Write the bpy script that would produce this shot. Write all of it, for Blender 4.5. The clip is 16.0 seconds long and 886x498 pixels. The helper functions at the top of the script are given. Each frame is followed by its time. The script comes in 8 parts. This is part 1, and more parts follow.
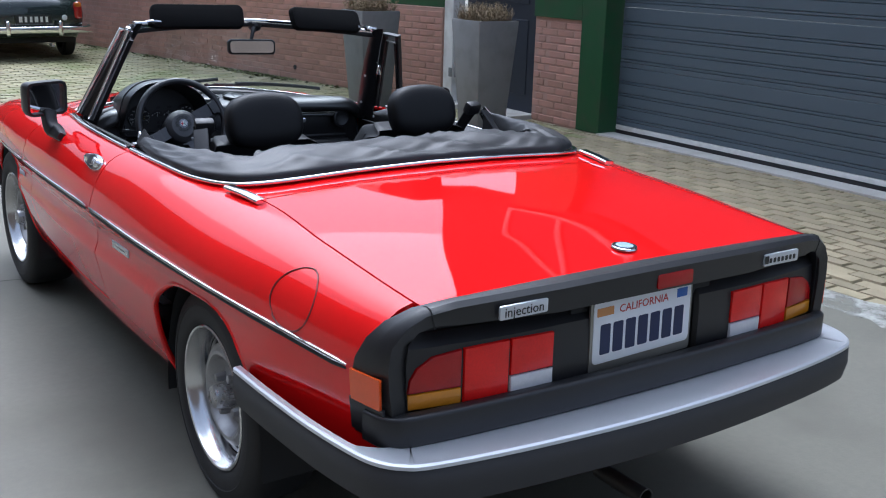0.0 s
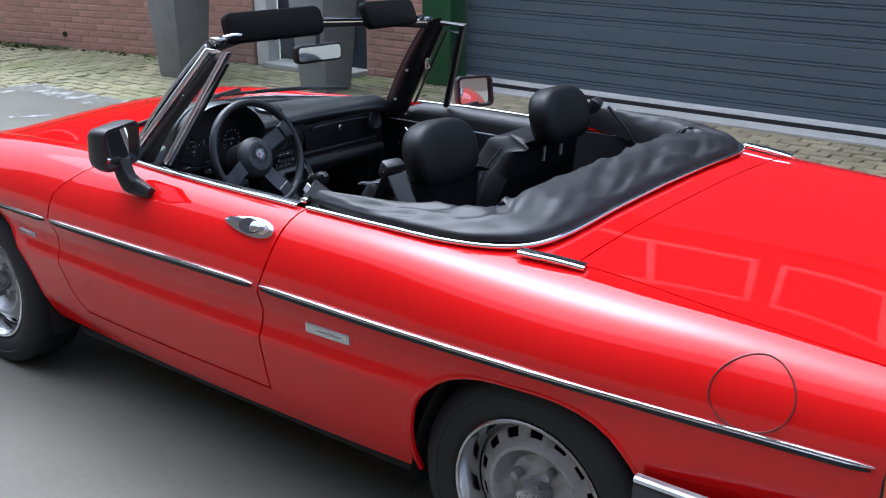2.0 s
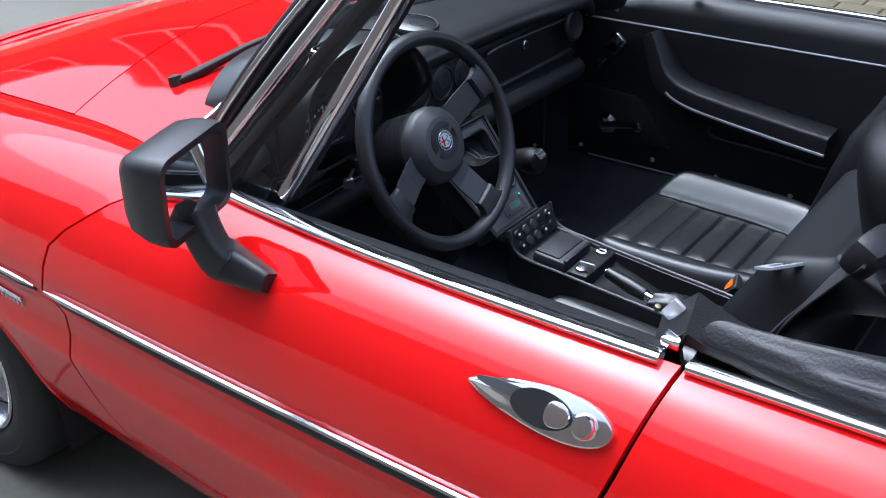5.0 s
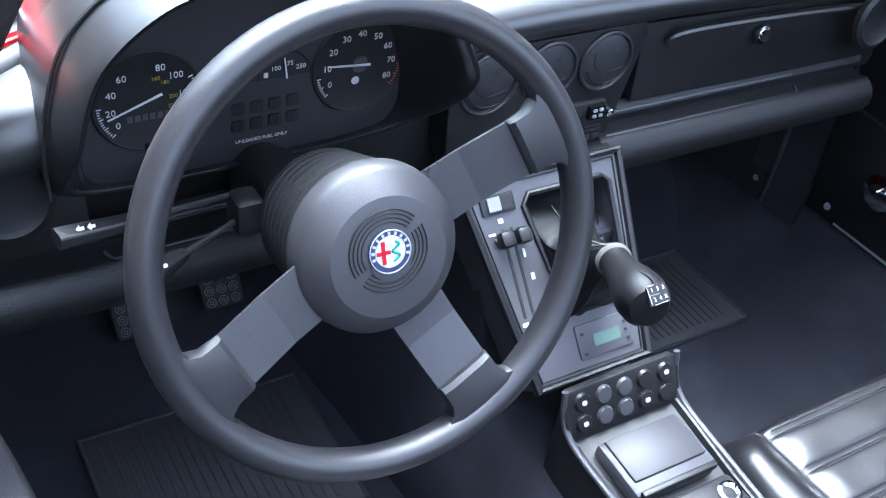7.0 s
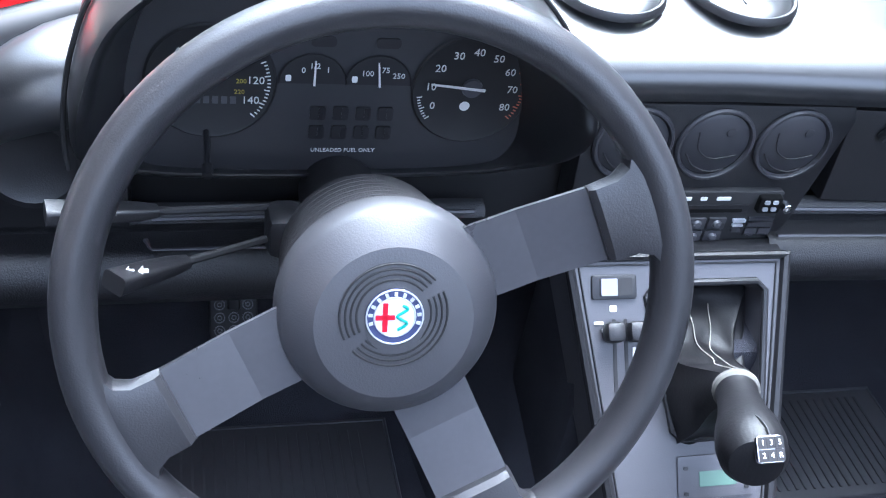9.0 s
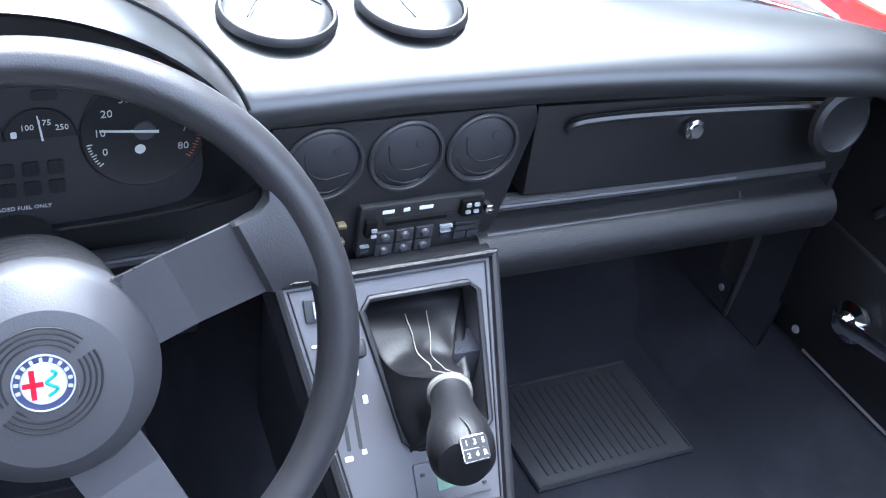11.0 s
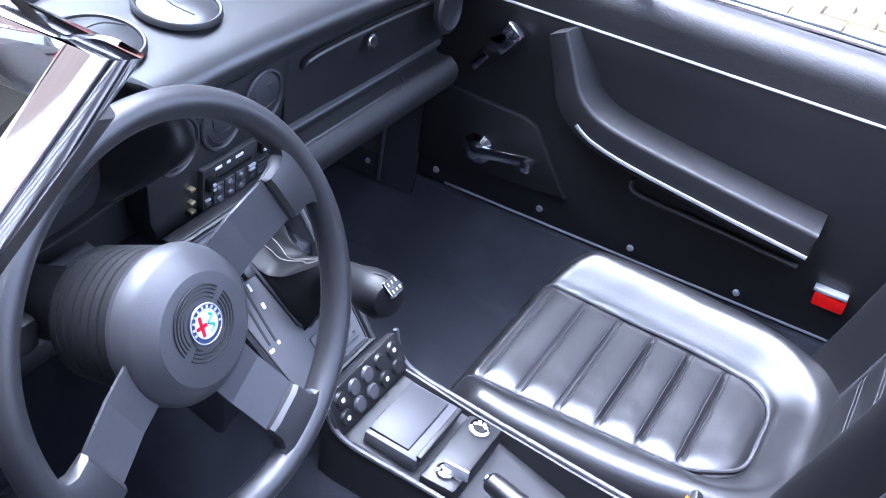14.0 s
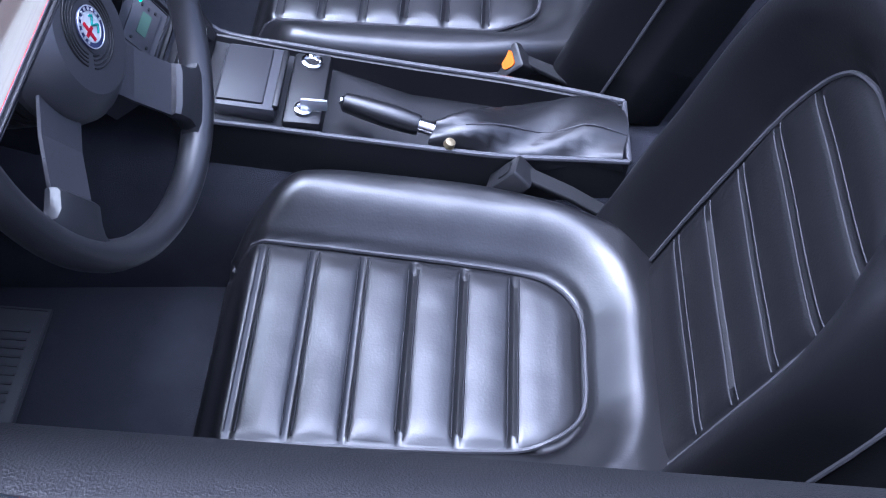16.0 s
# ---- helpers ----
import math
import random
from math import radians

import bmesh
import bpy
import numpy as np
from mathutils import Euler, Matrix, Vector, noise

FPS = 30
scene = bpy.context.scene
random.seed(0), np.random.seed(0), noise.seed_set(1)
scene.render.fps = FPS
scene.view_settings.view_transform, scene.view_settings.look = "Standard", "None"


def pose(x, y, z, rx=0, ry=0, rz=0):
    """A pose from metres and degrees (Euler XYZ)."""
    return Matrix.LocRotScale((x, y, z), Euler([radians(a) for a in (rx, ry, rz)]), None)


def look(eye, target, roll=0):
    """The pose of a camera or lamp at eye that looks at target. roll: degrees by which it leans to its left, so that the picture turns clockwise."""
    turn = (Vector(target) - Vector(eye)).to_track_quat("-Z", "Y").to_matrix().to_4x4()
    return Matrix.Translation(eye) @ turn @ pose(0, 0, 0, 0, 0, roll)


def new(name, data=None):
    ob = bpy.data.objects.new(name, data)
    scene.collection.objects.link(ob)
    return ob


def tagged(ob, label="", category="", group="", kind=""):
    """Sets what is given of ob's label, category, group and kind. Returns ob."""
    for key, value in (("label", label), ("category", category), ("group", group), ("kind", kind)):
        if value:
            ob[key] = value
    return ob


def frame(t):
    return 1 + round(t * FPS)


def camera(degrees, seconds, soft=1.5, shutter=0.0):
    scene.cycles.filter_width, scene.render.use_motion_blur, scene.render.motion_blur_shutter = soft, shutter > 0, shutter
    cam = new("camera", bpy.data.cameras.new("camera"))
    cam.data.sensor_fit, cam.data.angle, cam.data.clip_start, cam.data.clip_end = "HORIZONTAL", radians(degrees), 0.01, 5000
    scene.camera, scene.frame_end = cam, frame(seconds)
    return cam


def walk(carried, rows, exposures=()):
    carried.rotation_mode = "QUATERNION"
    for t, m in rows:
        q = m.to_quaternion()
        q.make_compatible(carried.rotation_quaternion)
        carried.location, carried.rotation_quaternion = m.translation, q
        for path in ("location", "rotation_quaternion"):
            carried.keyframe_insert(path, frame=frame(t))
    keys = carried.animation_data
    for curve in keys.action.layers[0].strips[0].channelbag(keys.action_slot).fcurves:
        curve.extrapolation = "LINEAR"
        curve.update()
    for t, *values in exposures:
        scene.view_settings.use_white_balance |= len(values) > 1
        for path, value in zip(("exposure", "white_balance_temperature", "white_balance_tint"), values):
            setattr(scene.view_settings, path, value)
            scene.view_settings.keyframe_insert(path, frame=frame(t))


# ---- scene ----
cam = camera(46.0, 16.0, soft=1.1)
PATH = [
    (0, (-1.678, -2.481, 1.460), (-0.597, -0.888, 0.919), 1.67),
    (0.5, (-1.965, -2.212, 1.519), (-0.754, -0.730, 0.940), 0.67),
    (1, (-2.179, -1.846, 1.510), (-0.837, -0.484, 0.924), 1.04),
    (1.5, (-2.221, -1.504, 1.533), (-0.861, -0.172, 0.920), 0.54),
    (2, (-2.438, -1.112, 1.616), (-0.955, 0.056, 0.955), -0.24),
    (2.5, (-2.435, -0.725, 1.606), (-0.963, 0.476, 0.980), -2.19),
    (3, (-2.334, -0.314, 1.596), (-0.884, 0.882, 0.913), -1.76),
    (3.5, (-2.264, -0.034, 1.595), (-0.832, 1.153, 0.858), -2.69),
    (4, (-2.054, 0.107, 1.544), (-0.626, 1.272, 0.766), -3.40),
    (4.5, (-1.817, 0.197, 1.521), (-0.399, 1.295, 0.634), -1.75),
    (4.7, (-1.705, 0.254, 1.508), (-0.296, 1.322, 0.572), -2.34),
    (6.8, (-0.641, 0.796, 1.306), (0.370, 2.050, 0.121), 8.50),
    (7, (-0.605, 0.806, 1.278), (0.298, 2.085, 0.033), 8.15),
    (7.5, (-0.538, 0.823, 1.266), (0.124, 2.284, 0.071), 6.68),
    (8, (-0.480, 0.838, 1.246), (0.123, 2.326, 0.053), 7.02),
    (8.5, (-0.443, 0.871, 1.219), (0.052, 2.368, -0.011), 9.46),
    (9, (-0.428, 0.881, 1.208), (0.069, 2.368, -0.034), 10.71),
    (9.5, (-0.394, 0.884, 1.203), (0.155, 2.347, -0.045), 10.86),
    (10, (-0.354, 0.880, 1.200), (0.311, 2.316, -0.023), 11.86),
    (10.2, (-0.338, 0.873, 1.204), (0.385, 2.290, -0.007), 11.79),
    (12.3, (-0.384, 0.837, 1.297), (0.526, 2.218, 0.173), 8.88),
    (12.5, (-0.415, 0.823, 1.312), (0.559, 2.155, 0.182), 10.25),
    (13, (-0.510, 0.789, 1.343), (0.567, 2.077, 0.257), 12.77),
    (13.5, (-0.643, 0.819, 1.349), (0.609, 1.932, 0.256), 10.59),
    (14, (-0.778, 0.885, 1.342), (0.708, 1.566, 0.190), 8.99),
    (14.5, (-0.792, 0.943, 1.297), (0.704, 1.382, 0.045), 8.36),
    (15, (-0.848, 1.013, 1.289), (0.607, 1.060, -0.082), 9.79),
    (15.5, (-0.870, 1.020, 1.314), (0.458, 1.052, -0.181), 8.21),
    (16, (-0.888, 1.027, 1.335), (0.346, 0.994, -0.238), 5.67),
]
walk(cam, [(t, look(e, g, r)) for t, e, g, r in PATH], exposures=[
    (0, 0.75, 5250, 10), (2.5, 1.03, 5250, 10), (4.7, 1.12, 5250, 10), (5.8, 1.4, 5250, 10), (6.8, 2.95, 5250, 10), (7.3, 3.4, 5250, 10), (10.2, 3.55, 5300, 11), (12.3, 3.7, 5400, 10),
    (13.5, 3.72, 5300, 12), (14.3, 3.1, 5000, 20), (15, 2.7, 4950, 20), (16, 2.15, 4850, 22)])

# ---------- world and light: an overcast yard ----------
world = bpy.data.worlds.new("sky")
scene.world = world
world.use_nodes = True
wn = world.node_tree
sky = wn.nodes.new("ShaderNodeTexSky")
sky.sky_type, sky.sun_disc = "NISHITA", False
sky.sun_elevation, sky.sun_rotation = radians(66), radians(25)
sky.air_density, sky.dust_density, sky.ozone_density = 1.0, 8.0, 1.0
pale = wn.nodes.new("ShaderNodeHueSaturation")
pale.inputs["Saturation"].default_value = 0.45
wn.links.new(sky.outputs[0], pale.inputs["Color"])
wn.links.new(pale.outputs[0], wn.nodes["Background"].inputs["Color"])
wn.nodes["Background"].inputs["Strength"].default_value = 0.15
sun = new("sun", bpy.data.lights.new("sun", "SUN"))
sun.data.energy, sun.data.angle, sun.data.color = 0.9, radians(80), (1.0, 0.98, 0.95)
sun.matrix_world = look((1.72, 3.69, 9.14), (0, 0, 0))


# ---------- materials ----------
def material(name, color, rough=0.5, metal=0.0, vary=0.12, scale=6.0, fine=90.0, bump=0.0, bump_scale=200.0, coat=0.0,
             rough_vary=0.08, stain=None, stain_amount=0.0, stain_scale=1.5, per_object=0.0, per_island=0.0, glow=0.0, specular=0.5):
    """A surface with colour and gloss that vary at two scales, fine relief, and optional stains."""
    m = bpy.data.materials.new(name)
    m.use_nodes = True
    nt = m.node_tree
    b = nt.nodes["Principled BSDF"]
    b.inputs["Metallic"].default_value = metal
    b.inputs["Specular IOR Level"].default_value = specular
    b.inputs["Coat Weight"].default_value = coat
    b.inputs["Coat Roughness"].default_value = 0.03
    co = nt.nodes.new("ShaderNodeTexCoord")

    def wave(s, detail):
        n = nt.nodes.new("ShaderNodeTexNoise")
        n.inputs["Scale"].default_value, n.inputs["Detail"].default_value = s, detail
        nt.links.new(co.outputs["Object"], n.inputs["Vector"])
        return n.outputs["Fac"]

    def sums(kind, a, b2):
        n = nt.nodes.new("ShaderNodeMath")
        n.operation = kind
        for i, v in enumerate((a, b2)):
            if isinstance(v, (int, float)):
                n.inputs[i].default_value = v
            else:
                nt.links.new(v, n.inputs[i])
        return n.outputs[0]

    big, small = wave(scale, 3.0), wave(fine, 4.0)
    both = sums("ADD", sums("MULTIPLY", big, 0.6), sums("MULTIPLY", small, 0.4))
    if per_object:
        info = nt.nodes.new("ShaderNodeObjectInfo")
        both = sums("ADD", both, sums("MULTIPLY", sums("SUBTRACT", info.outputs["Random"], 0.5), per_object))
    if per_island:
        geo = nt.nodes.new("ShaderNodeNewGeometry")
        both = sums("ADD", both, sums("MULTIPLY", sums("SUBTRACT", geo.outputs["Random Per Island"], 0.5), per_island))
    gain = sums("ADD", 1.0 - vary, sums("MULTIPLY", both, 2 * vary))
    tint = nt.nodes.new("ShaderNodeVectorMath")
    tint.operation = "SCALE"
    tint.inputs[0].default_value = color
    nt.links.new(gain, tint.inputs["Scale"])
    out = tint.outputs[0]
    if stain:
        mix = nt.nodes.new("ShaderNodeMix")
        mix.data_type = "RGBA"
        ramp = nt.nodes.new("ShaderNodeMapRange")
        ramp.inputs["From Min"].default_value, ramp.inputs["From Max"].default_value = 0.48, 0.68
        ramp.inputs["To Max"].default_value = stain_amount
        nt.links.new(wave(stain_scale, 6.0), ramp.inputs["Value"])
        nt.links.new(ramp.outputs[0], mix.inputs["Factor"])
        nt.links.new(out, mix.inputs["A"])
        mix.inputs["B"].default_value = (*stain, 1)
        out = mix.outputs["Result"]
    nt.links.new(out, b.inputs["Base Color"])
    nt.links.new(sums("ADD", max(rough - rough_vary, 0.0), sums("MULTIPLY", both, 2 * rough_vary)), b.inputs["Roughness"])
    if bump:
        bp = nt.nodes.new("ShaderNodeBump")
        bp.inputs["Strength"].default_value, bp.inputs["Distance"].default_value = bump, 0.002
        nt.links.new(wave(bump_scale, 3.0), bp.inputs["Height"])
        nt.links.new(bp.outputs[0], b.inputs["Normal"])
    if glow:
        b.inputs["Emission Color"].default_value = (*color, 1)
        b.inputs["Emission Strength"].default_value = glow
    return m


def clear(name, tint):
    """A thin clean pane: what is behind it shows through, and its gloss grows towards grazing."""
    m = bpy.data.materials.new(name)
    m.use_nodes = True
    nt = m.node_tree
    nt.nodes.remove(nt.nodes["Principled BSDF"])
    see, gloss, mix, fres = (nt.nodes.new("ShaderNode" + k) for k in ("BsdfTransparent", "BsdfGlossy", "MixShader", "LayerWeight"))
    see.inputs["Color"].default_value = (*tint, 1)
    gloss.inputs["Roughness"].default_value = 0.0
    power, scaled = nt.nodes.new("ShaderNodeMath"), nt.nodes.new("ShaderNodeMath")
    power.operation, scaled.operation = "POWER", "MULTIPLY_ADD"
    power.inputs[1].default_value = 5.0
    scaled.inputs[1].default_value, scaled.inputs[2].default_value = 0.9, 0.07
    fres.inputs["Blend"].default_value = 0.5
    nt.links.new(fres.outputs["Facing"], power.inputs[0])
    nt.links.new(power.outputs[0], scaled.inputs[0])
    nt.links.new(scaled.outputs[0], mix.inputs["Fac"])
    nt.links.new(see.outputs[0], mix.inputs[1])
    nt.links.new(gloss.outputs[0], mix.inputs[2])
    nt.links.new(mix.outputs[0], nt.nodes["Material Output"].inputs["Surface"])
    return m


RED = material("red car paint", (0.72, 0.0042, 0.0042), rough=0.4, vary=0.03, scale=2.0, fine=600, coat=1.0, rough_vary=0.02, specular=0.0)
RED.node_tree.nodes["Principled BSDF"].inputs["Coat IOR"].default_value = 1.5
BLACK_PLASTIC = material("black plastic", (0.013, 0.013, 0.0145), rough=0.4, vary=0.15, bump=0.15, bump_scale=900)
RUBBER = material("black rubber", (0.012, 0.012, 0.013), rough=0.7, vary=0.25, scale=9, bump=0.2, bump_scale=300)
SEAL = material("glossy black seal rubber", (0.012, 0.012, 0.013), rough=0.3, vary=0.2, specular=0.3)
BUMPER_RUBBER = material("grey-black bumper rubber", (0.03, 0.03, 0.033), rough=0.6, vary=0.2, bump=0.1, bump_scale=500)
RIM = material("bright wheel rim", (0.62, 0.62, 0.63), rough=0.2, metal=1.0, vary=0.12, scale=14, rough_vary=0.05)
HUB = material("dull steel hub", (0.42, 0.42, 0.43), rough=0.28, metal=0.8, vary=0.2, scale=20)
SILVER = material("brushed silver", (0.62, 0.64, 0.68), rough=0.35, metal=0.6, vary=0.05, fine=300)
CHROME = material("chrome", (0.82, 0.82, 0.84), rough=0.08, metal=1.0, vary=0.04, rough_vary=0.05)
STEEL = material("wheel steel", (0.36, 0.36, 0.37), rough=0.38, metal=0.55, vary=0.18, scale=14, fine=120, stain=(0.1, 0.09, 0.08), stain_amount=0.5, stain_scale=22)
LEATHER = material("black leather", (0.0062, 0.0062, 0.0074), rough=0.355, vary=0.2, scale=8, fine=160, bump=0.08, bump_scale=420, rough_vary=0.03, specular=0.85)
# headrest leather; its low gloss also stands in for shade on the backrests
SOFT_LEATHER = material("low-gloss black leather", (0.006, 0.006, 0.007), rough=0.46, vary=0.2, scale=8, fine=160, bump=0.1, bump_scale=420, rough_vary=0.03, specular=0.28)
VINYL = material("black vinyl", (0.013, 0.013, 0.0145), rough=0.45, vary=0.15, bump=0.35, bump_scale=700)
DASH_VINYL = material("dash vinyl", (0.016, 0.0165, 0.018), rough=0.29, vary=0.12, scale=5, bump=0.05, bump_scale=800, specular=1.0, rough_vary=0.02)
WHEEL_VINYL = material("worn grey-black rim vinyl", (0.024, 0.024, 0.0265), rough=0.35, vary=0.25, scale=9, bump=0.12, bump_scale=900, specular=0.7)
HUB_VINYL = material("grey-black horn pad vinyl", (0.042, 0.042, 0.047), rough=0.42, vary=0.2, scale=9, bump=0.09, bump_scale=900, specular=0.8)
CLOTH = material("matt black visor cloth", (0.006, 0.006, 0.0065), rough=0.85, vary=0.2, bump=0.3, bump_scale=900, specular=0.15)
THREAD = material("dark thread", (0.03, 0.03, 0.034), rough=0.75, vary=0.2, specular=0.3)
CARPET = material("blue-black carpet", (0.029, 0.03, 0.038), rough=0.95, vary=0.5, scale=9, fine=420, stain=(0.07, 0.072, 0.087), stain_amount=0.6, stain_scale=5, bump=0.9, bump_scale=1200, specular=0.2)
GREY_TRIM = material("dark grey satin plastic", (0.062, 0.062, 0.069), rough=0.36, vary=0.1, bump=0.1, bump_scale=900)
GLASS = clear("tinted window glass", (0.86, 0.9, 0.88))
MIRROR = material("mirror glass", (0.85, 0.88, 0.9), rough=0.02, metal=1.0, vary=0.0, rough_vary=0.0)
CONCRETE = material("worn concrete", (0.15, 0.143, 0.112), rough=0.72, vary=0.45, scale=2.2, fine=38, bump=0.3, bump_scale=120,
                    stain=(0.09, 0.085, 0.066), stain_amount=0.75, stain_scale=1.1, rough_vary=0.18)
def worn(name, color, scale, low, high):
    """A thin worn coat with gaps where the ground shows through."""
    m = material(name, color, rough=0.8, vary=0.15, scale=4, fine=80)
    nt = m.node_tree
    b, out = nt.nodes["Principled BSDF"], nt.nodes["Material Output"]
    co, n, r = nt.nodes.new("ShaderNodeTexCoord"), nt.nodes.new("ShaderNodeTexNoise"), nt.nodes.new("ShaderNodeMapRange")
    n.inputs["Scale"].default_value, n.inputs["Detail"].default_value, n.inputs["Roughness"].default_value = scale, 8.0, 0.65
    r.inputs["From Min"].default_value, r.inputs["From Max"].default_value = low, high
    nt.links.new(co.outputs["Object"], n.inputs["Vector"])
    nt.links.new(n.outputs["Fac"], r.inputs["Value"])
    nt.links.new(r.outputs[0], b.inputs["Alpha"])
    return m


BRICK_ARGS = dict(rough=0.85, vary=0.22, scale=4, fine=120, bump=0.5, bump_scale=150, stain=(0.2, 0.17, 0.13), stain_amount=0.45, stain_scale=1.6)
BRICK = material("pinkish-red brick", (0.5, 0.28, 0.22), per_object=0.55, **BRICK_ARGS)
BRICK_FAR = material("pinkish-red brickwork", (0.5, 0.28, 0.22), per_island=0.55, **BRICK_ARGS)
MORTAR = material("pinkish-grey mortar", (0.46, 0.29, 0.235), rough=0.95, vary=0.2, bump=0.5, bump_scale=200)
PAVER_ARGS = dict(rough=0.8, vary=0.24, scale=5, fine=90, bump=0.4, bump_scale=150)
PAVER = material("yellow-brown clay paver", (0.31, 0.26, 0.165), per_object=0.8, stain=(0.17, 0.16, 0.08), stain_amount=0.55, stain_scale=2.2, **PAVER_ARGS)
PAVER_FAR = material("yellow-brown clay paving", (0.31, 0.26, 0.165), per_island=0.8, stain=(0.17, 0.16, 0.08), stain_amount=0.55, stain_scale=2.2, **PAVER_ARGS)
PAVER_MOSS = material("mossy clay paving", (0.3, 0.275, 0.16), per_island=0.8, stain=(0.16, 0.19, 0.06), stain_amount=0.75, stain_scale=1.3, **PAVER_ARGS)
JOINT = material("mossy joint sand", (0.13, 0.13, 0.07), rough=0.95, vary=0.4, scale=3, fine=60, bump=0.5, bump_scale=90)
WORN = worn("pale worn slab edge", (0.38, 0.38, 0.34), 5.0, 0.42, 0.62)
PAINT_MARK = worn("worn white road paint", (0.5, 0.51, 0.5), 9.0, 0.36, 0.6)
CRACK = material("dirt-filled crack", (0.07, 0.066, 0.055), rough=0.95, vary=0.4)
PALE_CONCRETE = material("pale concrete", (0.47, 0.46, 0.43), rough=0.75, vary=0.15, scale=3, fine=80, bump=0.3, bump_scale=150, stain=(0.28, 0.26, 0.2), stain_amount=0.5, stain_scale=4)
GARAGE = material("blue-grey painted steel", (0.092, 0.124, 0.155), rough=0.4, vary=0.1, scale=2, fine=200, bump=0.1, bump_scale=500)
GREEN = material("dark green paint", (0.02, 0.085, 0.03), rough=0.45, vary=0.2, scale=5, stain=(0.05, 0.07, 0.04), stain_amount=0.5, stain_scale=7)
WHITE = material("white paint", (0.78, 0.78, 0.76), rough=0.4, vary=0.06, stain=(0.45, 0.43, 0.38), stain_amount=0.5, stain_scale=6)
ZINC = material("grey zinc", (0.27, 0.27, 0.27), rough=0.5, metal=0.5, vary=0.12, scale=3, fine=80)
FIBRE = material("grey fibre cement", (0.2, 0.2, 0.2), rough=0.6, vary=0.14, scale=3, fine=80, bump=0.2, bump_scale=150, stain=(0.13, 0.13, 0.125), stain_amount=0.5, stain_scale=5)
HEATHER = material("dry heather", (0.26, 0.2, 0.12), rough=0.9, vary=0.4, scale=30, per_island=1.0)
MOSS = material("moss and leaf litter", (0.1, 0.11, 0.04), rough=0.95, vary=0.5, scale=6, per_island=1.4)
NAVY = material("navy door paint", (0.02, 0.026, 0.042), rough=0.45, vary=0.15)
DARK = material("dark stained upper wall", (0.05, 0.045, 0.04), rough=0.7, vary=0.25, scale=2)
DARK_PANE = material("dark window glass", (0.015, 0.017, 0.02), rough=0.05, vary=0.1)
FAR_WALL = material("dark brown far wall", (0.13, 0.1, 0.08), rough=0.85, vary=0.35, scale=1.5, fine=20)
OLD_GREEN = material("dark green old car paint", (0.012, 0.022, 0.018), rough=0.25, vary=0.1, coat=0.8)
TAIL_RED = material("old red lens", (0.35, 0.01, 0.008), rough=0.15, vary=0.1)
TAIL_AMBER = material("old amber lens", (0.5, 0.13, 0.01), rough=0.15, vary=0.1)


# ---------- mesh helpers ----------
def part(name, bm, mat, parent=None, label="", smooth=True, angle=35):
    me = bpy.data.meshes.new(name)
    bmesh.ops.recalc_face_normals(bm, faces=bm.faces)
    for f in bm.faces:
        f.smooth = smooth
    for e in bm.edges:
        if len(e.link_faces) != 2 or e.calc_face_angle(0) > radians(angle):
            e.smooth = False
    bm.to_mesh(me)
    bm.free()
    me.materials.append(mat)
    ob = new(name, me)
    if parent:
        ob.parent = parent
    if label:
        ob["label"] = label
    return ob


def thing(name, label, category, group="", at=(0, 0, 0), kind=""):
    ob = new(name)
    ob.location = at
    ob.empty_display_size = 0.1
    return tagged(ob, label, category, group, kind)


def box(bm, c, s, bevel=0.0, seg=2, turn=None):
    """A block at c of size s, bevelled, turned about its centre by degrees."""
    m = Matrix.Translation(c) @ (Euler([radians(a) for a in turn]).to_matrix().to_4x4() if turn else Matrix())
    g = bmesh.ops.create_cube(bm, size=1, matrix=m @ Matrix.Diagonal((*s, 1)))
    if bevel:
        es = {e for v in g["verts"] for e in v.link_edges}
        bmesh.ops.bevel(bm, geom=list(es), offset=bevel, segments=seg, affect="EDGES", profile=0.5)
    return bm


def grid(bm, rows, close_u=False, close_v=False):
    """A sheet of quads over rows of points; close_u joins each row's ends, close_v the first row to the last."""
    vs = [[bm.verts.new(p) for p in r] for r in rows]
    n, k = len(vs), len(vs[0])
    for i in range(n if close_v else n - 1):
        for j in range(k if close_u else k - 1):
            q = [vs[i][j], vs[(i + 1) % n][j], vs[(i + 1) % n][(j + 1) % k], vs[i][(j + 1) % k]]
            try:
                bm.faces.new(q)
            except ValueError:
                pass
    return vs


def spline(pts, n, closed=False):
    """n points along a smooth curve through pts."""
    pts = [Vector(p) for p in pts]
    out, m = [], len(pts)
    spans = m if closed else m - 1
    for k in range(n):
        u = k / n * spans if closed else k / (n - 1) * spans
        i = min(int(u), spans - 1)
        f = u - i
        get = (lambda j: pts[j % m]) if closed else (lambda j: pts[max(0, min(m - 1, j))])
        p0, p1, p2, p3 = get(i - 1), get(i), get(i + 1), get(i + 2)
        out.append(0.5 * ((2 * p1) + (p2 - p0) * f + (2 * p0 - 5 * p1 + 4 * p2 - p3) * f * f + (3 * p1 - p0 - 3 * p2 + p3) * f ** 3))
    return out


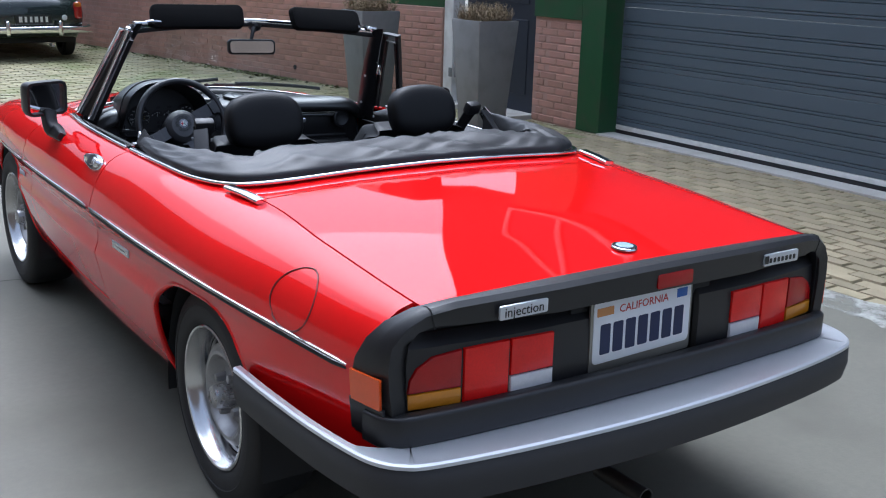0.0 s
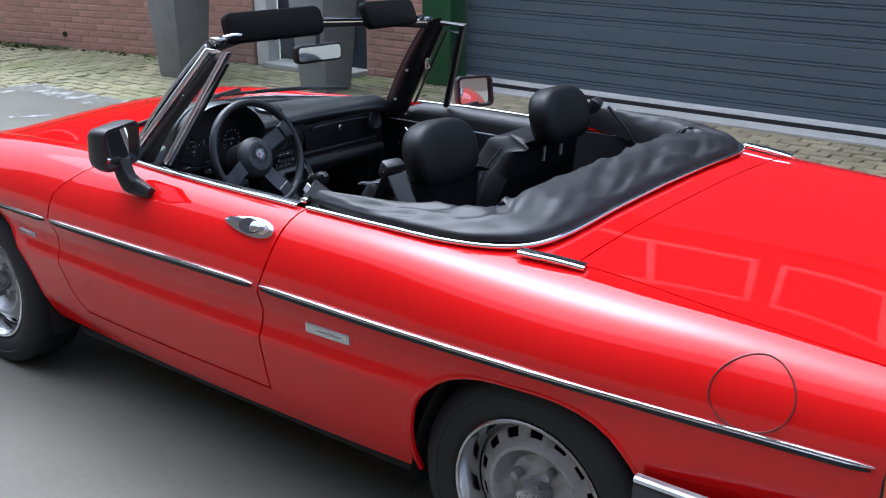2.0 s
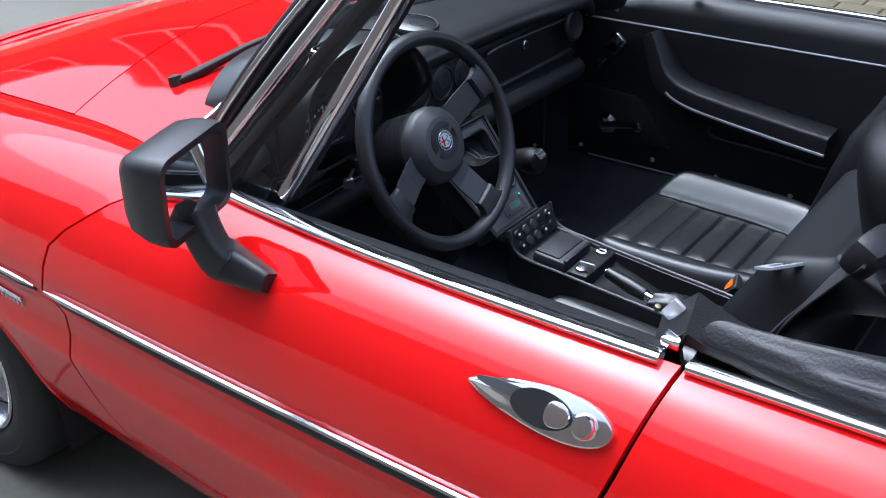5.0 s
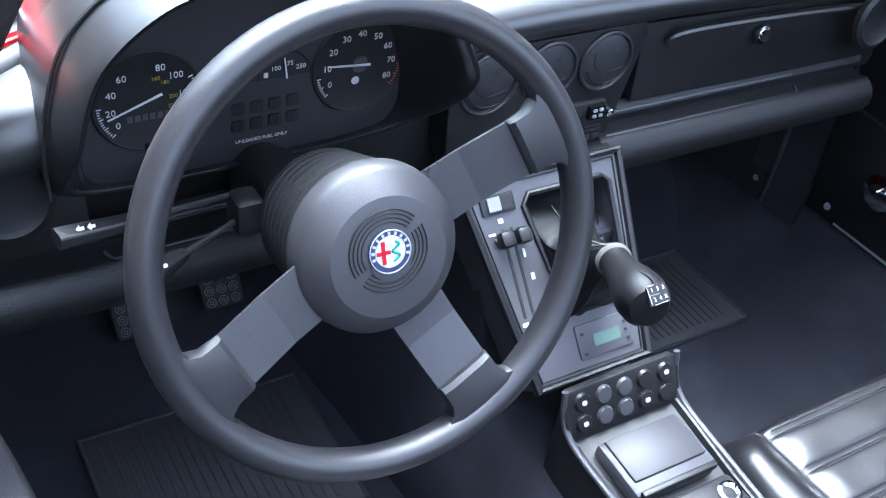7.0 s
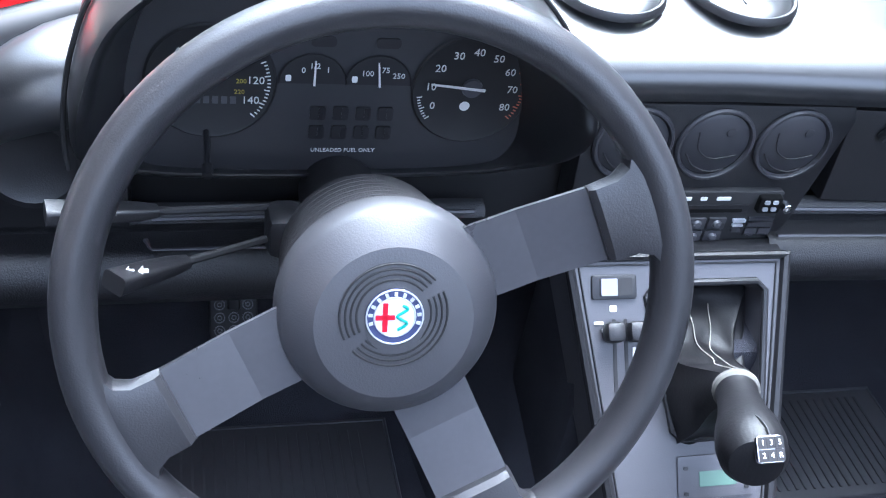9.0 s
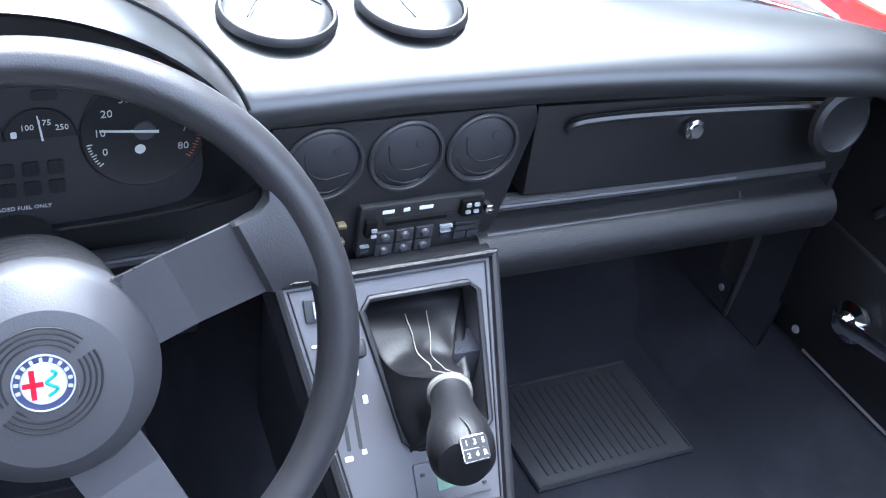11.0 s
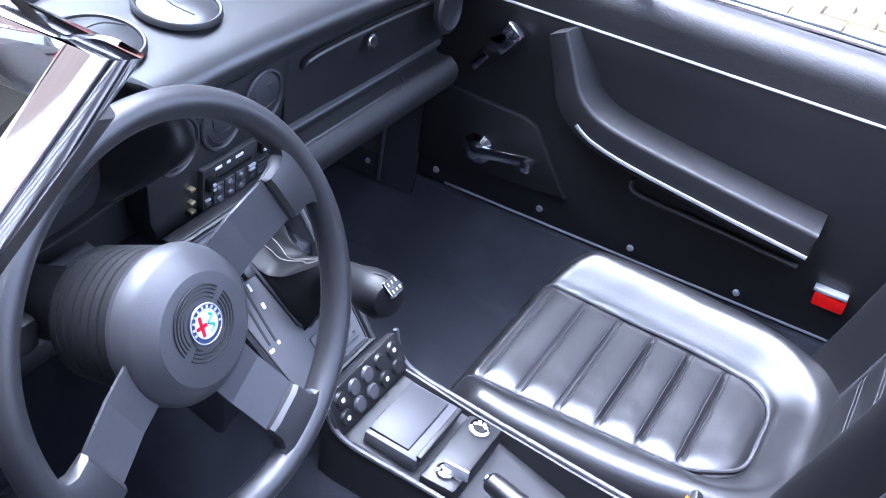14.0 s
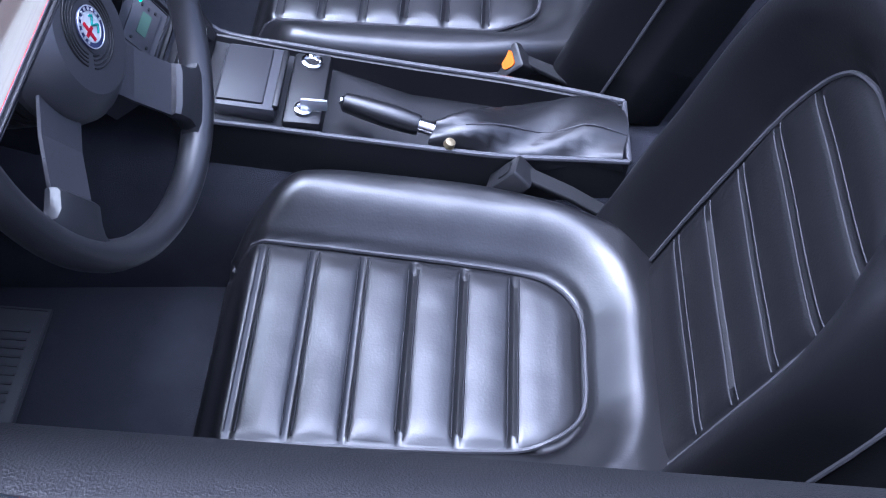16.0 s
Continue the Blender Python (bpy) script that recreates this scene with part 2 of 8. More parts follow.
def sweep(bm, path, shape, up=(0, 0, 1), closed=False, caps=True, scale=None):
    """Sweeps a closed outline of (side, up) pairs along a path."""
    path = [Vector(p) for p in path]
    n, rows = len(path), []
    for i, p in enumerate(path):
        a = path[(i - 1) % n] if closed else path[max(i - 1, 0)]
        b = path[(i + 1) % n] if closed else path[min(i + 1, n - 1)]
        d = (b - a).normalized()
        side = d.cross(Vector(up))
        side = side.normalized() if side.length > 1e-6 else Vector((1, 0, 0))
        top = side.cross(d)
        k = scale[i] if scale else 1.0
        rows.append([p + side * u * k + top * v * k for u, v in shape])
    vs = grid(bm, rows, close_u=True, close_v=closed)
    if caps and not closed:
        bm.faces.new(vs[0])
        bm.faces.new(vs[-1])
    return bm


def ring(r, n=12, ry=None):
    return [(r * math.cos(2 * math.pi * i / n), (ry or r) * math.sin(2 * math.pi * i / n)) for i in range(n)]


def rbox(w, h, r, n=3):
    """A rounded rectangle outline."""
    out = []
    for cx, cy, a0 in ((1, 1, 0), (-1, 1, 90), (-1, -1, 180), (1, -1, 270)):
        for i in range(n + 1):
            a = radians(a0 + 90 * i / n)
            out.append((cx * (w / 2 - r) + r * math.cos(a), cy * (h / 2 - r) + r * math.sin(a)))
    return out


def lathe(bm, profile, m=None, n=32, a0=0.0, a1=360.0):
    """Turns (radius, height) pairs about the local z axis of m."""
    m = m or Matrix()
    full = abs(a1 - a0) >= 359.9
    k = n if full else n + 1
    rows = [[m @ Vector((r * math.cos(radians(a0 + (a1 - a0) * j / n)), r * math.sin(radians(a0 + (a1 - a0) * j / n)), h)) for j in range(k)] for r, h in profile]
    grid(bm, rows, close_u=full)
    bmesh.ops.remove_doubles(bm, verts=bm.verts, dist=1e-5)
    return bm


def axis_frame(c, z, x=(0, 0, 1)):
    """A frame at c whose local z points along z, with local x near the given way."""
    z = Vector(z).normalized()
    x = Vector(x)
    x = (x - z * x.dot(z)).normalized()
    y = z.cross(x)
    return Matrix(((x.x, y.x, z.x, c[0]), (x.y, y.y, z.y, c[1]), (x.z, y.z, z.z, c[2]), (0, 0, 0, 1)))


def plate(bm, outline, m, depth, bevel=0.0):
    """A flat outline of (x, y) pairs in frame m, extruded by depth along -z, with a bevelled front edge."""
    front = [bm.verts.new(m @ Vector((x, y, 0))) for x, y in outline]
    f = bm.faces.new(front)
    g = bmesh.ops.extrude_face_region(bm, geom=[f])
    d = (m.to_3x3() @ Vector((0, 0, -depth)))
    moved = [v for v in g["geom"] if isinstance(v, bmesh.types.BMVert)]
    for v in moved:
        v.co += d
    if bevel:
        es = [e for e in bm.edges if all(v in front for v in e.verts)]
        bmesh.ops.bevel(bm, geom=es, offset=bevel, segments=2, affect="EDGES", profile=0.5)
    return bm


def curve(ys, vs):
    """A smooth function through points, as a monotone-ish cubic."""
    ys, vs = list(ys), list(vs)
    d = np.gradient(np.array(vs, float), np.array(ys, float))

    def f(y):
        if y <= ys[0]:
            return vs[0]
        if y >= ys[-1]:
            return vs[-1]
        i = int(np.searchsorted(ys, y)) - 1
        h = ys[i + 1] - ys[i]
        t = (y - ys[i]) / h
        return float((2 * t ** 3 - 3 * t ** 2 + 1) * vs[i] + (t ** 3 - 2 * t ** 2 + t) * h * d[i] + (3 * t ** 2 - 2 * t ** 3) * vs[i + 1] + (t ** 3 - t ** 2) * h * d[i + 1])
    return f


def letters(body, m, size, mat, parent, name="lettering", align="CENTER", depth=0.0004, sx=1.0):
    """Writing in the built-in font, as a thin mesh in frame m."""
    cu = bpy.data.curves.new(name, "FONT")
    cu.body, cu.size, cu.align_x, cu.align_y, cu.extrude, cu.resolution_u = body, size, align, "CENTER", depth, 2
    tmp = bpy.data.objects.new(name, cu)
    me = bpy.data.meshes.new_from_object(tmp)
    bpy.data.objects.remove(tmp)
    bpy.data.curves.remove(cu)
    me.transform(m @ Matrix.Diagonal((sx, 1, 1, 1)))
    me.materials.clear()
    me.materials.append(mat)
    ob = new(name, me)
    ob.parent = parent
    return ob

# ---------- setting ----------
def simple(name, bm, mat, label, category, kind="structure", smooth=False):
    return tagged(part(name, bm, mat, smooth=smooth), label, category, kind=kind)


def sheet(name, verts, faces, mat, parent=None, smooth=False):
    me = bpy.data.meshes.new(name)
    me.from_pydata(verts, [], faces)
    me.update()
    me.materials.append(mat)
    ob = new(name, me)
    if parent:
        ob.parent = parent
    return ob


KERB_X, KERB_Y = 2.46, 7.25      # where the concrete meets the clay pavers
rnd = random.Random(5)
bm = bmesh.new()
grid(bm, [[(x, y, 0) for x in (-300, -60, -12, -6, -3, 0, KERB_X)] for y in (-300, -60, -12, -5, 0, 3, KERB_Y)])
grid(bm, [[(x, y, -0.02) for x in (KERB_X, 300)] for y in (-300, KERB_Y)])
grid(bm, [[(x, y, -0.02) for x in (-300, 300)] for y in (KERB_Y, 300)])
grid(bm, [[(KERB_X, y, z) for y in (-300, KERB_Y)] for z in (0, -0.02)])
grid(bm, [[(x, KERB_Y, z) for x in (-300, KERB_X)] for z in (0, -0.02)])
ground = simple("ground", bm, CONCRETE, "worn grey concrete yard with damp stains and cracks", "ground")


def ragged(name, pts, mat, z, parent, jag=0.03, step=0.06):
    """A thin worn patch with a ragged edge."""
    out, n = [], len(pts)
    for i in range(n):
        a, b = Vector(pts[i]), Vector(pts[(i + 1) % n])
        k = max(1, int((b - a).length / step))
        for j in range(k):
            p = a.lerp(b, j / k)
            out.append((p.x + rnd.uniform(-jag, jag), p.y + rnd.uniform(-jag, jag), z))
    return sheet(name, out, [tuple(range(len(out)))], mat, parent)


# pale worn edge of the slab, paint marks and cracks
ragged("worn_edge", [(2.22, -3.5), (2.45, -3.5), (2.45, 7.2), (2.2, 7.2)], WORN, 0.0035, ground)
ragged("worn_edge", [(-5, 6.95), (2.2, 7.0), (2.2, 7.23), (-5, 7.23)], WORN, 0.004, ground)
for a, b, w in (((0.66, 6.02), (1.12, 5.86), 0.16), ((1.54, 6.09), (1.78, 5.92), 0.06), ((1.72, 5.32), (1.95, 5.1), 0.1)):
    a, b = Vector(a), Vector(b)
    s = Vector((-(b - a).y, (b - a).x)).normalized() * w / 2
    ragged("paint_mark", [a + s * 0.6, b + s, b - s * 0.7, a - s], PAINT_MARK, 0.0045, ground, 0.012, 0.04)
for pts in ([(-2.6, 2.62), (-1.7, 2.44), (-1.14, 2.35), (-0.72, 2.29), (0.3, 2.2)], [(-0.75, 4.62), (-0.25, 4.2), (-0.1, 3.7)], [(0.3, 6.95), (0.9, 5.2), (1.0, 4.3)],
            [(-3.6, -1.2), (-1.6, -1.02), (0.6, -1.1), (2.4, -0.9)]):
    path = spline([(x, y, 0.0) for x, y in pts], 40)
    l, r = [], []
    for p in path:
        j, w = Vector((rnd.uniform(-0.008, 0.008), rnd.uniform(-0.008, 0.008), 0.0025)), rnd.uniform(0.0015, 0.005)
        l.append(p + j + Vector((-w, w, 0)))
        r.append(p + j + Vector((w, -w, 0)))
    n = len(l)
    sheet("crack", l + r, [(i, i + 1, n + i + 1, n + i) for i in range(n - 1)], CRACK, ground)


# ---------- building ----------
GATE_X, FACE_X, BOARD_Z = 4.66, 4.5, 0.95


def section(z0, z1):
    """The outline of one door panel with its pairs of thin grooves, as (depth, height)."""
    pts, z = [(0.004, z0), (0.0, z0 + 0.004)], z0
    k = 0
    while z0 + 0.055 + 0.105 * k < z1 - 0.03:
        zc = z0 + 0.055 + 0.105 * k
        k += 1
        for o in (-0.012, 0.012):
            pts += [(0.0, zc + o - 0.005), (0.008, zc + o - 0.001), (0.008, zc + o + 0.001), (0.0, zc + o + 0.005)]
    return pts + [(0.0, z1 - 0.004), (0.004, z1), (0.04, z1), (0.04, z0)]


garage_door = thing("garage_door", "closed blue-grey ribbed steel sectional garage door with a white bottom rail", "garage door", kind="structure")
z0 = 0.085
for k in range(6):
    bm = bmesh.new()
    grid(bm, [[(GATE_X + d, y, z) for d, z in section(z0, z0 + 0.497)] for y in (-1.6, 4.22)], close_u=True)
    part("panel", bm, GARAGE, garage_door, smooth=False)
    z0 += 0.5
bm = bmesh.new()
box(bm, (GATE_X + 0.012, 1.31, 0.062), (0.03, 5.82, 0.04), 0.004)
part("bottom_rail", bm, WHITE, garage_door, "off-white bottom rail", smooth=False)
bm = bmesh.new()
sweep(bm, [(GATE_X + 0.014, -1.6, 0.021), (GATE_X + 0.014, 4.22, 0.021)], rbox(0.03, 0.042, 0.012))
part("rubber_seal", bm, RUBBER, garage_door, "black rubber bottom seal")
bm = bmesh.new()
box(bm, (GATE_X - 0.09, 1.31, -0.005), (0.2, 5.9, 0.03), 0.006)
simple("threshold", bm, PALE_CONCRETE, "pale concrete threshold in front of the garage door", "threshold")

bm = bmesh.new()
box(bm, (FACE_X + 0.1, 4.4, 1.6), (0.24, 0.3, 3.2), 0.006)
simple("door_post", bm, GREEN, "dark green painted steel door post with weathered foot", "post")
bm = bmesh.new()
box(bm, (FACE_X + 0.1, -1.78, 1.6), (0.24, 0.3, 3.2), 0.006)
simple("door_post", bm, GREEN, "dark green painted steel door post", "post")

PITCH, COURSE = 0.222, 0.0655


def brick_mesh(name, l, h, d, bevel=0.004):
    bm = bmesh.new()
    box(bm, (0, 0, 0), (d, l, h), bevel, 1)
    me = bpy.data.meshes.new(name)
    bm.to_mesh(me)
    bm.free()
    me.materials.append(BRICK)
    return me


BRICK_MESH = brick_mesh("brick", PITCH - 0.011, COURSE - 0.011, 0.03)
HALF_MESH = brick_mesh("brick", PITCH / 2 - 0.011, COURSE - 0.011, 0.03)


def brick_wall(name, m, length, label, keep):
    """A wall along m's y axis: mortar core, single bricks up to keep metres, the rest joined."""
    bm = bmesh.new()
    box(bm, (0.139, length / 2, BOARD_Z / 2 - 0.01), (0.27, length, BOARD_Z + 0.02))
    bm.transform(m)
    wall = simple(name, bm, MORTAR, label, "wall")
    verts, faces = [], []
    for c in range(int(BOARD_Z / COURSE)):
        y = 0.0 if c % 2 else -PITCH / 2
        while y < length - 0.02:
            half = y < 0 or y + PITCH > length
            yc = (max(y, 0) + min(y + PITCH, length)) / 2
            w = min(y + PITCH, length) - max(y, 0) - 0.011
            x = 0.014 + rnd.uniform(-0.002, 0.002)
            z = COURSE * (c + 0.5) + 0.003
            if w > 0.04:
                if y < keep:
                    ob = bpy.data.objects.new("brick", HALF_MESH if half else BRICK_MESH)
                    bpy.context.scene.collection.objects.link(ob)
                    ob.matrix_world = m @ Matrix.Translation((x, yc, z)) @ Matrix.Diagonal((1, min(1.0, w / (PITCH / 2 - 0.011)) if half else 1, 1, 1))
                    ob.parent = wall
                else:
                    n, a, b, e = len(verts), w / 2, (COURSE - 0.011) / 2, 0.004
                    verts += [m @ Vector(p) for p in ((x - 0.015, yc - a + e, z - b + e), (x - 0.015, yc + a - e, z - b + e), (x - 0.015, yc + a - e, z + b - e), (x - 0.015, yc - a + e, z + b - e),
                                                      (x + 0.01, yc - a, z - b), (x + 0.01, yc + a, z - b), (x + 0.01, yc + a, z + b), (x + 0.01, yc - a, z + b))]
                    faces += [(n, n + 3, n + 2, n + 1)] + [(n + i, n + (i + 1) % 4, n + 4 + (i + 1) % 4, n + 4 + i) for i in range(4)]
            y += PITCH
    if faces:
        rest = sheet("brickwork", verts, faces, BRICK_FAR, wall)
        rest["kind"] = "stuff"
    return wall


# doorway between the two brick walls, its white frame, dark door and step
SLANT = pose(FACE_X - 0.2, 6.46, 0, 0, 0, 11)
door_1 = thing("door_1", "dark navy painted door set back in a white frame", "door", kind="structure")
bm = bmesh.new()
box(bm, (FACE_X - 0.12, 6.36, 1.05), (0.14, 0.16, 2.1), 0.006)
part("door_frame", bm, WHITE, door_1, "white painted door frame", smooth=False)
bm = bmesh.new()
box(bm, (FACE_X + 0.06, 5.76, 1.05), (0.045, 1.2, 2.04), 0.004)
for zc, hh in ((0.55, 0.7), (1.45, 0.8)):
    box(bm, (FACE_X + 0.036, 5.76, zc), (0.012, 0.8, hh), 0.005)
part("door_leaf", bm, NAVY, door_1, "dark navy door leaf", smooth=False)
for zc in (0.33, 1.6):
    bm = bmesh.new()
    sweep(bm, [(FACE_X - 0.15, 6.27, zc - 0.05), (FACE_X - 0.15, 6.27, zc + 0.05)], ring(0.012, 10))
    box(bm, (FACE_X - 0.194, 6.30, zc), (0.006, 0.06, 0.09), 0.002)
    part("hinge", bm, ZINC, door_1, "grey steel hinge")
bm = bmesh.new()
box(bm, (FACE_X - 0.1, 5.75, 0.015), (0.32, 1.1, 0.05), 0.008)
part("doorstep", bm, PALE_CONCRETE, door_1, "pale concrete doorstep", smooth=False)

bm = bmesh.new()
box(bm, (FACE_X + 0.03, 4.88, BOARD_Z + 1.13), (0.1, 0.66, 2.26), 0.004)
simple("boarding", bm, GREEN, "dark green painted boarding above the brickwork", "boarding")
bm = bmesh.new()
for k in range(5):
    box(bm, (0.05, 7.5, BOARD_Z + 0.13 + 0.25 * k), (0.06, 15.0, 0.246), 0.006)
bm.transform(SLANT)
simple("boarding", bm, GREEN, "dark green painted boarding above the brickwork", "boarding")

bm = bmesh.new()
box(bm, (FACE_X + 0.35, 2.45, 4.7), (0.5, 8.7, 3.0))
wall_3 = simple("wall_3", bm, DARK, "dark upper wall of the workshop", "wall")
for n, yc in enumerate((0.2, 2.3, 4.4)):
    win = thing("window_%d" % (n + 1), "dark upper window in a white frame", "window", kind="structure")
    for w, h, y, z in ((1.9, 0.07, yc, 3.45), (1.9, 0.07, yc, 4.4)):
        bm = bmesh.new()
        box(bm, (FACE_X + 0.08, y, z), (0.06, w, h), 0.006)
        part("window_frame", bm, WHITE, win, smooth=False)
    for y in (yc - 0.915, yc, yc + 0.915):
        bm = bmesh.new()
        box(bm, (FACE_X + 0.08, y, 3.925), (0.06, 0.07, 0.876), 0.006)
        part("window_frame", bm, WHITE, win, smooth=False)
    bm = bmesh.new()
    box(bm, (FACE_X + 0.095, yc, 3.925), (0.01, 1.76, 0.87))
    part("pane", bm, DARK_PANE, win, smooth=False)
# upper storey of the slanted wing, mirrored in the hood
bm = bmesh.new()
box(bm, (0.3, 7.75, 2.98), (0.5, 14.6, 1.56))
bm.transform(SLANT)
simple("wall_4", bm, DARK, "dark upper wall of the workshop's slanted wing", "wall")
for n, yc in enumerate((2.0, 5.2, 8.4)):
    win = thing("window_%d" % (n + 4), "dark upper window in a white frame", "window", kind="structure")
    for c, d in [((0.03, yc, z), (0.06, 1.9, 0.09)) for z in (2.6, 3.65)] + [((0.03, yc + dy, 3.125), (0.06, 0.08, 0.955)) for dy in (-0.91, 0.0, 0.91)]:
        bm = bmesh.new()
        box(bm, c, d, 0.006)
        bm.transform(SLANT)
        part("window_frame", bm, WHITE, win, smooth=False)
    bm = bmesh.new()
    box(bm, (0.044, yc, 3.125), (0.01, 1.75, 0.95))
    bm.transform(SLANT)
    part("pane", bm, DARK_PANE, win, smooth=False)
bm = bmesh.new()
box(bm, (FACE_X + 3.2, 2.45, 6.26), (6.8, 9.2, 0.12), 0.02)
simple("roof", bm, DARK, "dark flat roof edge", "roof")

# plain walls added out of view to close the yard; wall_5's height darkens the flank's reflection
for name, c, s in (("wall_5", (-8.8, 2, 4.2), (0.3, 44, 8.4)), ("wall_6", (-2, -19, 1.9), (14.6, 0.3, 3.8)), ("wall_7", (-4, 23.8, 1.9), (10.6, 0.3, 3.8))):
    bm = bmesh.new()
    box(bm, c, s)
    simple(name, bm, FAR_WALL, "plain unseen wall added to close the yard", "wall")


# ---------- planters ----------
def planter(x, y, seed, label):
    r = random.Random(seed)
    ob = thing("planter", label, "planter", "tall planters along the wall", at=(x, y, -0.008))
    bm = bmesh.new()
    half = ((0.145, 0.0), (0.148, 0.012), (0.212, 0.93), (0.208, 0.94), (0.18, 0.94), (0.176, 0.93), (0.17, 0.8))
    prof = []
    for h, z in half:
        prof.append([(px, py, z) for px, py in rbox(2 * h, 2 * h, 0.008, 2)])
    vs = grid(bm, prof, close_u=True)
    bm.faces.new(vs[0])
    bm.faces.new(vs[-1])
    part("pot", bm, FIBRE, ob, angle=30)
    bm = bmesh.new()
    n = 9
    grid(bm, [[(-0.172 + 0.344 * i / n, -0.172 + 0.344 * j / n, 0.885 + r.uniform(-0.01, 0.015)) for i in range(n + 1)] for j in range(n + 1)])
    part("soil", bm, JOINT, ob, "dark potting soil")
    verts, faces = [], []
    for k in range(300):
        bx, by = r.uniform(-0.17, 0.17), r.uniform(-0.17, 0.17)
        lean = Vector((bx * 1.2 + r.uniform(-0.25, 0.25), by * 1.2 + r.uniform(-0.25, 0.25), 1)).normalized()
        length = r.uniform(0.1, 0.2) * (1.15 - 2.0 * max(abs(bx), abs(by)) * 0.6)
        p = Vector((bx, by, 0.88))
        for j in range(13):
            q = p + lean * (length * j / 12)
            for s in range(3):
                a = r.uniform(0, 6.28)
                o = Vector((math.cos(a), math.sin(a), 0.9)) * r.uniform(0.008, 0.02)
                w = Vector((-math.sin(a), math.cos(a), 0)) * 0.0025
                i = len(verts)
                verts += [q - w, q + w, q + o + w * 0.5, q + o - w * 0.5]
                faces.append((i, i + 1, i + 2, i + 3))
    plant = sheet("heather", verts, faces, HEATHER, ob)
    plant["label"] = "dry brown heather"
    return ob


planter(3.8, 5.04, 1, "tall tapered grey fibre-cement planter with dry brown heather")
planter(3.5, 6.52, 2, "tall tapered grey fibre-cement planter full of dry heather")

# a small white notice and a drain hole on the brickwork
bm = bmesh.new()
box(bm, (-0.012, 1.63, 0.76), (0.012, 0.05, 0.16), 0.002)
bm.transform(SLANT)
tagged(part("wall_notice", bm, WHITE, smooth=False), "small narrow white notice on the brick wall", "notice")
bm = bmesh.new()
lathe(bm, [(0.0, 0.004), (0.02, 0.004), (0.026, 0.007), (0.03, 0.0)], SLANT @ axis_frame((-0.006, 2.45, 0.14), (-1, 0, 0)), 16)
tagged(part("drain_hole", bm, RUBBER), "small dark round drain hole in the brick wall", "drain hole")

# rubbish and moss at the wall's foot
verts, faces = [], []
for k in range(900):
    y = abs(rnd.gauss(0, 0.9)) if k % 2 else rnd.uniform(0, 9)
    p = SLANT @ Vector((-0.02 - abs(rnd.gauss(0, 0.09)), y + (2.4 if k % 2 else 0.2), -0.006))
    a, s = rnd.uniform(0, 6.28), rnd.uniform(0.01, 0.035)
    u, v = Vector((math.cos(a), math.sin(a), 0)) * s, Vector((-math.sin(a), math.cos(a), 0)) * s * 0.5
    i = len(verts)
    verts += [p - u, p - v, p + u, p + v + Vector((0, 0, s * 0.6))]
    faces.append((i, i + 1, i + 2, i + 3))
moss = sheet("moss", verts, faces, MOSS)
tagged(moss, "green moss and dead leaves along the foot of the wall", "moss", kind="stuff")


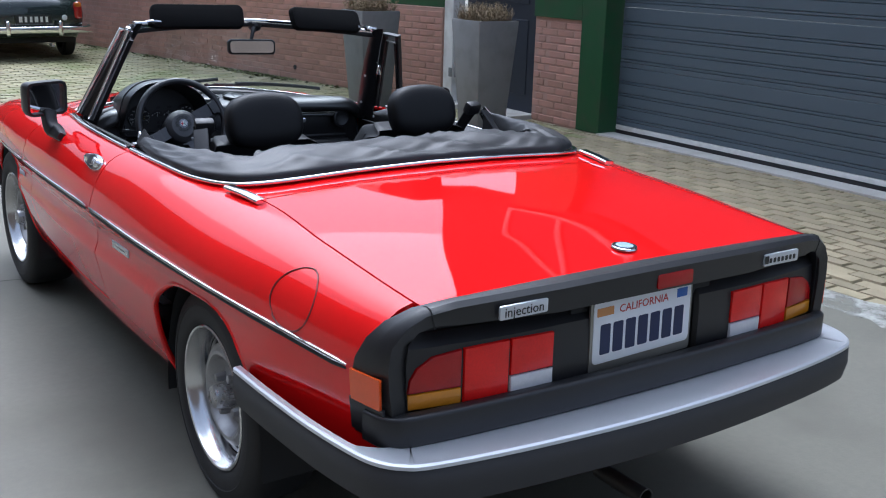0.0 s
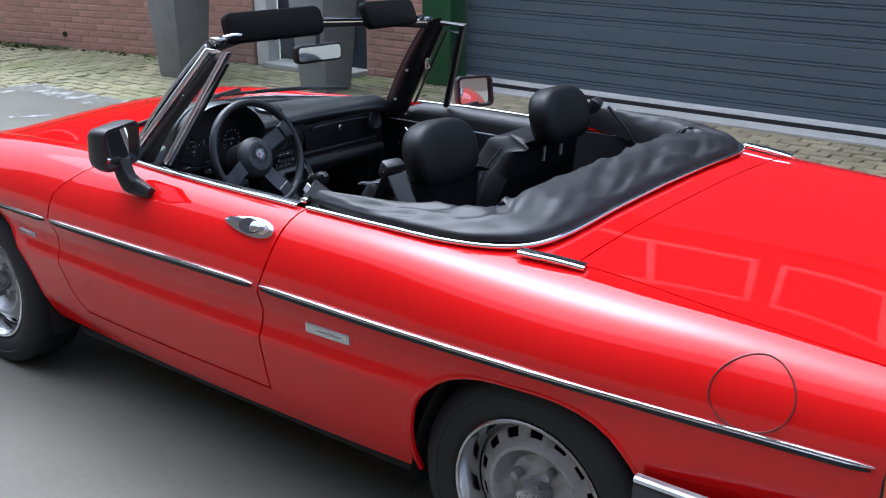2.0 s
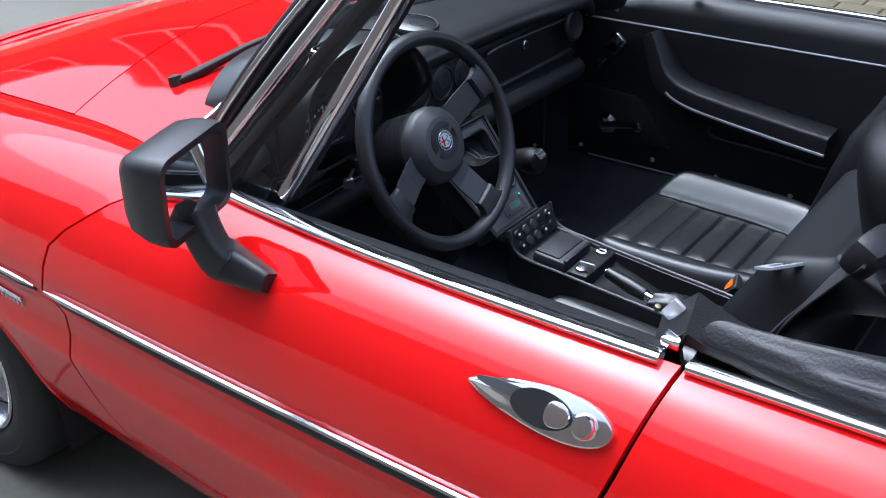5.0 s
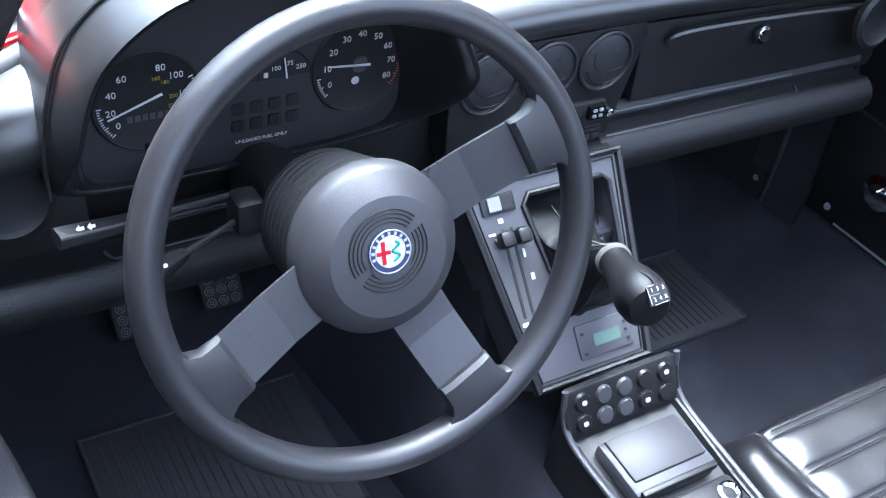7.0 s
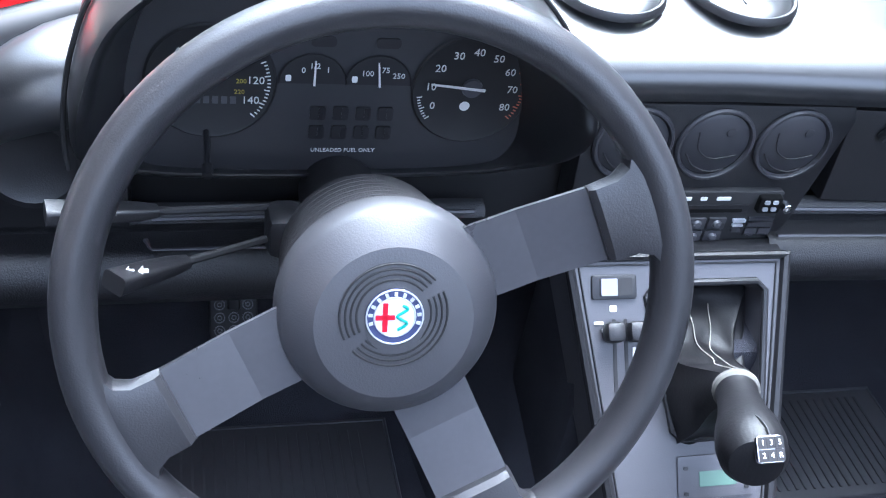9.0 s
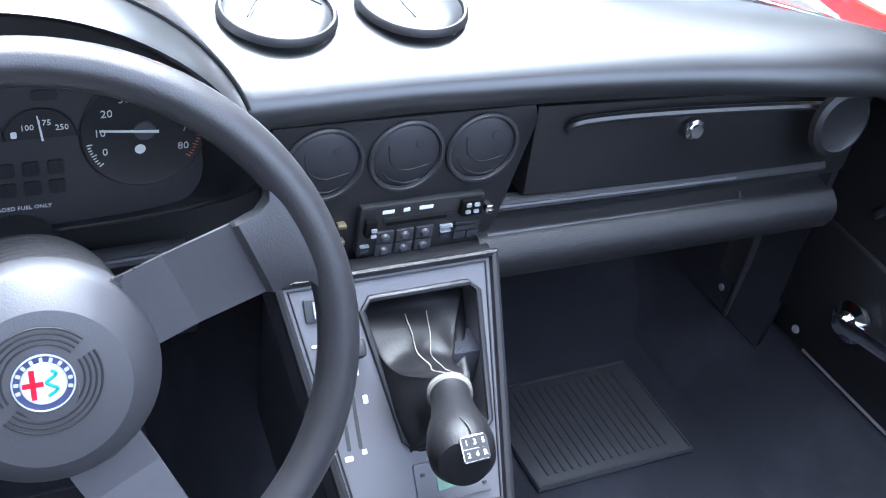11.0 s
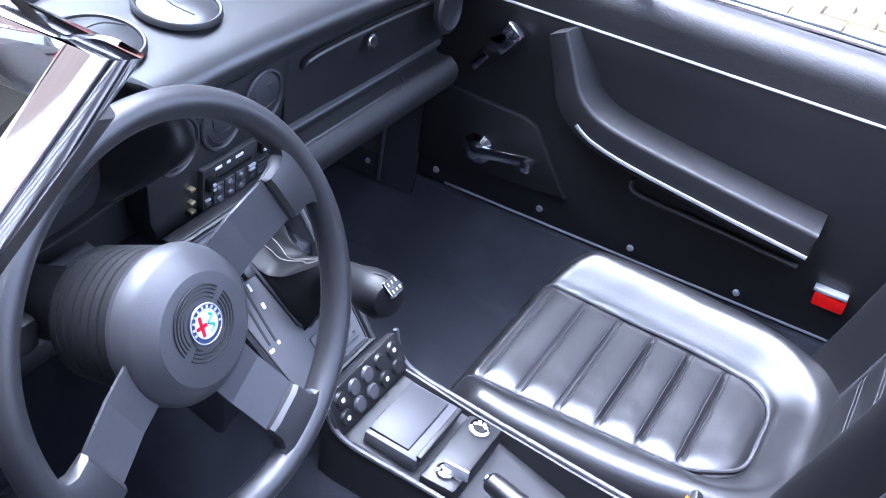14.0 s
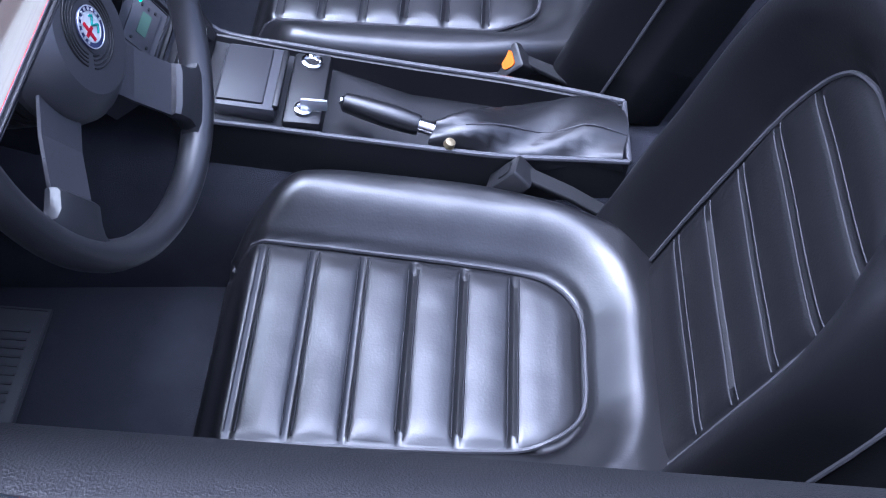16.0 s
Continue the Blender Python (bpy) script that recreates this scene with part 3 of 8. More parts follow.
# ---------- old car parked at the far end ----------
def parked_car(x, y):
    car = thing("classic_car", "dark green classic saloon car with chrome bumper seen from behind", "car", at=(x, y, 0))
    bm = bmesh.new()
    rows = []
    for yy, zb, zt, w in ((0.0, 0.36, 0.66, 0.56), (0.04, 0.32, 0.76, 0.66), (0.2, 0.28, 0.84, 0.72), (0.5, 0.26, 0.88, 0.745), (1.0, 0.25, 0.9, 0.76), (2.4, 0.25, 0.88, 0.76), (3.4, 0.28, 0.8, 0.73), (3.75, 0.34, 0.66, 0.64)):
        h = zt - zb
        sec = [(-0.86, 0), (-0.97, 0.3), (-1, 0.55), (-0.95, 0.8), (-0.78, 0.95), (-0.4, 1.0), (0, 1.01), (0.4, 1.0), (0.78, 0.95), (0.95, 0.8), (1, 0.55), (0.97, 0.3), (0.86, 0)]
        rows.append([(w * u, yy, zb + h * v) for u, v in sec])
    vs = grid(bm, rows, close_u=True)
    bm.faces.new(vs[0])
    bm.faces.new(vs[-1])
    part("body", bm, OLD_GREEN, car, angle=60)
    bm = bmesh.new()
    rows = []
    for yy, zz, w in ((0.62, 0.86, 0.62), (0.8, 1.02, 0.6), (1.05, 1.24, 0.54), (1.4, 1.31, 0.52), (2.1, 1.3, 0.52), (2.45, 1.1, 0.58), (2.65, 0.86, 0.62)):
        rows.append([(-w - 0.04, yy, 0.84), (-w, yy, zz - 0.03), (-w * 0.8, yy, zz), (0, yy, zz + 0.015), (w * 0.8, yy, zz), (w, yy, zz - 0.03), (w + 0.04, yy, 0.84)])
    grid(bm, rows)
    part("roof", bm, OLD_GREEN, car, angle=60)
    m = axis_frame((0, 0.87, 1.1), (0, -0.72, 0.69), (1, 0, 0))
    bm = bmesh.new()
    plate(bm, rbox(0.86, 0.28, 0.08), m, 0.01)
    part("rear_window", bm, DARK_PANE, car, smooth=False)
    bm = bmesh.new()
    sweep(bm, [m @ Vector((px, py, 0.004)) for px, py in rbox(0.9, 0.32, 0.09, 5)], ring(0.012, 8), closed=True)
    part("window_trim", bm, CHROME, car, "chrome rear window trim")
    bm = bmesh.new()
    sweep(bm, spline([(-0.8, 0.3, 0.4), (-0.78, 0.06, 0.4), (-0.6, -0.05, 0.4), (0, -0.08, 0.4), (0.6, -0.05, 0.4), (0.78, 0.06, 0.4), (0.8, 0.3, 0.4)], 40), rbox(0.035, 0.085, 0.016))
    part("bumper", bm, CHROME, car, "chrome blade bumper")
    for xo in (-0.3, 0.34):
        bm = bmesh.new()
        box(bm, (xo, -0.1, 0.42), (0.055, 0.06, 0.19), 0.022, 3)
        part("overrider", bm, CHROME, car, "chrome bumper overrider")
    bm = bmesh.new()
    box(bm, (0.03, -0.03, 0.53), (0.44, 0.012, 0.115), 0.004)
    pl = part("number_plate", bm, BLACK_PLASTIC, car, "black number plate with white bars", smooth=False)
    for k in range(6):
        bm = bmesh.new()
        box(bm, (-0.13 + 0.064 * k, -0.038, 0.53), (0.03 if k % 3 else 0.042, 0.003, 0.07))
        part("bar", bm, WHITE, pl, smooth=False)
    for s in (-1, 1):
        bm = bmesh.new()
        box(bm, (0.6 * s, 0.02, 0.64), (0.1, 0.08, 0.22), 0.035, 3)
        lamp = part("tail_lamp", bm, TAIL_RED, car, "red and amber tail lamp")
        bm = bmesh.new()
        box(bm, (0.6 * s, 0.012, 0.71), (0.092, 0.08, 0.07), 0.03, 3)
        part("amber_lens", bm, TAIL_AMBER, lamp, "amber indicator lens")
        bm = bmesh.new()
        lathe(bm, [(0.0, 0.02), (0.03, 0.018), (0.036, 0.0)], axis_frame((0.42 * s, -0.01, 0.55), (0, -1, 0)), 16)
        part("reflector", bm, WHITE, car)
        for yy in (0.72, 3.0):
            wh = new("wheel", None)
            wh.parent = car
            bm = bmesh.new()
            m2 = axis_frame((0.6 * s, yy, 0.29), (s, 0, 0))
            lathe(bm, [(0.19, 0.07), (0.25, 0.075), (0.285, 0.05), (0.29, 0.0), (0.285, -0.06), (0.25, -0.085), (0.19, -0.08), (0.19, 0.07)], m2, 28)
            part("tyre", bm, RUBBER, wh)
            bm = bmesh.new()
            lathe(bm, [(0.0, 0.06), (0.07, 0.055), (0.09, 0.03), (0.16, 0.04), (0.19, 0.065)], m2, 28)
            part("rim", bm, STEEL, wh)
    bm = bmesh.new()
    sweep(bm, [(0.25, 0.1, 0.2), (0.25, -0.03, 0.2)], ring(0.02, 12))
    part("exhaust_pipe", bm, STEEL, car)
    bm = bmesh.new()
    box(bm, (0, 1.9, 0.26), (1.2, 3.2, 0.1))
    part("underbody", bm, RUBBER, car, smooth=False)
    return car


parked_car(1.52, 11.75)

# ---------- brickwork and pavers ----------
brick_wall("wall_1", pose(FACE_X, 4.55, 0), 0.66, "pinkish-red brick wall beside the garage door", 9.0)
brick_wall("wall_2", SLANT, 15.0, "pinkish-red brick wall with a mossy foot", 3.4)

pavement = thing("pavement", "yellow-brown clay paver strip with mossy sunken joints", "pavement", kind="structure")
PAV_L, PAV_W = 0.205, 0.1035
bm = bmesh.new()
box(bm, (0, 0, -0.016), (PAV_W - 0.007, PAV_L - 0.007, 0.032), 0.005, 1)
PAVER_MESH = bpy.data.meshes.new("paver")
bm.to_mesh(PAVER_MESH)
bm.free()
PAVER_MESH.materials.append(PAVER)
verts, faces, mossy_verts, mossy_faces = [], [], [], []


def joined_paver(vs, fs, x, y, w, l, z, tx, ty):
    a, b, e, n = w / 2 - 0.0035, l / 2 - 0.0035, 0.006, len(vs)
    for u, v, dz in ((-1, -1, 0), (1, -1, 0), (1, 1, 0), (-1, 1, 0)):
        vs.append((x + u * (a - e), y + v * (b - e), z + tx * u + ty * v))
    for u, v in ((-1, -1), (1, -1), (1, 1), (-1, 1)):
        vs.append((x + u * a, y + v * b, -0.024))
    fs.append((n, n + 1, n + 2, n + 3))
    for i in range(4):
        fs.append((n + i, n + 4 + i, n + 4 + (i + 1) % 4, n + (i + 1) % 4))


for c in range(20):
    x = KERB_X + 0.008 + PAV_W * (c + 0.5)
    y = -4.0 - (PAV_L / 2 if c % 2 else 0)
    while y < KERB_Y:
        z = -0.006 + rnd.uniform(-0.004, 0.003)
        tx, ty = rnd.uniform(-0.0012, 0.0012), rnd.uniform(-0.002, 0.002)
        if 1.3 < y < 4.3:
            ob = bpy.data.objects.new("paver", PAVER_MESH)
            bpy.context.scene.collection.objects.link(ob)
            ob.matrix_world = Matrix.Translation((x, y, z)) @ Euler((ty / 0.1, -tx / 0.05, rnd.uniform(-0.012, 0.012))).to_matrix().to_4x4()
            ob.parent = pavement
        else:
            mossy = y > 4.7 + rnd.uniform(-0.7, 0.7) + 0.5 * math.sin(c * 0.7)
            joined_paver(mossy_verts if mossy else verts, mossy_faces if mossy else faces, x, y, PAV_W, PAV_L, z, tx, ty)
        y += PAV_L
for c in range(84):
    y = KERB_Y + 0.01 + PAV_W * (c + 0.5)
    x = -3.0 - (PAV_L / 2 if c % 2 else 0)
    while x < 4.5:
        joined_paver(mossy_verts, mossy_faces, x, y, PAV_L, PAV_W, -0.006 + rnd.uniform(-0.004, 0.003), rnd.uniform(-0.002, 0.002), rnd.uniform(-0.001, 0.001))
        x += PAV_L
for nm, v, f, mt in (("paving", verts, faces, PAVER_FAR), ("mossy_paving", mossy_verts, mossy_faces, PAVER_MOSS)):
    ob = sheet(nm, v, f, mt, pavement)
    ob["kind"] = "stuff"

# ---------- the red convertible: bodywork ----------
car = thing("sports_car", "open red two-seat convertible parked with its roof folded down", "car")
HALF = curve([-0.95, -0.85, -0.7, -0.5, -0.2, 0.2, 0.75, 1.3, 1.7, 2.0, 2.3, 2.55, 2.70, 2.79, 2.835, 2.858, 2.866], [0.668, 0.686, 0.712, 0.738, 0.775, 0.806, 0.824, 0.822, 0.808, 0.795, 0.776, 0.756, 0.733, 0.700, 0.665, 0.625, 0.59])
TOP = curve([-0.95, -0.7, -0.4, 0.0, 0.3, 0.75, 1.4, 1.7, 2.0, 2.3, 2.5, 2.65, 2.75, 2.81, 2.845, 2.866], [0.772, 0.788, 0.812, 0.835, 0.845, 0.855, 0.856, 0.85, 0.836, 0.811, 0.786, 0.762, 0.738, 0.712, 0.687, 0.664])
EDGE = curve([-0.95, -0.4, 0.0, 0.15, 0.35, 0.7, 1.2, 1.5, 1.7, 1.93, 2.4, 2.7, 2.88], [0.60, 0.60, 0.59, 0.62, 0.67, 0.695, 0.695, 0.665, 0.645, 0.635, 0.62, 0.59, 0.52])
SEAM = curve([1.3, 1.5, 1.62, 1.75, 1.93, 2.2, 2.5, 2.75, 2.88], [0.69, 0.655, 0.615, 0.58, 0.545, 0.515, 0.485, 0.455, 0.43])     # where hood and cowl meet the fender
DROP = curve([1.4, 1.6, 1.8, 1.95, 2.3, 2.6, 2.8, 2.88], [0.0, 0.006, 0.02, 0.03, 0.036, 0.036, 0.03, 0.02])
CREST = curve([1.4, 1.75, 1.93, 2.05, 2.26, 2.45, 2.67, 2.8, 2.9], [0.893, 0.888, 0.876, 0.866, 0.838, 0.792, 0.722, 0.682, 0.648])     # the hood's middle line
LOW = [(0.105, 0.258), (0.088, 0.285), (0.073, 0.318), (0.059, 0.353), (0.045, 0.405), (0.031, 0.46), (0.0205, 0.502), (0.0165, 0.52), (0.021, 0.536), (0.029, 0.562), (0.029, 0.597), (0.014, 0.634), (0.0, 0.66)]
SILL_ROW = 6     # the row where sill and door meet
fine = [0.258 + 0.095 * k / SILL_ROW for k in range(SILL_ROW)] + [0.353 + 0.307 * k / 34 for k in range(35)]
LOW = [(float(np.interp(z, [q[1] for q in LOW], [q[0] for q in LOW])), z) for z in fine]
LOW_Z, LOW_X = [q[1] for q in LOW], [q[0] for q in LOW]


def low_x(y, z):
    """How far the lower flank stands in from its widest line; its crease fades out towards nose and tail."""
    f = max(0.0, min(1.0, (-0.05 - y) / 0.35, 1.0)) + max(0.0, min(1.0, (y - 2.35) / 0.2))
    plain = float(np.interp(z, [0.258, 0.353, 0.46, 0.56, 0.62, 0.66], [0.105, 0.059, 0.034, 0.015, 0.004, 0.0] if y > 1 else [0.06, 0.035, 0.016, 0.006, 0.001, 0.0]))
    return float(np.interp(z, LOW_Z, LOW_X)) * (1 - f) + plain * f


ROWS = len(LOW) + 8
INNER = 6      # rows of the front fender that roll down to the hood


def arch(y):
    """Height of the wheel arches' edge over the ground, or the sill's where there is none."""
    z = LOW_Z[0] if y > -0.3 else 0.43
    for c, w, h, p in ((0.0, 0.325, 0.40, 3.0), (2.215, 0.325, 0.445, 2.6)):
        u = abs(y - c) / w
        if u < 1:
            z = max(z, 0.2 + h * (1 - u ** p) ** (1 / p))
    return z


def side_point(y, k):
    """Point of the left flank at y on row k, counted from the sill or arch up to the top edge."""
    w = HALF(y)
    if k < len(LOW):
        lo = arch(y)
        z = lo + (LOW_Z[int(k)] - LOW_Z[0]) * (LOW_Z[-1] - lo) / (LOW_Z[-1] - LOW_Z[0])
        return Vector((-(w - low_x(y, z)), y, z))
    t = (k - len(LOW) + 1) / 8
    zb, xe = TOP(y), EDGE(y)
    if k >= ROWS:
        t = (k - ROWS + 1) / INNER
        return Vector((-(xe + (SEAM(y) - xe) * t), y, zb - DROP(y) * t ** 1.5))
    c = Vector((w - 0.012, zb - 0.012))
    p = (1 - t) ** 2 * Vector((w, 0.66)) + 2 * t * (1 - t) * c + t * t * Vector((xe, zb))
    return Vector((-p.x, y, p.y))


def on_flank(y, z, out=0.0):
    """Point of the left flank at y and height z, lifted off it, and the way out of it there."""
    def at(yy):
        if z < 0.66:
            return Vector((-(HALF(yy) - low_x(yy, z)), yy, z))
        ks = [len(LOW) - 1 + j * 0.125 for j in range(65)]
        ps = [side_point(yy, k) if k >= len(LOW) else Vector((-HALF(yy), yy, 0.66)) for k in ks]
        i = min(range(65), key=lambda j: abs(ps[j].z - z))
        return Vector((ps[i].x, yy, z))

    def at2(yy, zz):
        nonlocal z
        keep, z = z, zz
        p = at(yy)
        z = keep
        return p
    p = at(y)
    n = (at(y + 0.01) - at(y - 0.01)).cross(at2(y, z + 0.008) - at2(y, z - 0.008)).normalized()
    if n.x > 0:
        n = -n
    return p + n * out, n


REAR_SHUT = curve([0.2, 0.37, 0.5, 0.64, 0.76, 0.86], [0.79, 0.786, 0.774, 0.756, 0.715, 0.69])
FRONT_SHUT = curve([0.2, 0.35, 0.37, 0.40, 0.46, 0.55, 0.62, 0.70, 0.75, 0.80, 0.83, 0.86], [1.60, 1.62, 1.645, 1.67, 1.69, 1.70, 1.702, 1.69, 1.668, 1.60, 1.55, 1.47])
ROW_Z = [LOW[k][1] if k < len(LOW) else side_point(0.9, min(k, ROWS - 1)).z for k in range(ROWS + INNER)]


def flip(p):
    return Vector((-p[0], p[1], p[2]))


def fill(a, b, step):
    n = max(2, int(round((b - a) / step)))
    return [a + (b - a) * i / n for i in range(n + 1)]


def arch_columns(c, w):
    return [c + s * w * (1 - f) for s in (-1, 1) for f in (-0.02, 0.0, 0.002, 0.006, 0.014, 0.03, 0.05, 0.08, 0.12, 0.17, 0.24)]


def shell(ob, thick=0.012):
    """Gives a sheet thickness inwards, after turning its faces out of the car."""
    c = sum((p.center * p.area for p in ob.data.polygons), Vector()) / sum(p.area for p in ob.data.polygons)
    n = sum((p.normal * p.area for p in ob.data.polygons), Vector())
    if n.dot(c - Vector((0, 1.0, 0.4))) < 0:
        ob.data.flip_normals()
    so = ob.modifiers.new("shell", "SOLIDIFY")
    so.thickness, so.offset, so.use_even_offset = thick, -1.0, False
    return ob


def flank(name, ys, lo, hi, k0, k1, mirror, label="", blend=0.25, lift=0.0):
    """A panel of the flank between two shut lines; columns near a shut line bend with it."""
    bm = bmesh.new()
    rows = []
    a0, b0 = ys[0], ys[-1]
    for k in range(k0, k1 + 1):
        da = lo(ROW_Z[k]) - a0 if lo else 0.0
        db = hi(ROW_Z[k]) - b0 if hi else 0.0
        row = []
        for y in ys:
            wa, wb = max(0.0, 1 - (y - a0) / blend), max(0.0, 1 - (b0 - y) / blend)
            p = side_point(y + da * wa + db * wb, k) + Vector((0, 0, lift if k == k0 else 0))
            row.append(flip(p) if mirror else p)
        rows.append(row)
    grid(bm, rows)
    bmesh.ops.remove_doubles(bm, verts=bm.verts, dist=0.0003)
    return shell(part(name, bm, RED, car, label, angle=50))


GAP = 0.003
for mir in (False, True):
    ys = sorted(set(fill(-0.79, 0.75, 0.025) + arch_columns(0.0, 0.325)))
    flank("rear_fender", ys, None, lambda z: REAR_SHUT(z) - GAP, 0, ROWS - 1, mir)
    flank("door", fill(0.75, 1.68, 0.03), lambda z: REAR_SHUT(z) + GAP, lambda z: FRONT_SHUT(z) - GAP, SILL_ROW, ROWS - 1, mir, "closed red door with a chrome strip", 0.4, 0.005)
    flank("sill", fill(0.75, 1.68, 0.05), lambda z: REAR_SHUT(z) - GAP, lambda z: FRONT_SHUT(z) + GAP, 0, SILL_ROW, mir)
    ys = sorted(set(fill(1.68, 2.78, 0.02) + fill(2.788, 2.84, 0.0065) + fill(2.844, 2.866, 0.0022) + arch_columns(2.215, 0.325)))
    flank("front_fender", ys, lambda z: FRONT_SHUT(z) + GAP, None, 0, ROWS + INNER - 1, mir, blend=0.2)
    # dark backing behind the shut lines
    for f, zs in ((REAR_SHUT, fill(0.3, 0.85, 0.05)), (FRONT_SHUT, fill(0.3, 0.85, 0.05))):
        bm = bmesh.new()
        rows = []
        for z in zs:
            row = []
            for dy in (-0.03, 0.03):
                p, n = on_flank(f(z) + dy, z, -0.02)
                row.append(flip(p) if mir else p)
            rows.append(row)
        grid(bm, rows)
        part("door_seal", bm, RUBBER, car)
    bm = bmesh.new()
    grid(bm, [[(flip(q) if mir else q) for q in (on_flank(y, z, -0.02)[0] for y in fill(0.76, 1.66, 0.09))] for z in (0.335, 0.375)])
    part("door_seal", bm, RUBBER, car)
    # rolled lips of the arches and their dark liners
    for c, w in ((0.0, 0.325), (2.215, 0.325)):
        ys = sorted(arch_columns(c, w) + fill(c - 0.22, c + 0.22, 0.04))
        path = [side_point(y, 0) for y in ys if abs(y - c) <= w]
        path = [Vector((path[0].x, c - w, 0.43 if c < 1 else 0.26))] + path + [Vector((path[-1].x, c + w, 0.26))]
        path = [p + Vector((0.006, 0, 0)) for p in path]
        bm = bmesh.new()
        sweep(bm, [flip(p) for p in path] if mir else path, ring(0.009, 8), up=(1, 0, 0))
        part("arch_lip", bm, RED, car)
        bm = bmesh.new()
        rows = []
        for x in (0.42, 0.66, 0.735):
            rows.append([(x if mir else -x, c + (w + 0.01) * math.cos(a), 0.2 + 0.46 * math.sin(a)) for a in [math.pi * j / 24 for j in range(25)]])
        grid(bm, rows)
        box(bm, (0.43 if mir else -0.43, c, 0.42), (0.02, 0.7, 0.5))
        part("wheel_liner", bm, RUBBER, car)


def lid(name, rows, mat=RED, parent=car):
    bm = bmesh.new()
    grid(bm, rows)
    return shell(part(name, bm, mat, parent))


def crowned(y, crown, inset, m=28):
    x, z = EDGE(y) - inset, TOP(y)
    return [(x * u, y, z + crown * (1 - abs(u) ** 2.2)) for u in [-1 + 2 * j / m for j in range(m + 1)]]


BOOT = curve([-0.95, -0.5, 0], [0.022, 0.03, 0.02])
lid("trunk_lid", [crowned(y, BOOT(y), 0.006) for y in fill(-0.85, -0.022, 0.035)])
lid("rear_deck", [crowned(y, 0.02, 0.0) for y in fill(-0.017, 0.16, 0.03)])


def between(a, b, inset, rows, cols=48):
    """A lid across the car between two lines y = a(u) and y = b(u), sunk between the fenders and crowned in the middle."""
    out = []
    for j in range(cols + 1):
        u = -1 + 2 * j / cols
        row = []
        for i in range(rows + 1):
            y = a(u) + (b(u) - a(u)) * i / rows
            low = TOP(y) - DROP(y)
            row.append((u * (SEAM(y) - inset), y, low + (CREST(y) - low) * (1 - abs(u) ** 2.2)))
        out.append(row)
    return out


BASE_Y = curve([0, 0.12, 0.2, 0.29, 0.4, 0.5, 0.57, 0.66], [1.745, 1.725, 1.70, 1.664, 1.612, 1.565, 1.542, 1.515])
lid("hood", between(lambda u: 1.9365 + 0.075 * (1 - u * u), lambda u: 2.862 + 0.08 * (1 - u * u), 0.0035, 28))
lid("cowl", between(lambda u: BASE_Y(abs(u) * 0.64) + 0.012, lambda u: 1.931 + 0.075 * (1 - u * u), 0.002, 12))
# nose
rows = []
for z, dy in ((0.30, 0.0), (0.36, 0.03), (0.45, 0.05), (0.55, 0.05), (0.60, 0.03), (0.64, 0.0)):
    rows.append([(0.52 * u, 2.862 + dy + 0.09 * (1 - u * u), z + (0.018 * (1 - abs(u) ** 2.2) if z > 0.59 else 0)) for u in [-1 + 2 * j / 20 for j in range(21)]])
lid("nose_panel", rows)
for s in (-1, 1):
    m = axis_frame((s * 0.515, 2.862, 0.55), (s * 0.05, 1, 0.08), (0, 0, 1))
    bm = bmesh.new()
    lathe(bm, [(0.078, -0.03), (0.082, -0.01), (0.079, 0.006), (0.073, 0.008), (0.069, 0.0)], m, 40)
    panel = bmesh.new()
    box(panel, (s * 0.5, 2.857, 0.465), (0.2, 0.016, 0.38), 0.006)
    part("lamp_surround", panel, RED, car)
    lamp = part("headlamp", bm, CHROME, car, "round headlamp in a chrome ring")
    bm = bmesh.new()
    lathe(bm, [(0.0, 0.016), (0.035, 0.013), (0.058, 0.006), (0.069, 0.0)], m, 40)
    part("headlamp_lens", bm, DARK_PANE, lamp, "clear ribbed headlamp glass")
# underside and inner tub
for c, d in (((0, 1.1, 0.2), (1.3, 1.5, 0.03)), ((0, -0.45, 0.36), (0.9, 0.6, 0.05)), ((0, 2.4, 0.32), (0.9, 0.9, 0.05))):
    bm = bmesh.new()
    box(bm, c, d, 0.01)
    part("underbody", bm, RUBBER, car)

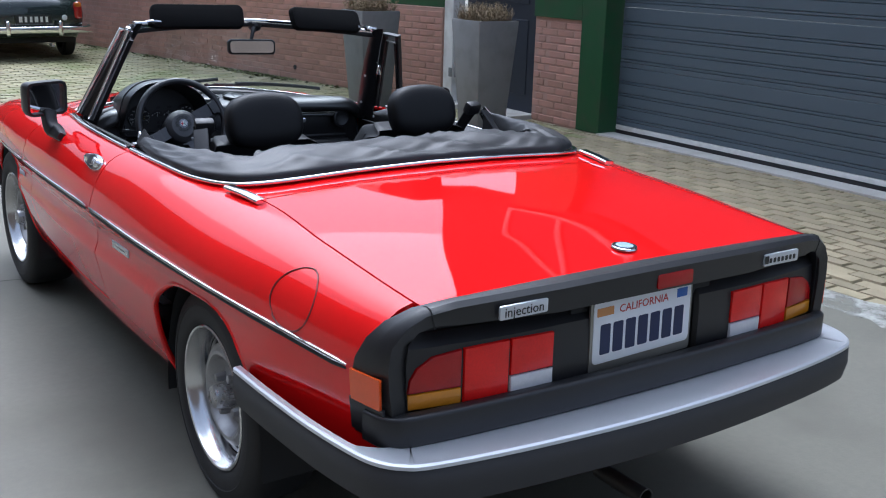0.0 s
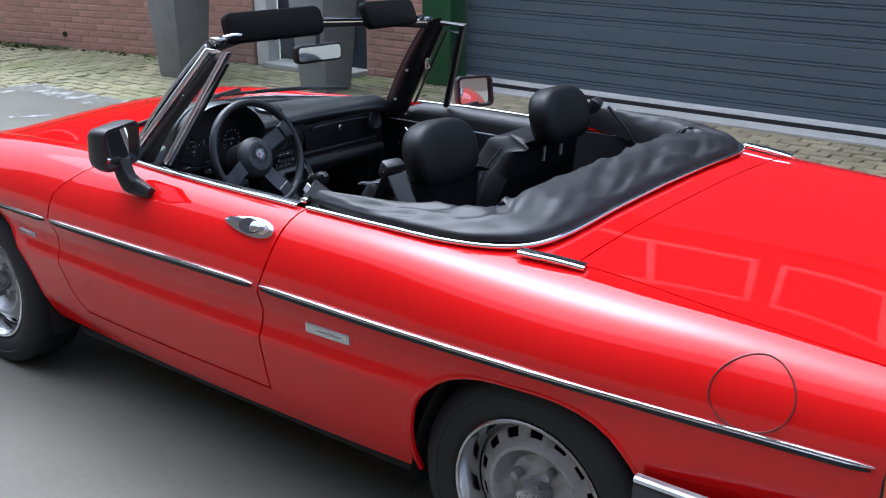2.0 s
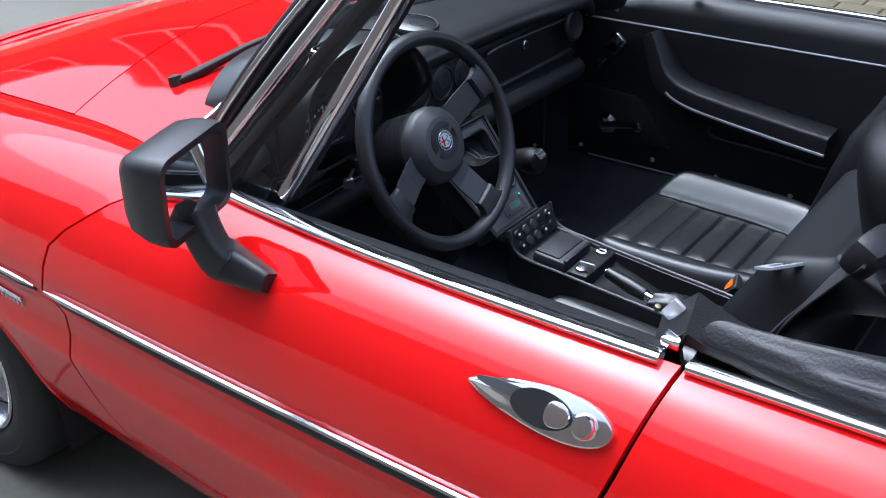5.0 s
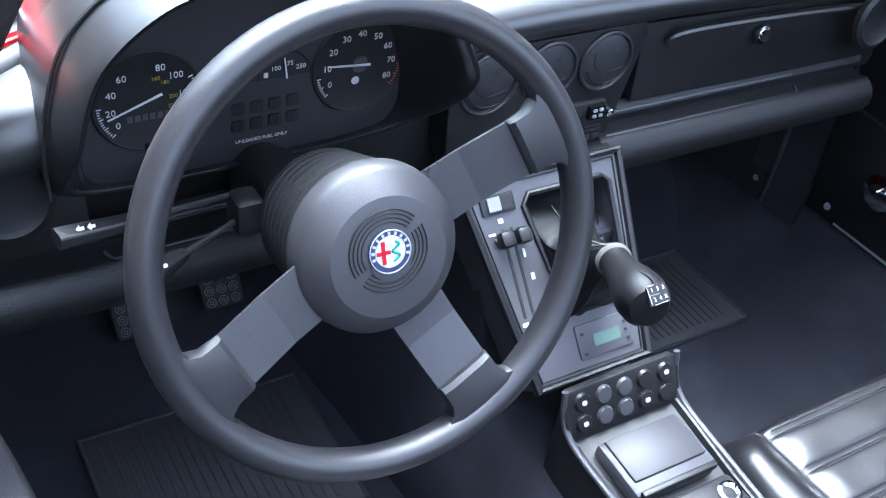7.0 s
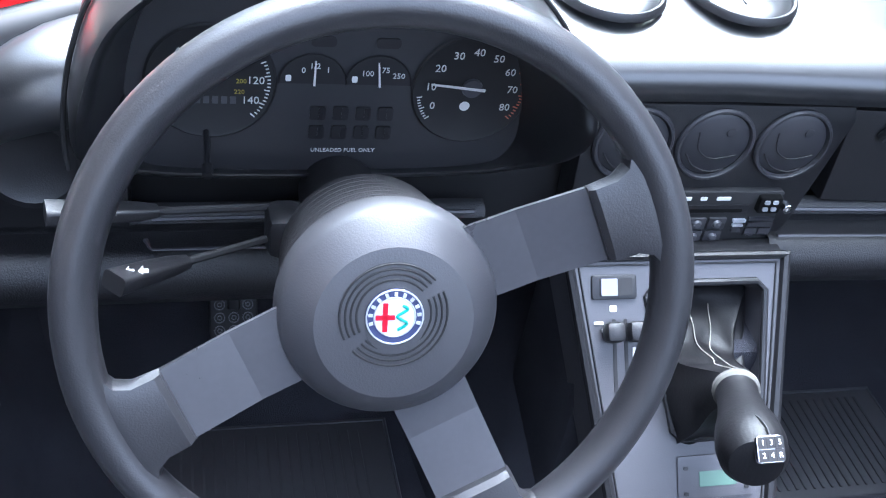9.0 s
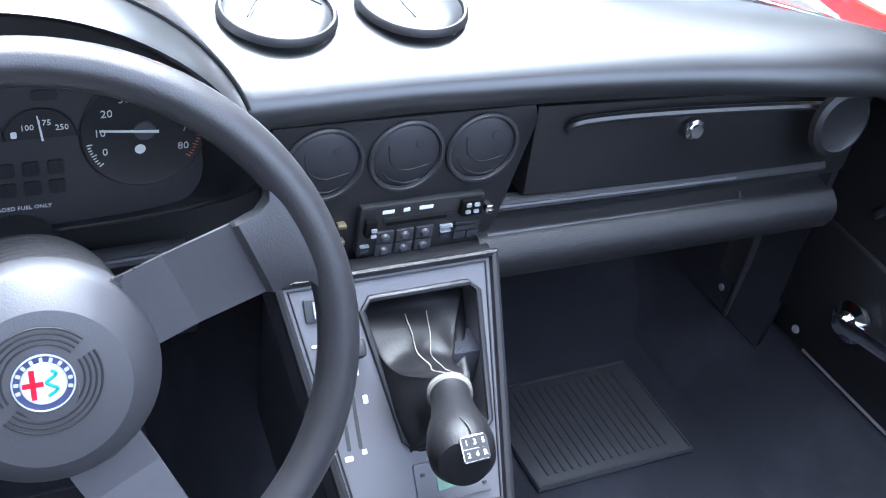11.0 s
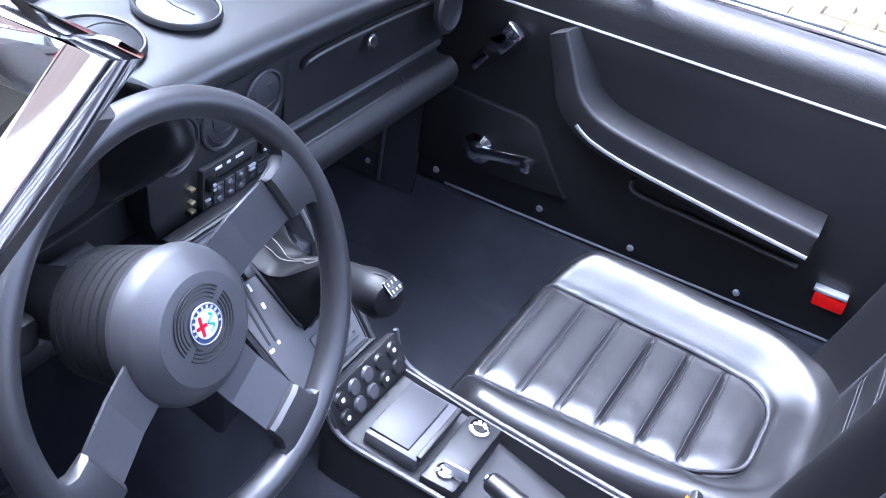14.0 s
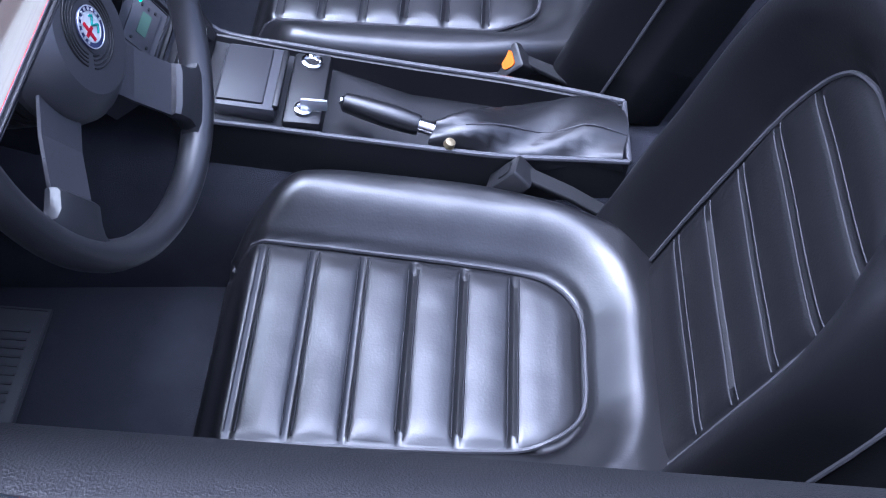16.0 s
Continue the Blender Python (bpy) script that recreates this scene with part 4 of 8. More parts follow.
# belt trim and side strips
for mir in (False, True):
    s = -1 if mir else 1

    def flat_strip(name, y0, y1, zf, w, proud, mat, tip=True):
        bm = bmesh.new()
        ys = fill(y0, y1, 0.04)
        path = [on_flank(y, zf(y), proud * 0.4)[0] for y in ys]
        if mir:
            path = [flip(p) for p in path]
        sc = [0.35 if tip and i in (0, len(ys) - 1) else 1.0 for i in range(len(ys))]
        sweep(bm, path, ring(proud, 8, w), up=(0, 0, 1), scale=sc)
        return part(name, bm, mat, car)

    STRIP = curve([-0.72, 0.3, 0.73, 1.7, 2.31], [0.643, 0.668, 0.676, 0.66, 0.638])
    for y0, y1 in ((-0.715, 0.742), (0.765, 1.692), (1.722, 2.315)):
        flat_strip("side_strip", y0, y1, STRIP, 0.0048, 0.005, RIM)
        flat_strip("strip_edge", y0 + 0.005, y1 - 0.005, lambda y: STRIP(y) - 0.009, 0.0065, 0.0045, RUBBER)
    bm = bmesh.new()
    path = [Vector((-EDGE(y) - 0.002, y, TOP(y) + 0.004)) for y in fill(0.715, 1.45, 0.06)]
    sweep(bm, [flip(p) for p in path] if mir else path, rbox(0.022, 0.012, 0.005))
    part("door_top_strip", bm, CHROME, car)
    bm = bmesh.new()
    path = spline([(-0.697, 0.685, 0.858), (-0.685, 0.45, 0.855), (-0.665, 0.27, 0.85), (-0.61, 0.13, 0.85), (-0.5, 0.075, 0.856), (-0.25, 0.07, 0.866), (0.0, 0.07, 0.87)], 40)
    sweep(bm, [flip(p) for p in path] if mir else path, rbox(0.02, 0.012, 0.005))
    part("deck_strip", bm, CHROME, car)
    bm = bmesh.new()
    path = [(-0.625 * s, 0.10, 0.848), (-0.612 * s, 0.02, 0.845), (-0.60 * s, -0.055, 0.838)]
    sweep(bm, path, rbox(0.032, 0.012, 0.005))
    quarter = part("quarter_strip", bm, CHROME, car)
    bm = bmesh.new()
    lathe(bm, [(0.0, 0.004), (0.006, 0.003), (0.007, 0.0)], axis_frame((-0.602 * s, -0.03, 0.848), (0, 0, 1)), 12)
    part("stud", bm, BLACK_PLASTIC, quarter)

# fuel flap outline on the near side
bm = bmesh.new()
path = [on_flank(-0.488 + 0.078 * math.cos(a), 0.718 + 0.066 * math.sin(a), 0.0003)[0] for a in [2 * math.pi * j / 48 for j in range(48)]]
sweep(bm, path, ring(0.0022, 6), up=(1, 0, 0), closed=True)
part("fuel_flap_joint", bm, material("joint in red paint", (0.16, 0.01, 0.008), 0.5), car)


def surface_frame(y, z, mir=False, out=0.0):
    """A frame on the flank: local z out, local x forward along the car."""
    p, n = on_flank(y, z, out)
    f = (Vector((0, 1, 0)) - n * n.y).normalized()
    if mir:
        p, n, f = flip(p), flip(n), flip(f)
    return axis_frame(p, n, f)


# door handles
for mir in (False, True):
    m = surface_frame(0.808, 0.808, mir, 0.006)
    k = -1 if mir else 1
    outline = []
    for a in [2 * math.pi * j / 40 for j in range(40)]:
        u = math.cos(a)
        outline.append((0.088 * u, (0.0245 - 0.009 * u) * math.sin(a) * (1 - 0.25 * max(0, u) ** 2)))
    bm = bmesh.new()
    plate(bm, outline, m, 0.008, 0.003)
    handle = part("door_handle", bm, CHROME, car)
    bm = bmesh.new()
    plate(bm, [(-0.006 + 0.037 * math.cos(a), 0.0195 * math.sin(a)) for a in [2 * math.pi * j / 24 for j in range(24)]], m @ Matrix.Translation((0, 0, 0.0022)), 0.002)
    part("finger_recess", bm, BLACK_PLASTIC, handle)
    bm = bmesh.new()
    plate(bm, [(0.028 + 0.05 * math.cos(a), -0.0065 + 0.0065 * math.sin(a)) for a in [2 * math.pi * j / 24 for j in range(24)]], m @ Matrix.Translation((0, 0, 0.0012)), 0.002)
    part("groove", bm, GREY_TRIM, handle)
    bm = bmesh.new()
    plate(bm, [(-0.022 + 0.019 * math.cos(a) * (1.0 if math.cos(a) < 0 else 0.55), 0.0145 * math.sin(a)) for a in [2 * math.pi * j / 24 for j in range(24)]], m @ Matrix.Translation((0, 0, 0.0065)), 0.005, 0.002)
    part("pull", bm, CHROME, handle)
    bm = bmesh.new()
    lathe(bm, [(0.0, 0.012), (0.011, 0.011), (0.014, 0.006), (0.014, 0.0)], m @ Matrix.Translation((-0.058, 0, 0)), 24)
    part("push_button", bm, CHROME, handle)

# badges on the flank
bm = bmesh.new()
m = surface_frame(0.541, 0.59, False, 0.004)
plate(bm, rbox(0.142, 0.026, 0.003), m, 0.005, 0.0015)
badge = part("side_badge", bm, SILVER, car, "thin brushed silver maker's plate")
bm = bmesh.new()
plate(bm, rbox(0.128, 0.016, 0.001), m @ Matrix.Translation((0, 0, 0.0008)), 0.001)
part("badge_field", bm, RIM, badge)
bm = bmesh.new()
for j in range(9):
    plate(bm, rbox(0.005, 0.0035, 0.001), m @ Matrix.Translation((0.03 - 0.009 * j, 0, 0.0016)), 0.0008)
part("badge_bars", bm, GREY_TRIM, badge)
bm = bmesh.new()
m = surface_frame(1.885, 0.572, False, 0.003)
stroke = []
for j in range(97):
    t = j / 96
    a = 2 * math.pi * 8 * t
    tall = 1.9 if t < 0.12 else 1.0
    stroke.append(m @ Vector((0.05 - 0.1 * t + 0.004 * math.sin(a), (0.0055 * math.cos(a) + 0.0025) * tall - 0.001, 0)))
sweep(bm, stroke, ring(0.0016, 5), up=(1, 0, 0))
sweep(bm, [m @ Vector((0.045 - 0.012 * j, -0.0075, 0)) for j in range(9)], ring(0.0016, 6), up=(1, 0, 0))
part("script_badge", bm, SILVER, car, "small chrome script badge")


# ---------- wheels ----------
DARK_BACK = material("matt near-black", (0.006, 0.006, 0.006), rough=0.9, vary=0.3, specular=0.1)


def make_wheel(m_wheel):
    bm = bmesh.new()
    lathe(bm, [(0.195, -0.09), (0.24, -0.1), (0.278, -0.096), (0.294, -0.082), (0.299, -0.06), (0.300, 0.0), (0.299, 0.06), (0.294, 0.08), (0.283, 0.092), (0.262, 0.099), (0.252, 0.1015), (0.25, 0.0995), (0.235, 0.101), (0.218, 0.099), (0.206, 0.094), (0.199, 0.086)], None, 64)
    hub = part("wheel", bm, RUBBER, car, "black tyre on a silver steel wheel")
    hub.matrix_basis = m_wheel
    bm = bmesh.new()
    lathe(bm, [(0.199, 0.086), (0.2, 0.093), (0.196, 0.096), (0.191, 0.094), (0.188, 0.084), (0.182, 0.075), (0.177, 0.06), (0.173, 0.045), (0.171, 0.035)], None, 64)
    rim = part("rim", bm, RIM, hub, "silver steel rim with a bright outer ring")
    # wheel disc with a ring of slots
    bm = bmesh.new()
    prof = [(0.171, 0.03), (0.167, 0.033), (0.163, 0.038), (0.156, 0.043), (0.148, 0.047), (0.141, 0.05), (0.130, 0.058), (0.122, 0.063), (0.113, 0.062), (0.105, 0.052), (0.098, 0.036), (0.086, 0.026), (0.066, 0.03), (0.05, 0.034), (0.036, 0.034)]
    n = 84
    vs = [[bm.verts.new((r * math.cos(2 * math.pi * j / n), r * math.sin(2 * math.pi * j / n), h)) for j in range(n)] for r, h in prof]
    for i in range(len(prof) - 1):
        for j in range(n):
            if i in (2, 3, 4) and j % 6 in (1, 2, 3):
                continue
            bm.faces.new((vs[i][j], vs[i + 1][j], vs[i + 1][(j + 1) % n], vs[i][(j + 1) % n]))
    disc = part("wheel_disc", bm, STEEL, hub)
    so = disc.modifiers.new("shell", "SOLIDIFY")
    so.thickness, so.offset = 0.004, -1
    # near-black disc that stands in for the shade behind the slots
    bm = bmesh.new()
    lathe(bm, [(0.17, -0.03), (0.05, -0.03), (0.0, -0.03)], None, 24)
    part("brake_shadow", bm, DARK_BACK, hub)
    bm = bmesh.new()
    lathe(bm, [(0.038, 0.03), (0.036, 0.056), (0.033, 0.08), (0.030, 0.09), (0.024, 0.094), (0.0, 0.095)], None, 32)
    part("hub_cap", bm, HUB, hub)
    for a in (45, 135, 225, 315):
        bm = bmesh.new()
        m = Matrix.Rotation(radians(a), 4, "Z") @ Matrix.Translation((0.064, 0, 0))
        lathe(bm, [(0.013, 0.026), (0.013, 0.05), (0.011, 0.06), (0.0, 0.062)], m, 6)
        part("wheel_nut", bm, STEEL, hub)
    return hub


for sx, y in ((-1, 0.0), (1, 0.0), (-1, 2.25), (1, 2.25)):
    make_wheel(axis_frame((sx * (0.637 if y < 1 else 0.645), y, 0.3), (sx, 0, 0)) @ Matrix.Rotation(radians(17 + 40 * y), 4, "Z"))

# ---------- tail ----------
ARCH = [(-0.672, 0.50), (-0.679, 0.56), (-0.687, 0.62), (-0.690, 0.67), (-0.683, 0.715), (-0.655, 0.752), (-0.615, 0.776), (-0.55, 0.788), (-0.3, 0.797), (0.0, 0.80)]
FRONT = [-0.727, -0.727, -0.729, -0.74, -0.758, -0.782, -0.806, -0.825, -0.835, -0.835]


def both(pts):
    return pts + [(-x, z) for x, z in pts[-2::-1]]


arch_pts, arch_y = both(ARCH), FRONT + FRONT[-2::-1]
rows = []
for i, ((x, z), yf) in enumerate(zip(arch_pts, arch_y)):
    sx = (x > 0) - (x < 0)
    edge = min(1.0, abs(x) / 0.69)
    yr = -0.902 + 0.066 * edge ** 3.5
    zi = z - 0.055 * (1 - edge ** 6) - 0.0
    xi = x - sx * 0.045 * edge ** 6
    xf, lift = (sx * abs(on_flank(yf, z, 0.003)[0].x), 0.0) if z < 0.76 else (x, 0.004)
    row = [(xf - sx * 0.004, yf, z), (xf, yf - 0.003, z + lift), ((xf + x) / 2 + sx * 0.003, (yf + yr) / 2, z + lift * 2), (x - sx * 0.003, yr + 0.012, z + 0.008), (x - sx * 0.006, yr, z - 0.002), (xi - sx * 0.004, yr + 0.004, zi), (xi, yr + 0.03, zi - 0.004), (xi, -0.84, zi)]
    rows.append(row)
bm = bmesh.new()
grid(bm, rows)
spoiler = part("tail_spoiler", bm, BLACK_PLASTIC, car, "black rubber tail spoiler")
for x in (-0.60, 0.60):
    bm = bmesh.new()
    sweep(bm, [(x, -0.825, 0.784), (x, -0.84, 0.7885), (x, -0.855, 0.787), (x, -0.862, 0.775), (x * 0.985, -0.860, 0.745)], ring(0.0014, 6), up=(1, 0, 0))
    part("spoiler_joint", bm, RUBBER, spoiler)
bm = bmesh.new()
box(bm, (0, -0.79, 0.63), (1.28, 0.02, 0.24), 0.004)
part("tail_panel", bm, BLACK_PLASTIC, car)
bm = bmesh.new()
sweep(bm, spline([(-0.69, -0.77, 0.53), (-0.672, -0.828, 0.53), (-0.60, -0.858, 0.535), (-0.3, -0.878, 0.537), (0, -0.884, 0.538), (0.3, -0.878, 0.537), (0.60, -0.858, 0.535), (0.672, -0.828, 0.53), (0.69, -0.77, 0.53)], 60), rbox(0.034, 0.07, 0.01))
part("lower_apron", bm, BLACK_PLASTIC, car)

LENS_RED = material("red lamp lens", (0.72, 0.008, 0.006), rough=0.12, vary=0.35, scale=12, fine=200, coat=0.0, bump=0.3, bump_scale=260)
LENS_DEEP = material("dark red lamp lens", (0.33, 0.005, 0.006), rough=0.14, vary=0.25, scale=14, coat=0.0, bump=0.3, bump_scale=260)
LENS_AMBER = material("amber lamp lens", (0.55, 0.21, 0.01), rough=0.14, vary=0.2, scale=16, coat=0.5, bump=0.3, bump_scale=260)
LENS_CLEAR = material("clear lamp lens", (0.62, 0.62, 0.64), rough=0.15, vary=0.2, scale=20, coat=0.4, bump=0.4, bump_scale=240)
LENS_ORANGE = material("orange side reflector", (0.75, 0.09, 0.008), rough=0.14, vary=0.15, coat=0.5)
INK = material("dark blue ink", (0.012, 0.02, 0.07), rough=0.5)
TAG_WHITE = material("white enamel plate", (0.75, 0.77, 0.8), rough=0.35, vary=0.06)


def lens(name, outline, y, mat, parent, mir):
    bm = bmesh.new()
    pts = [(-x, z) if mir else (x, z) for x, z in outline]
    m = Matrix(((1, 0, 0, 0), (0, 0, -1, y), (0, 1, 0, 0), (0, 0, 0, 1)))
    plate(bm, pts, m, 0.02, 0.004)
    for v in bm.verts:
        a = abs(v.co.x)
        a = 0.283 + (a - 0.308) * 0.936
        v.co.x = math.copysign(a, v.co.x)
        v.co.y += 0.024 + 0.034 * (max(0.0, a - 0.283) / 0.35) ** 2
    return part(name, bm, mat, parent)


for mir in (False, True):
    bm = bmesh.new()
    sx = 1 if mir else -1
    box(bm, (sx * 0.455, -0.808, 0.622), (0.37, 0.02, 0.128), 0.004)
    lamp = part("tail_lamp", bm, BLACK_PLASTIC, car, "red, amber and clear rear lamp cluster")
    lens("outer_lens", [(-0.682, 0.602), (-0.556, 0.602), (-0.556, 0.684), (-0.625, 0.676), (-0.662, 0.655), (-0.678, 0.63)], -0.889, LENS_DEEP, lamp, mir)
    lens("indicator_lens", [(-0.684, 0.566), (-0.556, 0.566), (-0.556, 0.600), (-0.683, 0.600)], -0.890, LENS_AMBER, lamp, mir)
    lens("brake_lens", [(-0.549, 0.566), (-0.434, 0.563), (-0.434, 0.688), (-0.549, 0.685)], -0.8895, LENS_RED, lamp, mir)
    lens("inner_lens", [(-0.428, 0.606), (-0.308, 0.606), (-0.308, 0.686), (-0.428, 0.688)], -0.889, LENS_RED, lamp, mir)
    lens("reverse_lens", [(-0.428, 0.562), (-0.308, 0.562), (-0.308, 0.603), (-0.428, 0.603)], -0.890, LENS_CLEAR, lamp, mir)
    bm = bmesh.new()
    cols = [0.165, 0.172, 0.2, 0.283] + fill(0.31, 0.63, 0.04) + [0.655, 0.68]
    rows = []
    for a in cols:
        y = -0.8585 + 0.034 * (max(0.0, a - 0.283) / 0.35) ** 2
        rows.append([(sx * a, y + dy + (0.012 if a < 0.17 else 0), z) for z, dy in ((0.50, 0.012), (0.545, 0.0), (0.60, 0.0), (0.66, 0.0), (0.695, 0.004), (0.72, 0.03))])
    grid(bm, rows)
    part("lamp_panel", bm, BLACK_PLASTIC, lamp)
    # black corner cap with the side reflector above it
    def corner(y, z, out):
        p = on_flank(max(y, -0.80), z, out)[0]
        if y < -0.76:
            p = p.lerp(Vector((-0.684 - out, -0.835, z)), min(1.0, (-0.76 - y) / 0.075))
        return flip(p) if mir else p

    for nm, mt, zs, y0, out in (("corner_cap", BLACK_PLASTIC, (0.505, 0.54, 0.577), -0.72, 0.004), ("side_reflector", LENS_ORANGE, (0.579, 0.6, 0.625, 0.645), -0.735, 0.0115)):
        bm = bmesh.new()
        grid(bm, [[corner(y, z, out) for y in (y0, -0.76, -0.78, -0.80, -0.815)] for z in zs])
        shell(part(nm, bm, mt, car), 0.006)

bm = bmesh.new()
m_rear = Matrix(((1, 0, 0, 0.0), (0, 0, -1, 0), (0, 1, 0, 0), (0, 0, 0, 1)))


def rear(x, y, z):
    return Matrix.Translation((x, y, z)) @ m_rear


plate(bm, rbox(0.112, 0.034, 0.006), rear(0.035, -0.9028, 0.768), 0.01, 0.001)
part("high_stop_lamp", bm, LENS_DEEP, spoiler)
bm = bmesh.new()
plate(bm, rbox(0.125, 0.03, 0.004), rear(-0.395, -0.896, 0.765), 0.006, 0.0015)
badge = part("tail_badge", bm, SILVER, spoiler)
letters("injection", rear(-0.395, -0.8967, 0.7645), 0.03, BLACK_PLASTIC, badge)
bm = bmesh.new()
plate(bm, rbox(0.125, 0.03, 0.004), rear(0.41, -0.896, 0.765), 0.006, 0.0015)
badge = part("tail_badge", bm, SILVER, spoiler)
bm = bmesh.new()
for j in range(8):
    plate(bm, rbox(0.009 if j else 0.014, 0.012 if j else 0.02, 0.002), rear(0.355 + 0.0145 * j, -0.8967, 0.763 if j else 0.766), 0.001)
part("badge_bars", bm, BLACK_PLASTIC, badge)
# licence plate
bm = bmesh.new()
box(bm, (0, -0.836, 0.64), (0.44, 0.012, 0.18), 0.003)
part("plate_recess", bm, RUBBER, car)
tilt = Matrix.Translation((-0.018, -0.862, 0.656)) @ Matrix.Rotation(radians(-1.5), 4, "Y") @ m_rear
bm = bmesh.new()
plate(bm, rbox(0.318, 0.176, 0.01), tilt @ Matrix.Translation((0, -0.004, -0.001)), 0.006, 0.001)
tag = part("licence_plate", bm, material("dull steel frame", (0.3, 0.29, 0.26), 0.45, 0.7), car, "white licence plate with dark blue characters")
bm = bmesh.new()
plate(bm, rbox(0.303, 0.15, 0.012), tilt @ Matrix.Translation((0, 0.006, 0.0015)), 0.002, 0.0006)
part("plate_sheet", bm, TAG_WHITE, tag)
for j in range(7):
    bm = bmesh.new()
    plate(bm, rbox(0.03, 0.072, 0.004), tilt @ Matrix.Translation((-0.116 + 0.0385 * j, -0.012, 0.0024)), 0.0012)
    part("plate_bar", bm, INK, tag)
letters("CALIFORNIA", tilt @ Matrix.Translation((0.0, 0.052, 0.002)), 0.027, material("red ink", (0.45, 0.03, 0.02), 0.5), tag)
bm = bmesh.new()
plate(bm, rbox(0.034, 0.022, 0.002), tilt @ Matrix.Translation((0.122, 0.056, 0.002)), 0.0008)
part("plate_sticker", bm, material("blue sticker", (0.03, 0.11, 0.4), 0.4), tag)
bm = bmesh.new()
plate(bm, rbox(0.05, 0.02, 0.002), tilt @ Matrix.Translation((-0.118, 0.054, 0.002)), 0.0008)
part("plate_sticker", bm, material("orange sticker", (0.55, 0.25, 0.08), 0.4), tag)
# boot emblem
bm = bmesh.new()
m = axis_frame((0, -0.765, 0.8135), (0, -0.06, 1), (1, 0, 0))
lathe(bm, [(0.0, 0.005), (0.022, 0.005), (0.026, 0.0055), (0.030, 0.004), (0.0315, 0.0)], m, 32)
emblem = part("boot_emblem", bm, CHROME, car)
bm = bmesh.new()
lathe(bm, [(0.0, 0.0062), (0.021, 0.006)], m, 24)
part("emblem_field", bm, material("pale blue enamel", (0.35, 0.45, 0.55), 0.2, vary=0.3, scale=60), emblem)

# bumpers
def bumper(name, plan, top, low, lip, silver_out, label):
    """plan: points of the outer edge from the near end round to the far end."""
    pts = spline(plan + [(-x, y, 0) for x, y, *_ in plan[-2::-1]], 90)
    n = len(pts)
    cen = sum(pts, Vector()) / n
    rows, rows2 = [], []
    for i, p in enumerate(pts):
        a, b = pts[max(i - 1, 0)], pts[min(i + 1, n - 1)]
        d = (b - a).normalized()
        out = Vector((d.y, -d.x, 0))
        if out.dot(p - Vector((0, 1.0, 0))) < 0:
            out = -out
        w = lip(abs(p.x), p.y)
        rows.append([p + out * o + Vector((0, 0, z)) for o, z in ((-w, top), (-0.006, top), (-0.001, top - 0.004), (0.0, top - 0.011), (-0.003, top - 0.013))])
        rows2.append([p + out * o + Vector((0, 0, z)) for o, z in ((-0.03, top - 0.01), (-0.006, top - 0.012), (0.0, top - 0.022), (0.002, (top + low) / 2), (-0.008, low + 0.012), (-0.03, low), (-0.08, low))])
    bm = bmesh.new()
    grid(bm, rows2)
    for end in (rows2[0], rows2[-1]):
        bm.faces.new([bm.verts.new(p) for p in end])
    b = part(name, bm, BUMPER_RUBBER, car, label)
    bm = bmesh.new()
    grid(bm, rows)
    shell(part("bumper_cap", bm, silver_out, b, "bright silver bumper top"), 0.003)
    return b


bumper("rear_bumper", [(-0.787, -0.29, 0), (-0.785, -0.45, 0), (-0.776, -0.65, 0), (-0.758, -0.80, 0), (-0.738, -0.875, 0), (-0.700, -0.922, 0), (-0.64, -0.948, 0), (-0.45, -0.977, 0), (-0.2, -0.998, 0), (0, -1.003, 0)], 0.503, 0.392,
       lambda x, y: 0.02 + 0.095 * max(0.0, min(1.0, (-y - 0.80) / 0.14)), SILVER, "dark rubber rear bumper with a silver top")
bumper("front_bumper", [(-0.757, 2.60, 0), (-0.755, 2.70, 0), (-0.742, 2.79, 0), (-0.70, 2.875, 0), (-0.62, 2.935, 0), (-0.48, 2.985, 0), (-0.25, 3.02, 0), (0, 3.03, 0)], 0.475, 0.375,
       lambda x, y: 0.04 + 0.06 * max(0.0, min(1.0, (y - 2.72) / 0.12)), CHROME, "dark rubber front bumper with a chrome top")
for s in (-1, 1):
    bm = bmesh.new()
    box(bm, (s * 0.757, 2.70, 0.405), (0.012, 0.07, 0.03), 0.004)
    part("side_marker", bm, LENS_AMBER, car)
    bm = bmesh.new()
    grid(bm, [[(s * x, y, z) for x, y in ((0.72, 2.55), (0.715, 2.66), (0.68, 2.78), (0.58, 2.88))] for z in (0.27, 0.33, 0.40)])
    shell(part("front_valance", bm, RED, car))
bm = bmesh.new()
lathe(bm, [(0.021, 0.0), (0.021, 0.16), (0.018, 0.16), (0.018, 0.0)], axis_frame((-0.06, -0.80, 0.27), (0, -1, 0)), 20)
part("exhaust_pipe", bm, material("sooty steel", (0.08, 0.075, 0.07), 0.5, 0.8), car)

# ---------- windscreen, visors, mirrors ----------
WS_TOP = curve([0, 0.2, 0.35, 0.45, 0.52], [1.352, 1.338, 1.305, 1.272, 1.243])


def screen_point(u, v):
    """u: -1 to 1 across, v: 0 at the cowl, 1 at the header."""
    xb, xt = 0.59 * u, 0.495 * u
    b = Vector((xb, BASE_Y(abs(xb)), 0.885 - 0.045 * abs(u) ** 3))
    t = Vector((xt, WS_TOP(abs(xt)), 1.196 - 0.012 * u * u))
    return b.lerp(t, v) + Vector((0, 0.012 * math.sin(math.pi * v), 0.006 * math.sin(math.pi * v)))


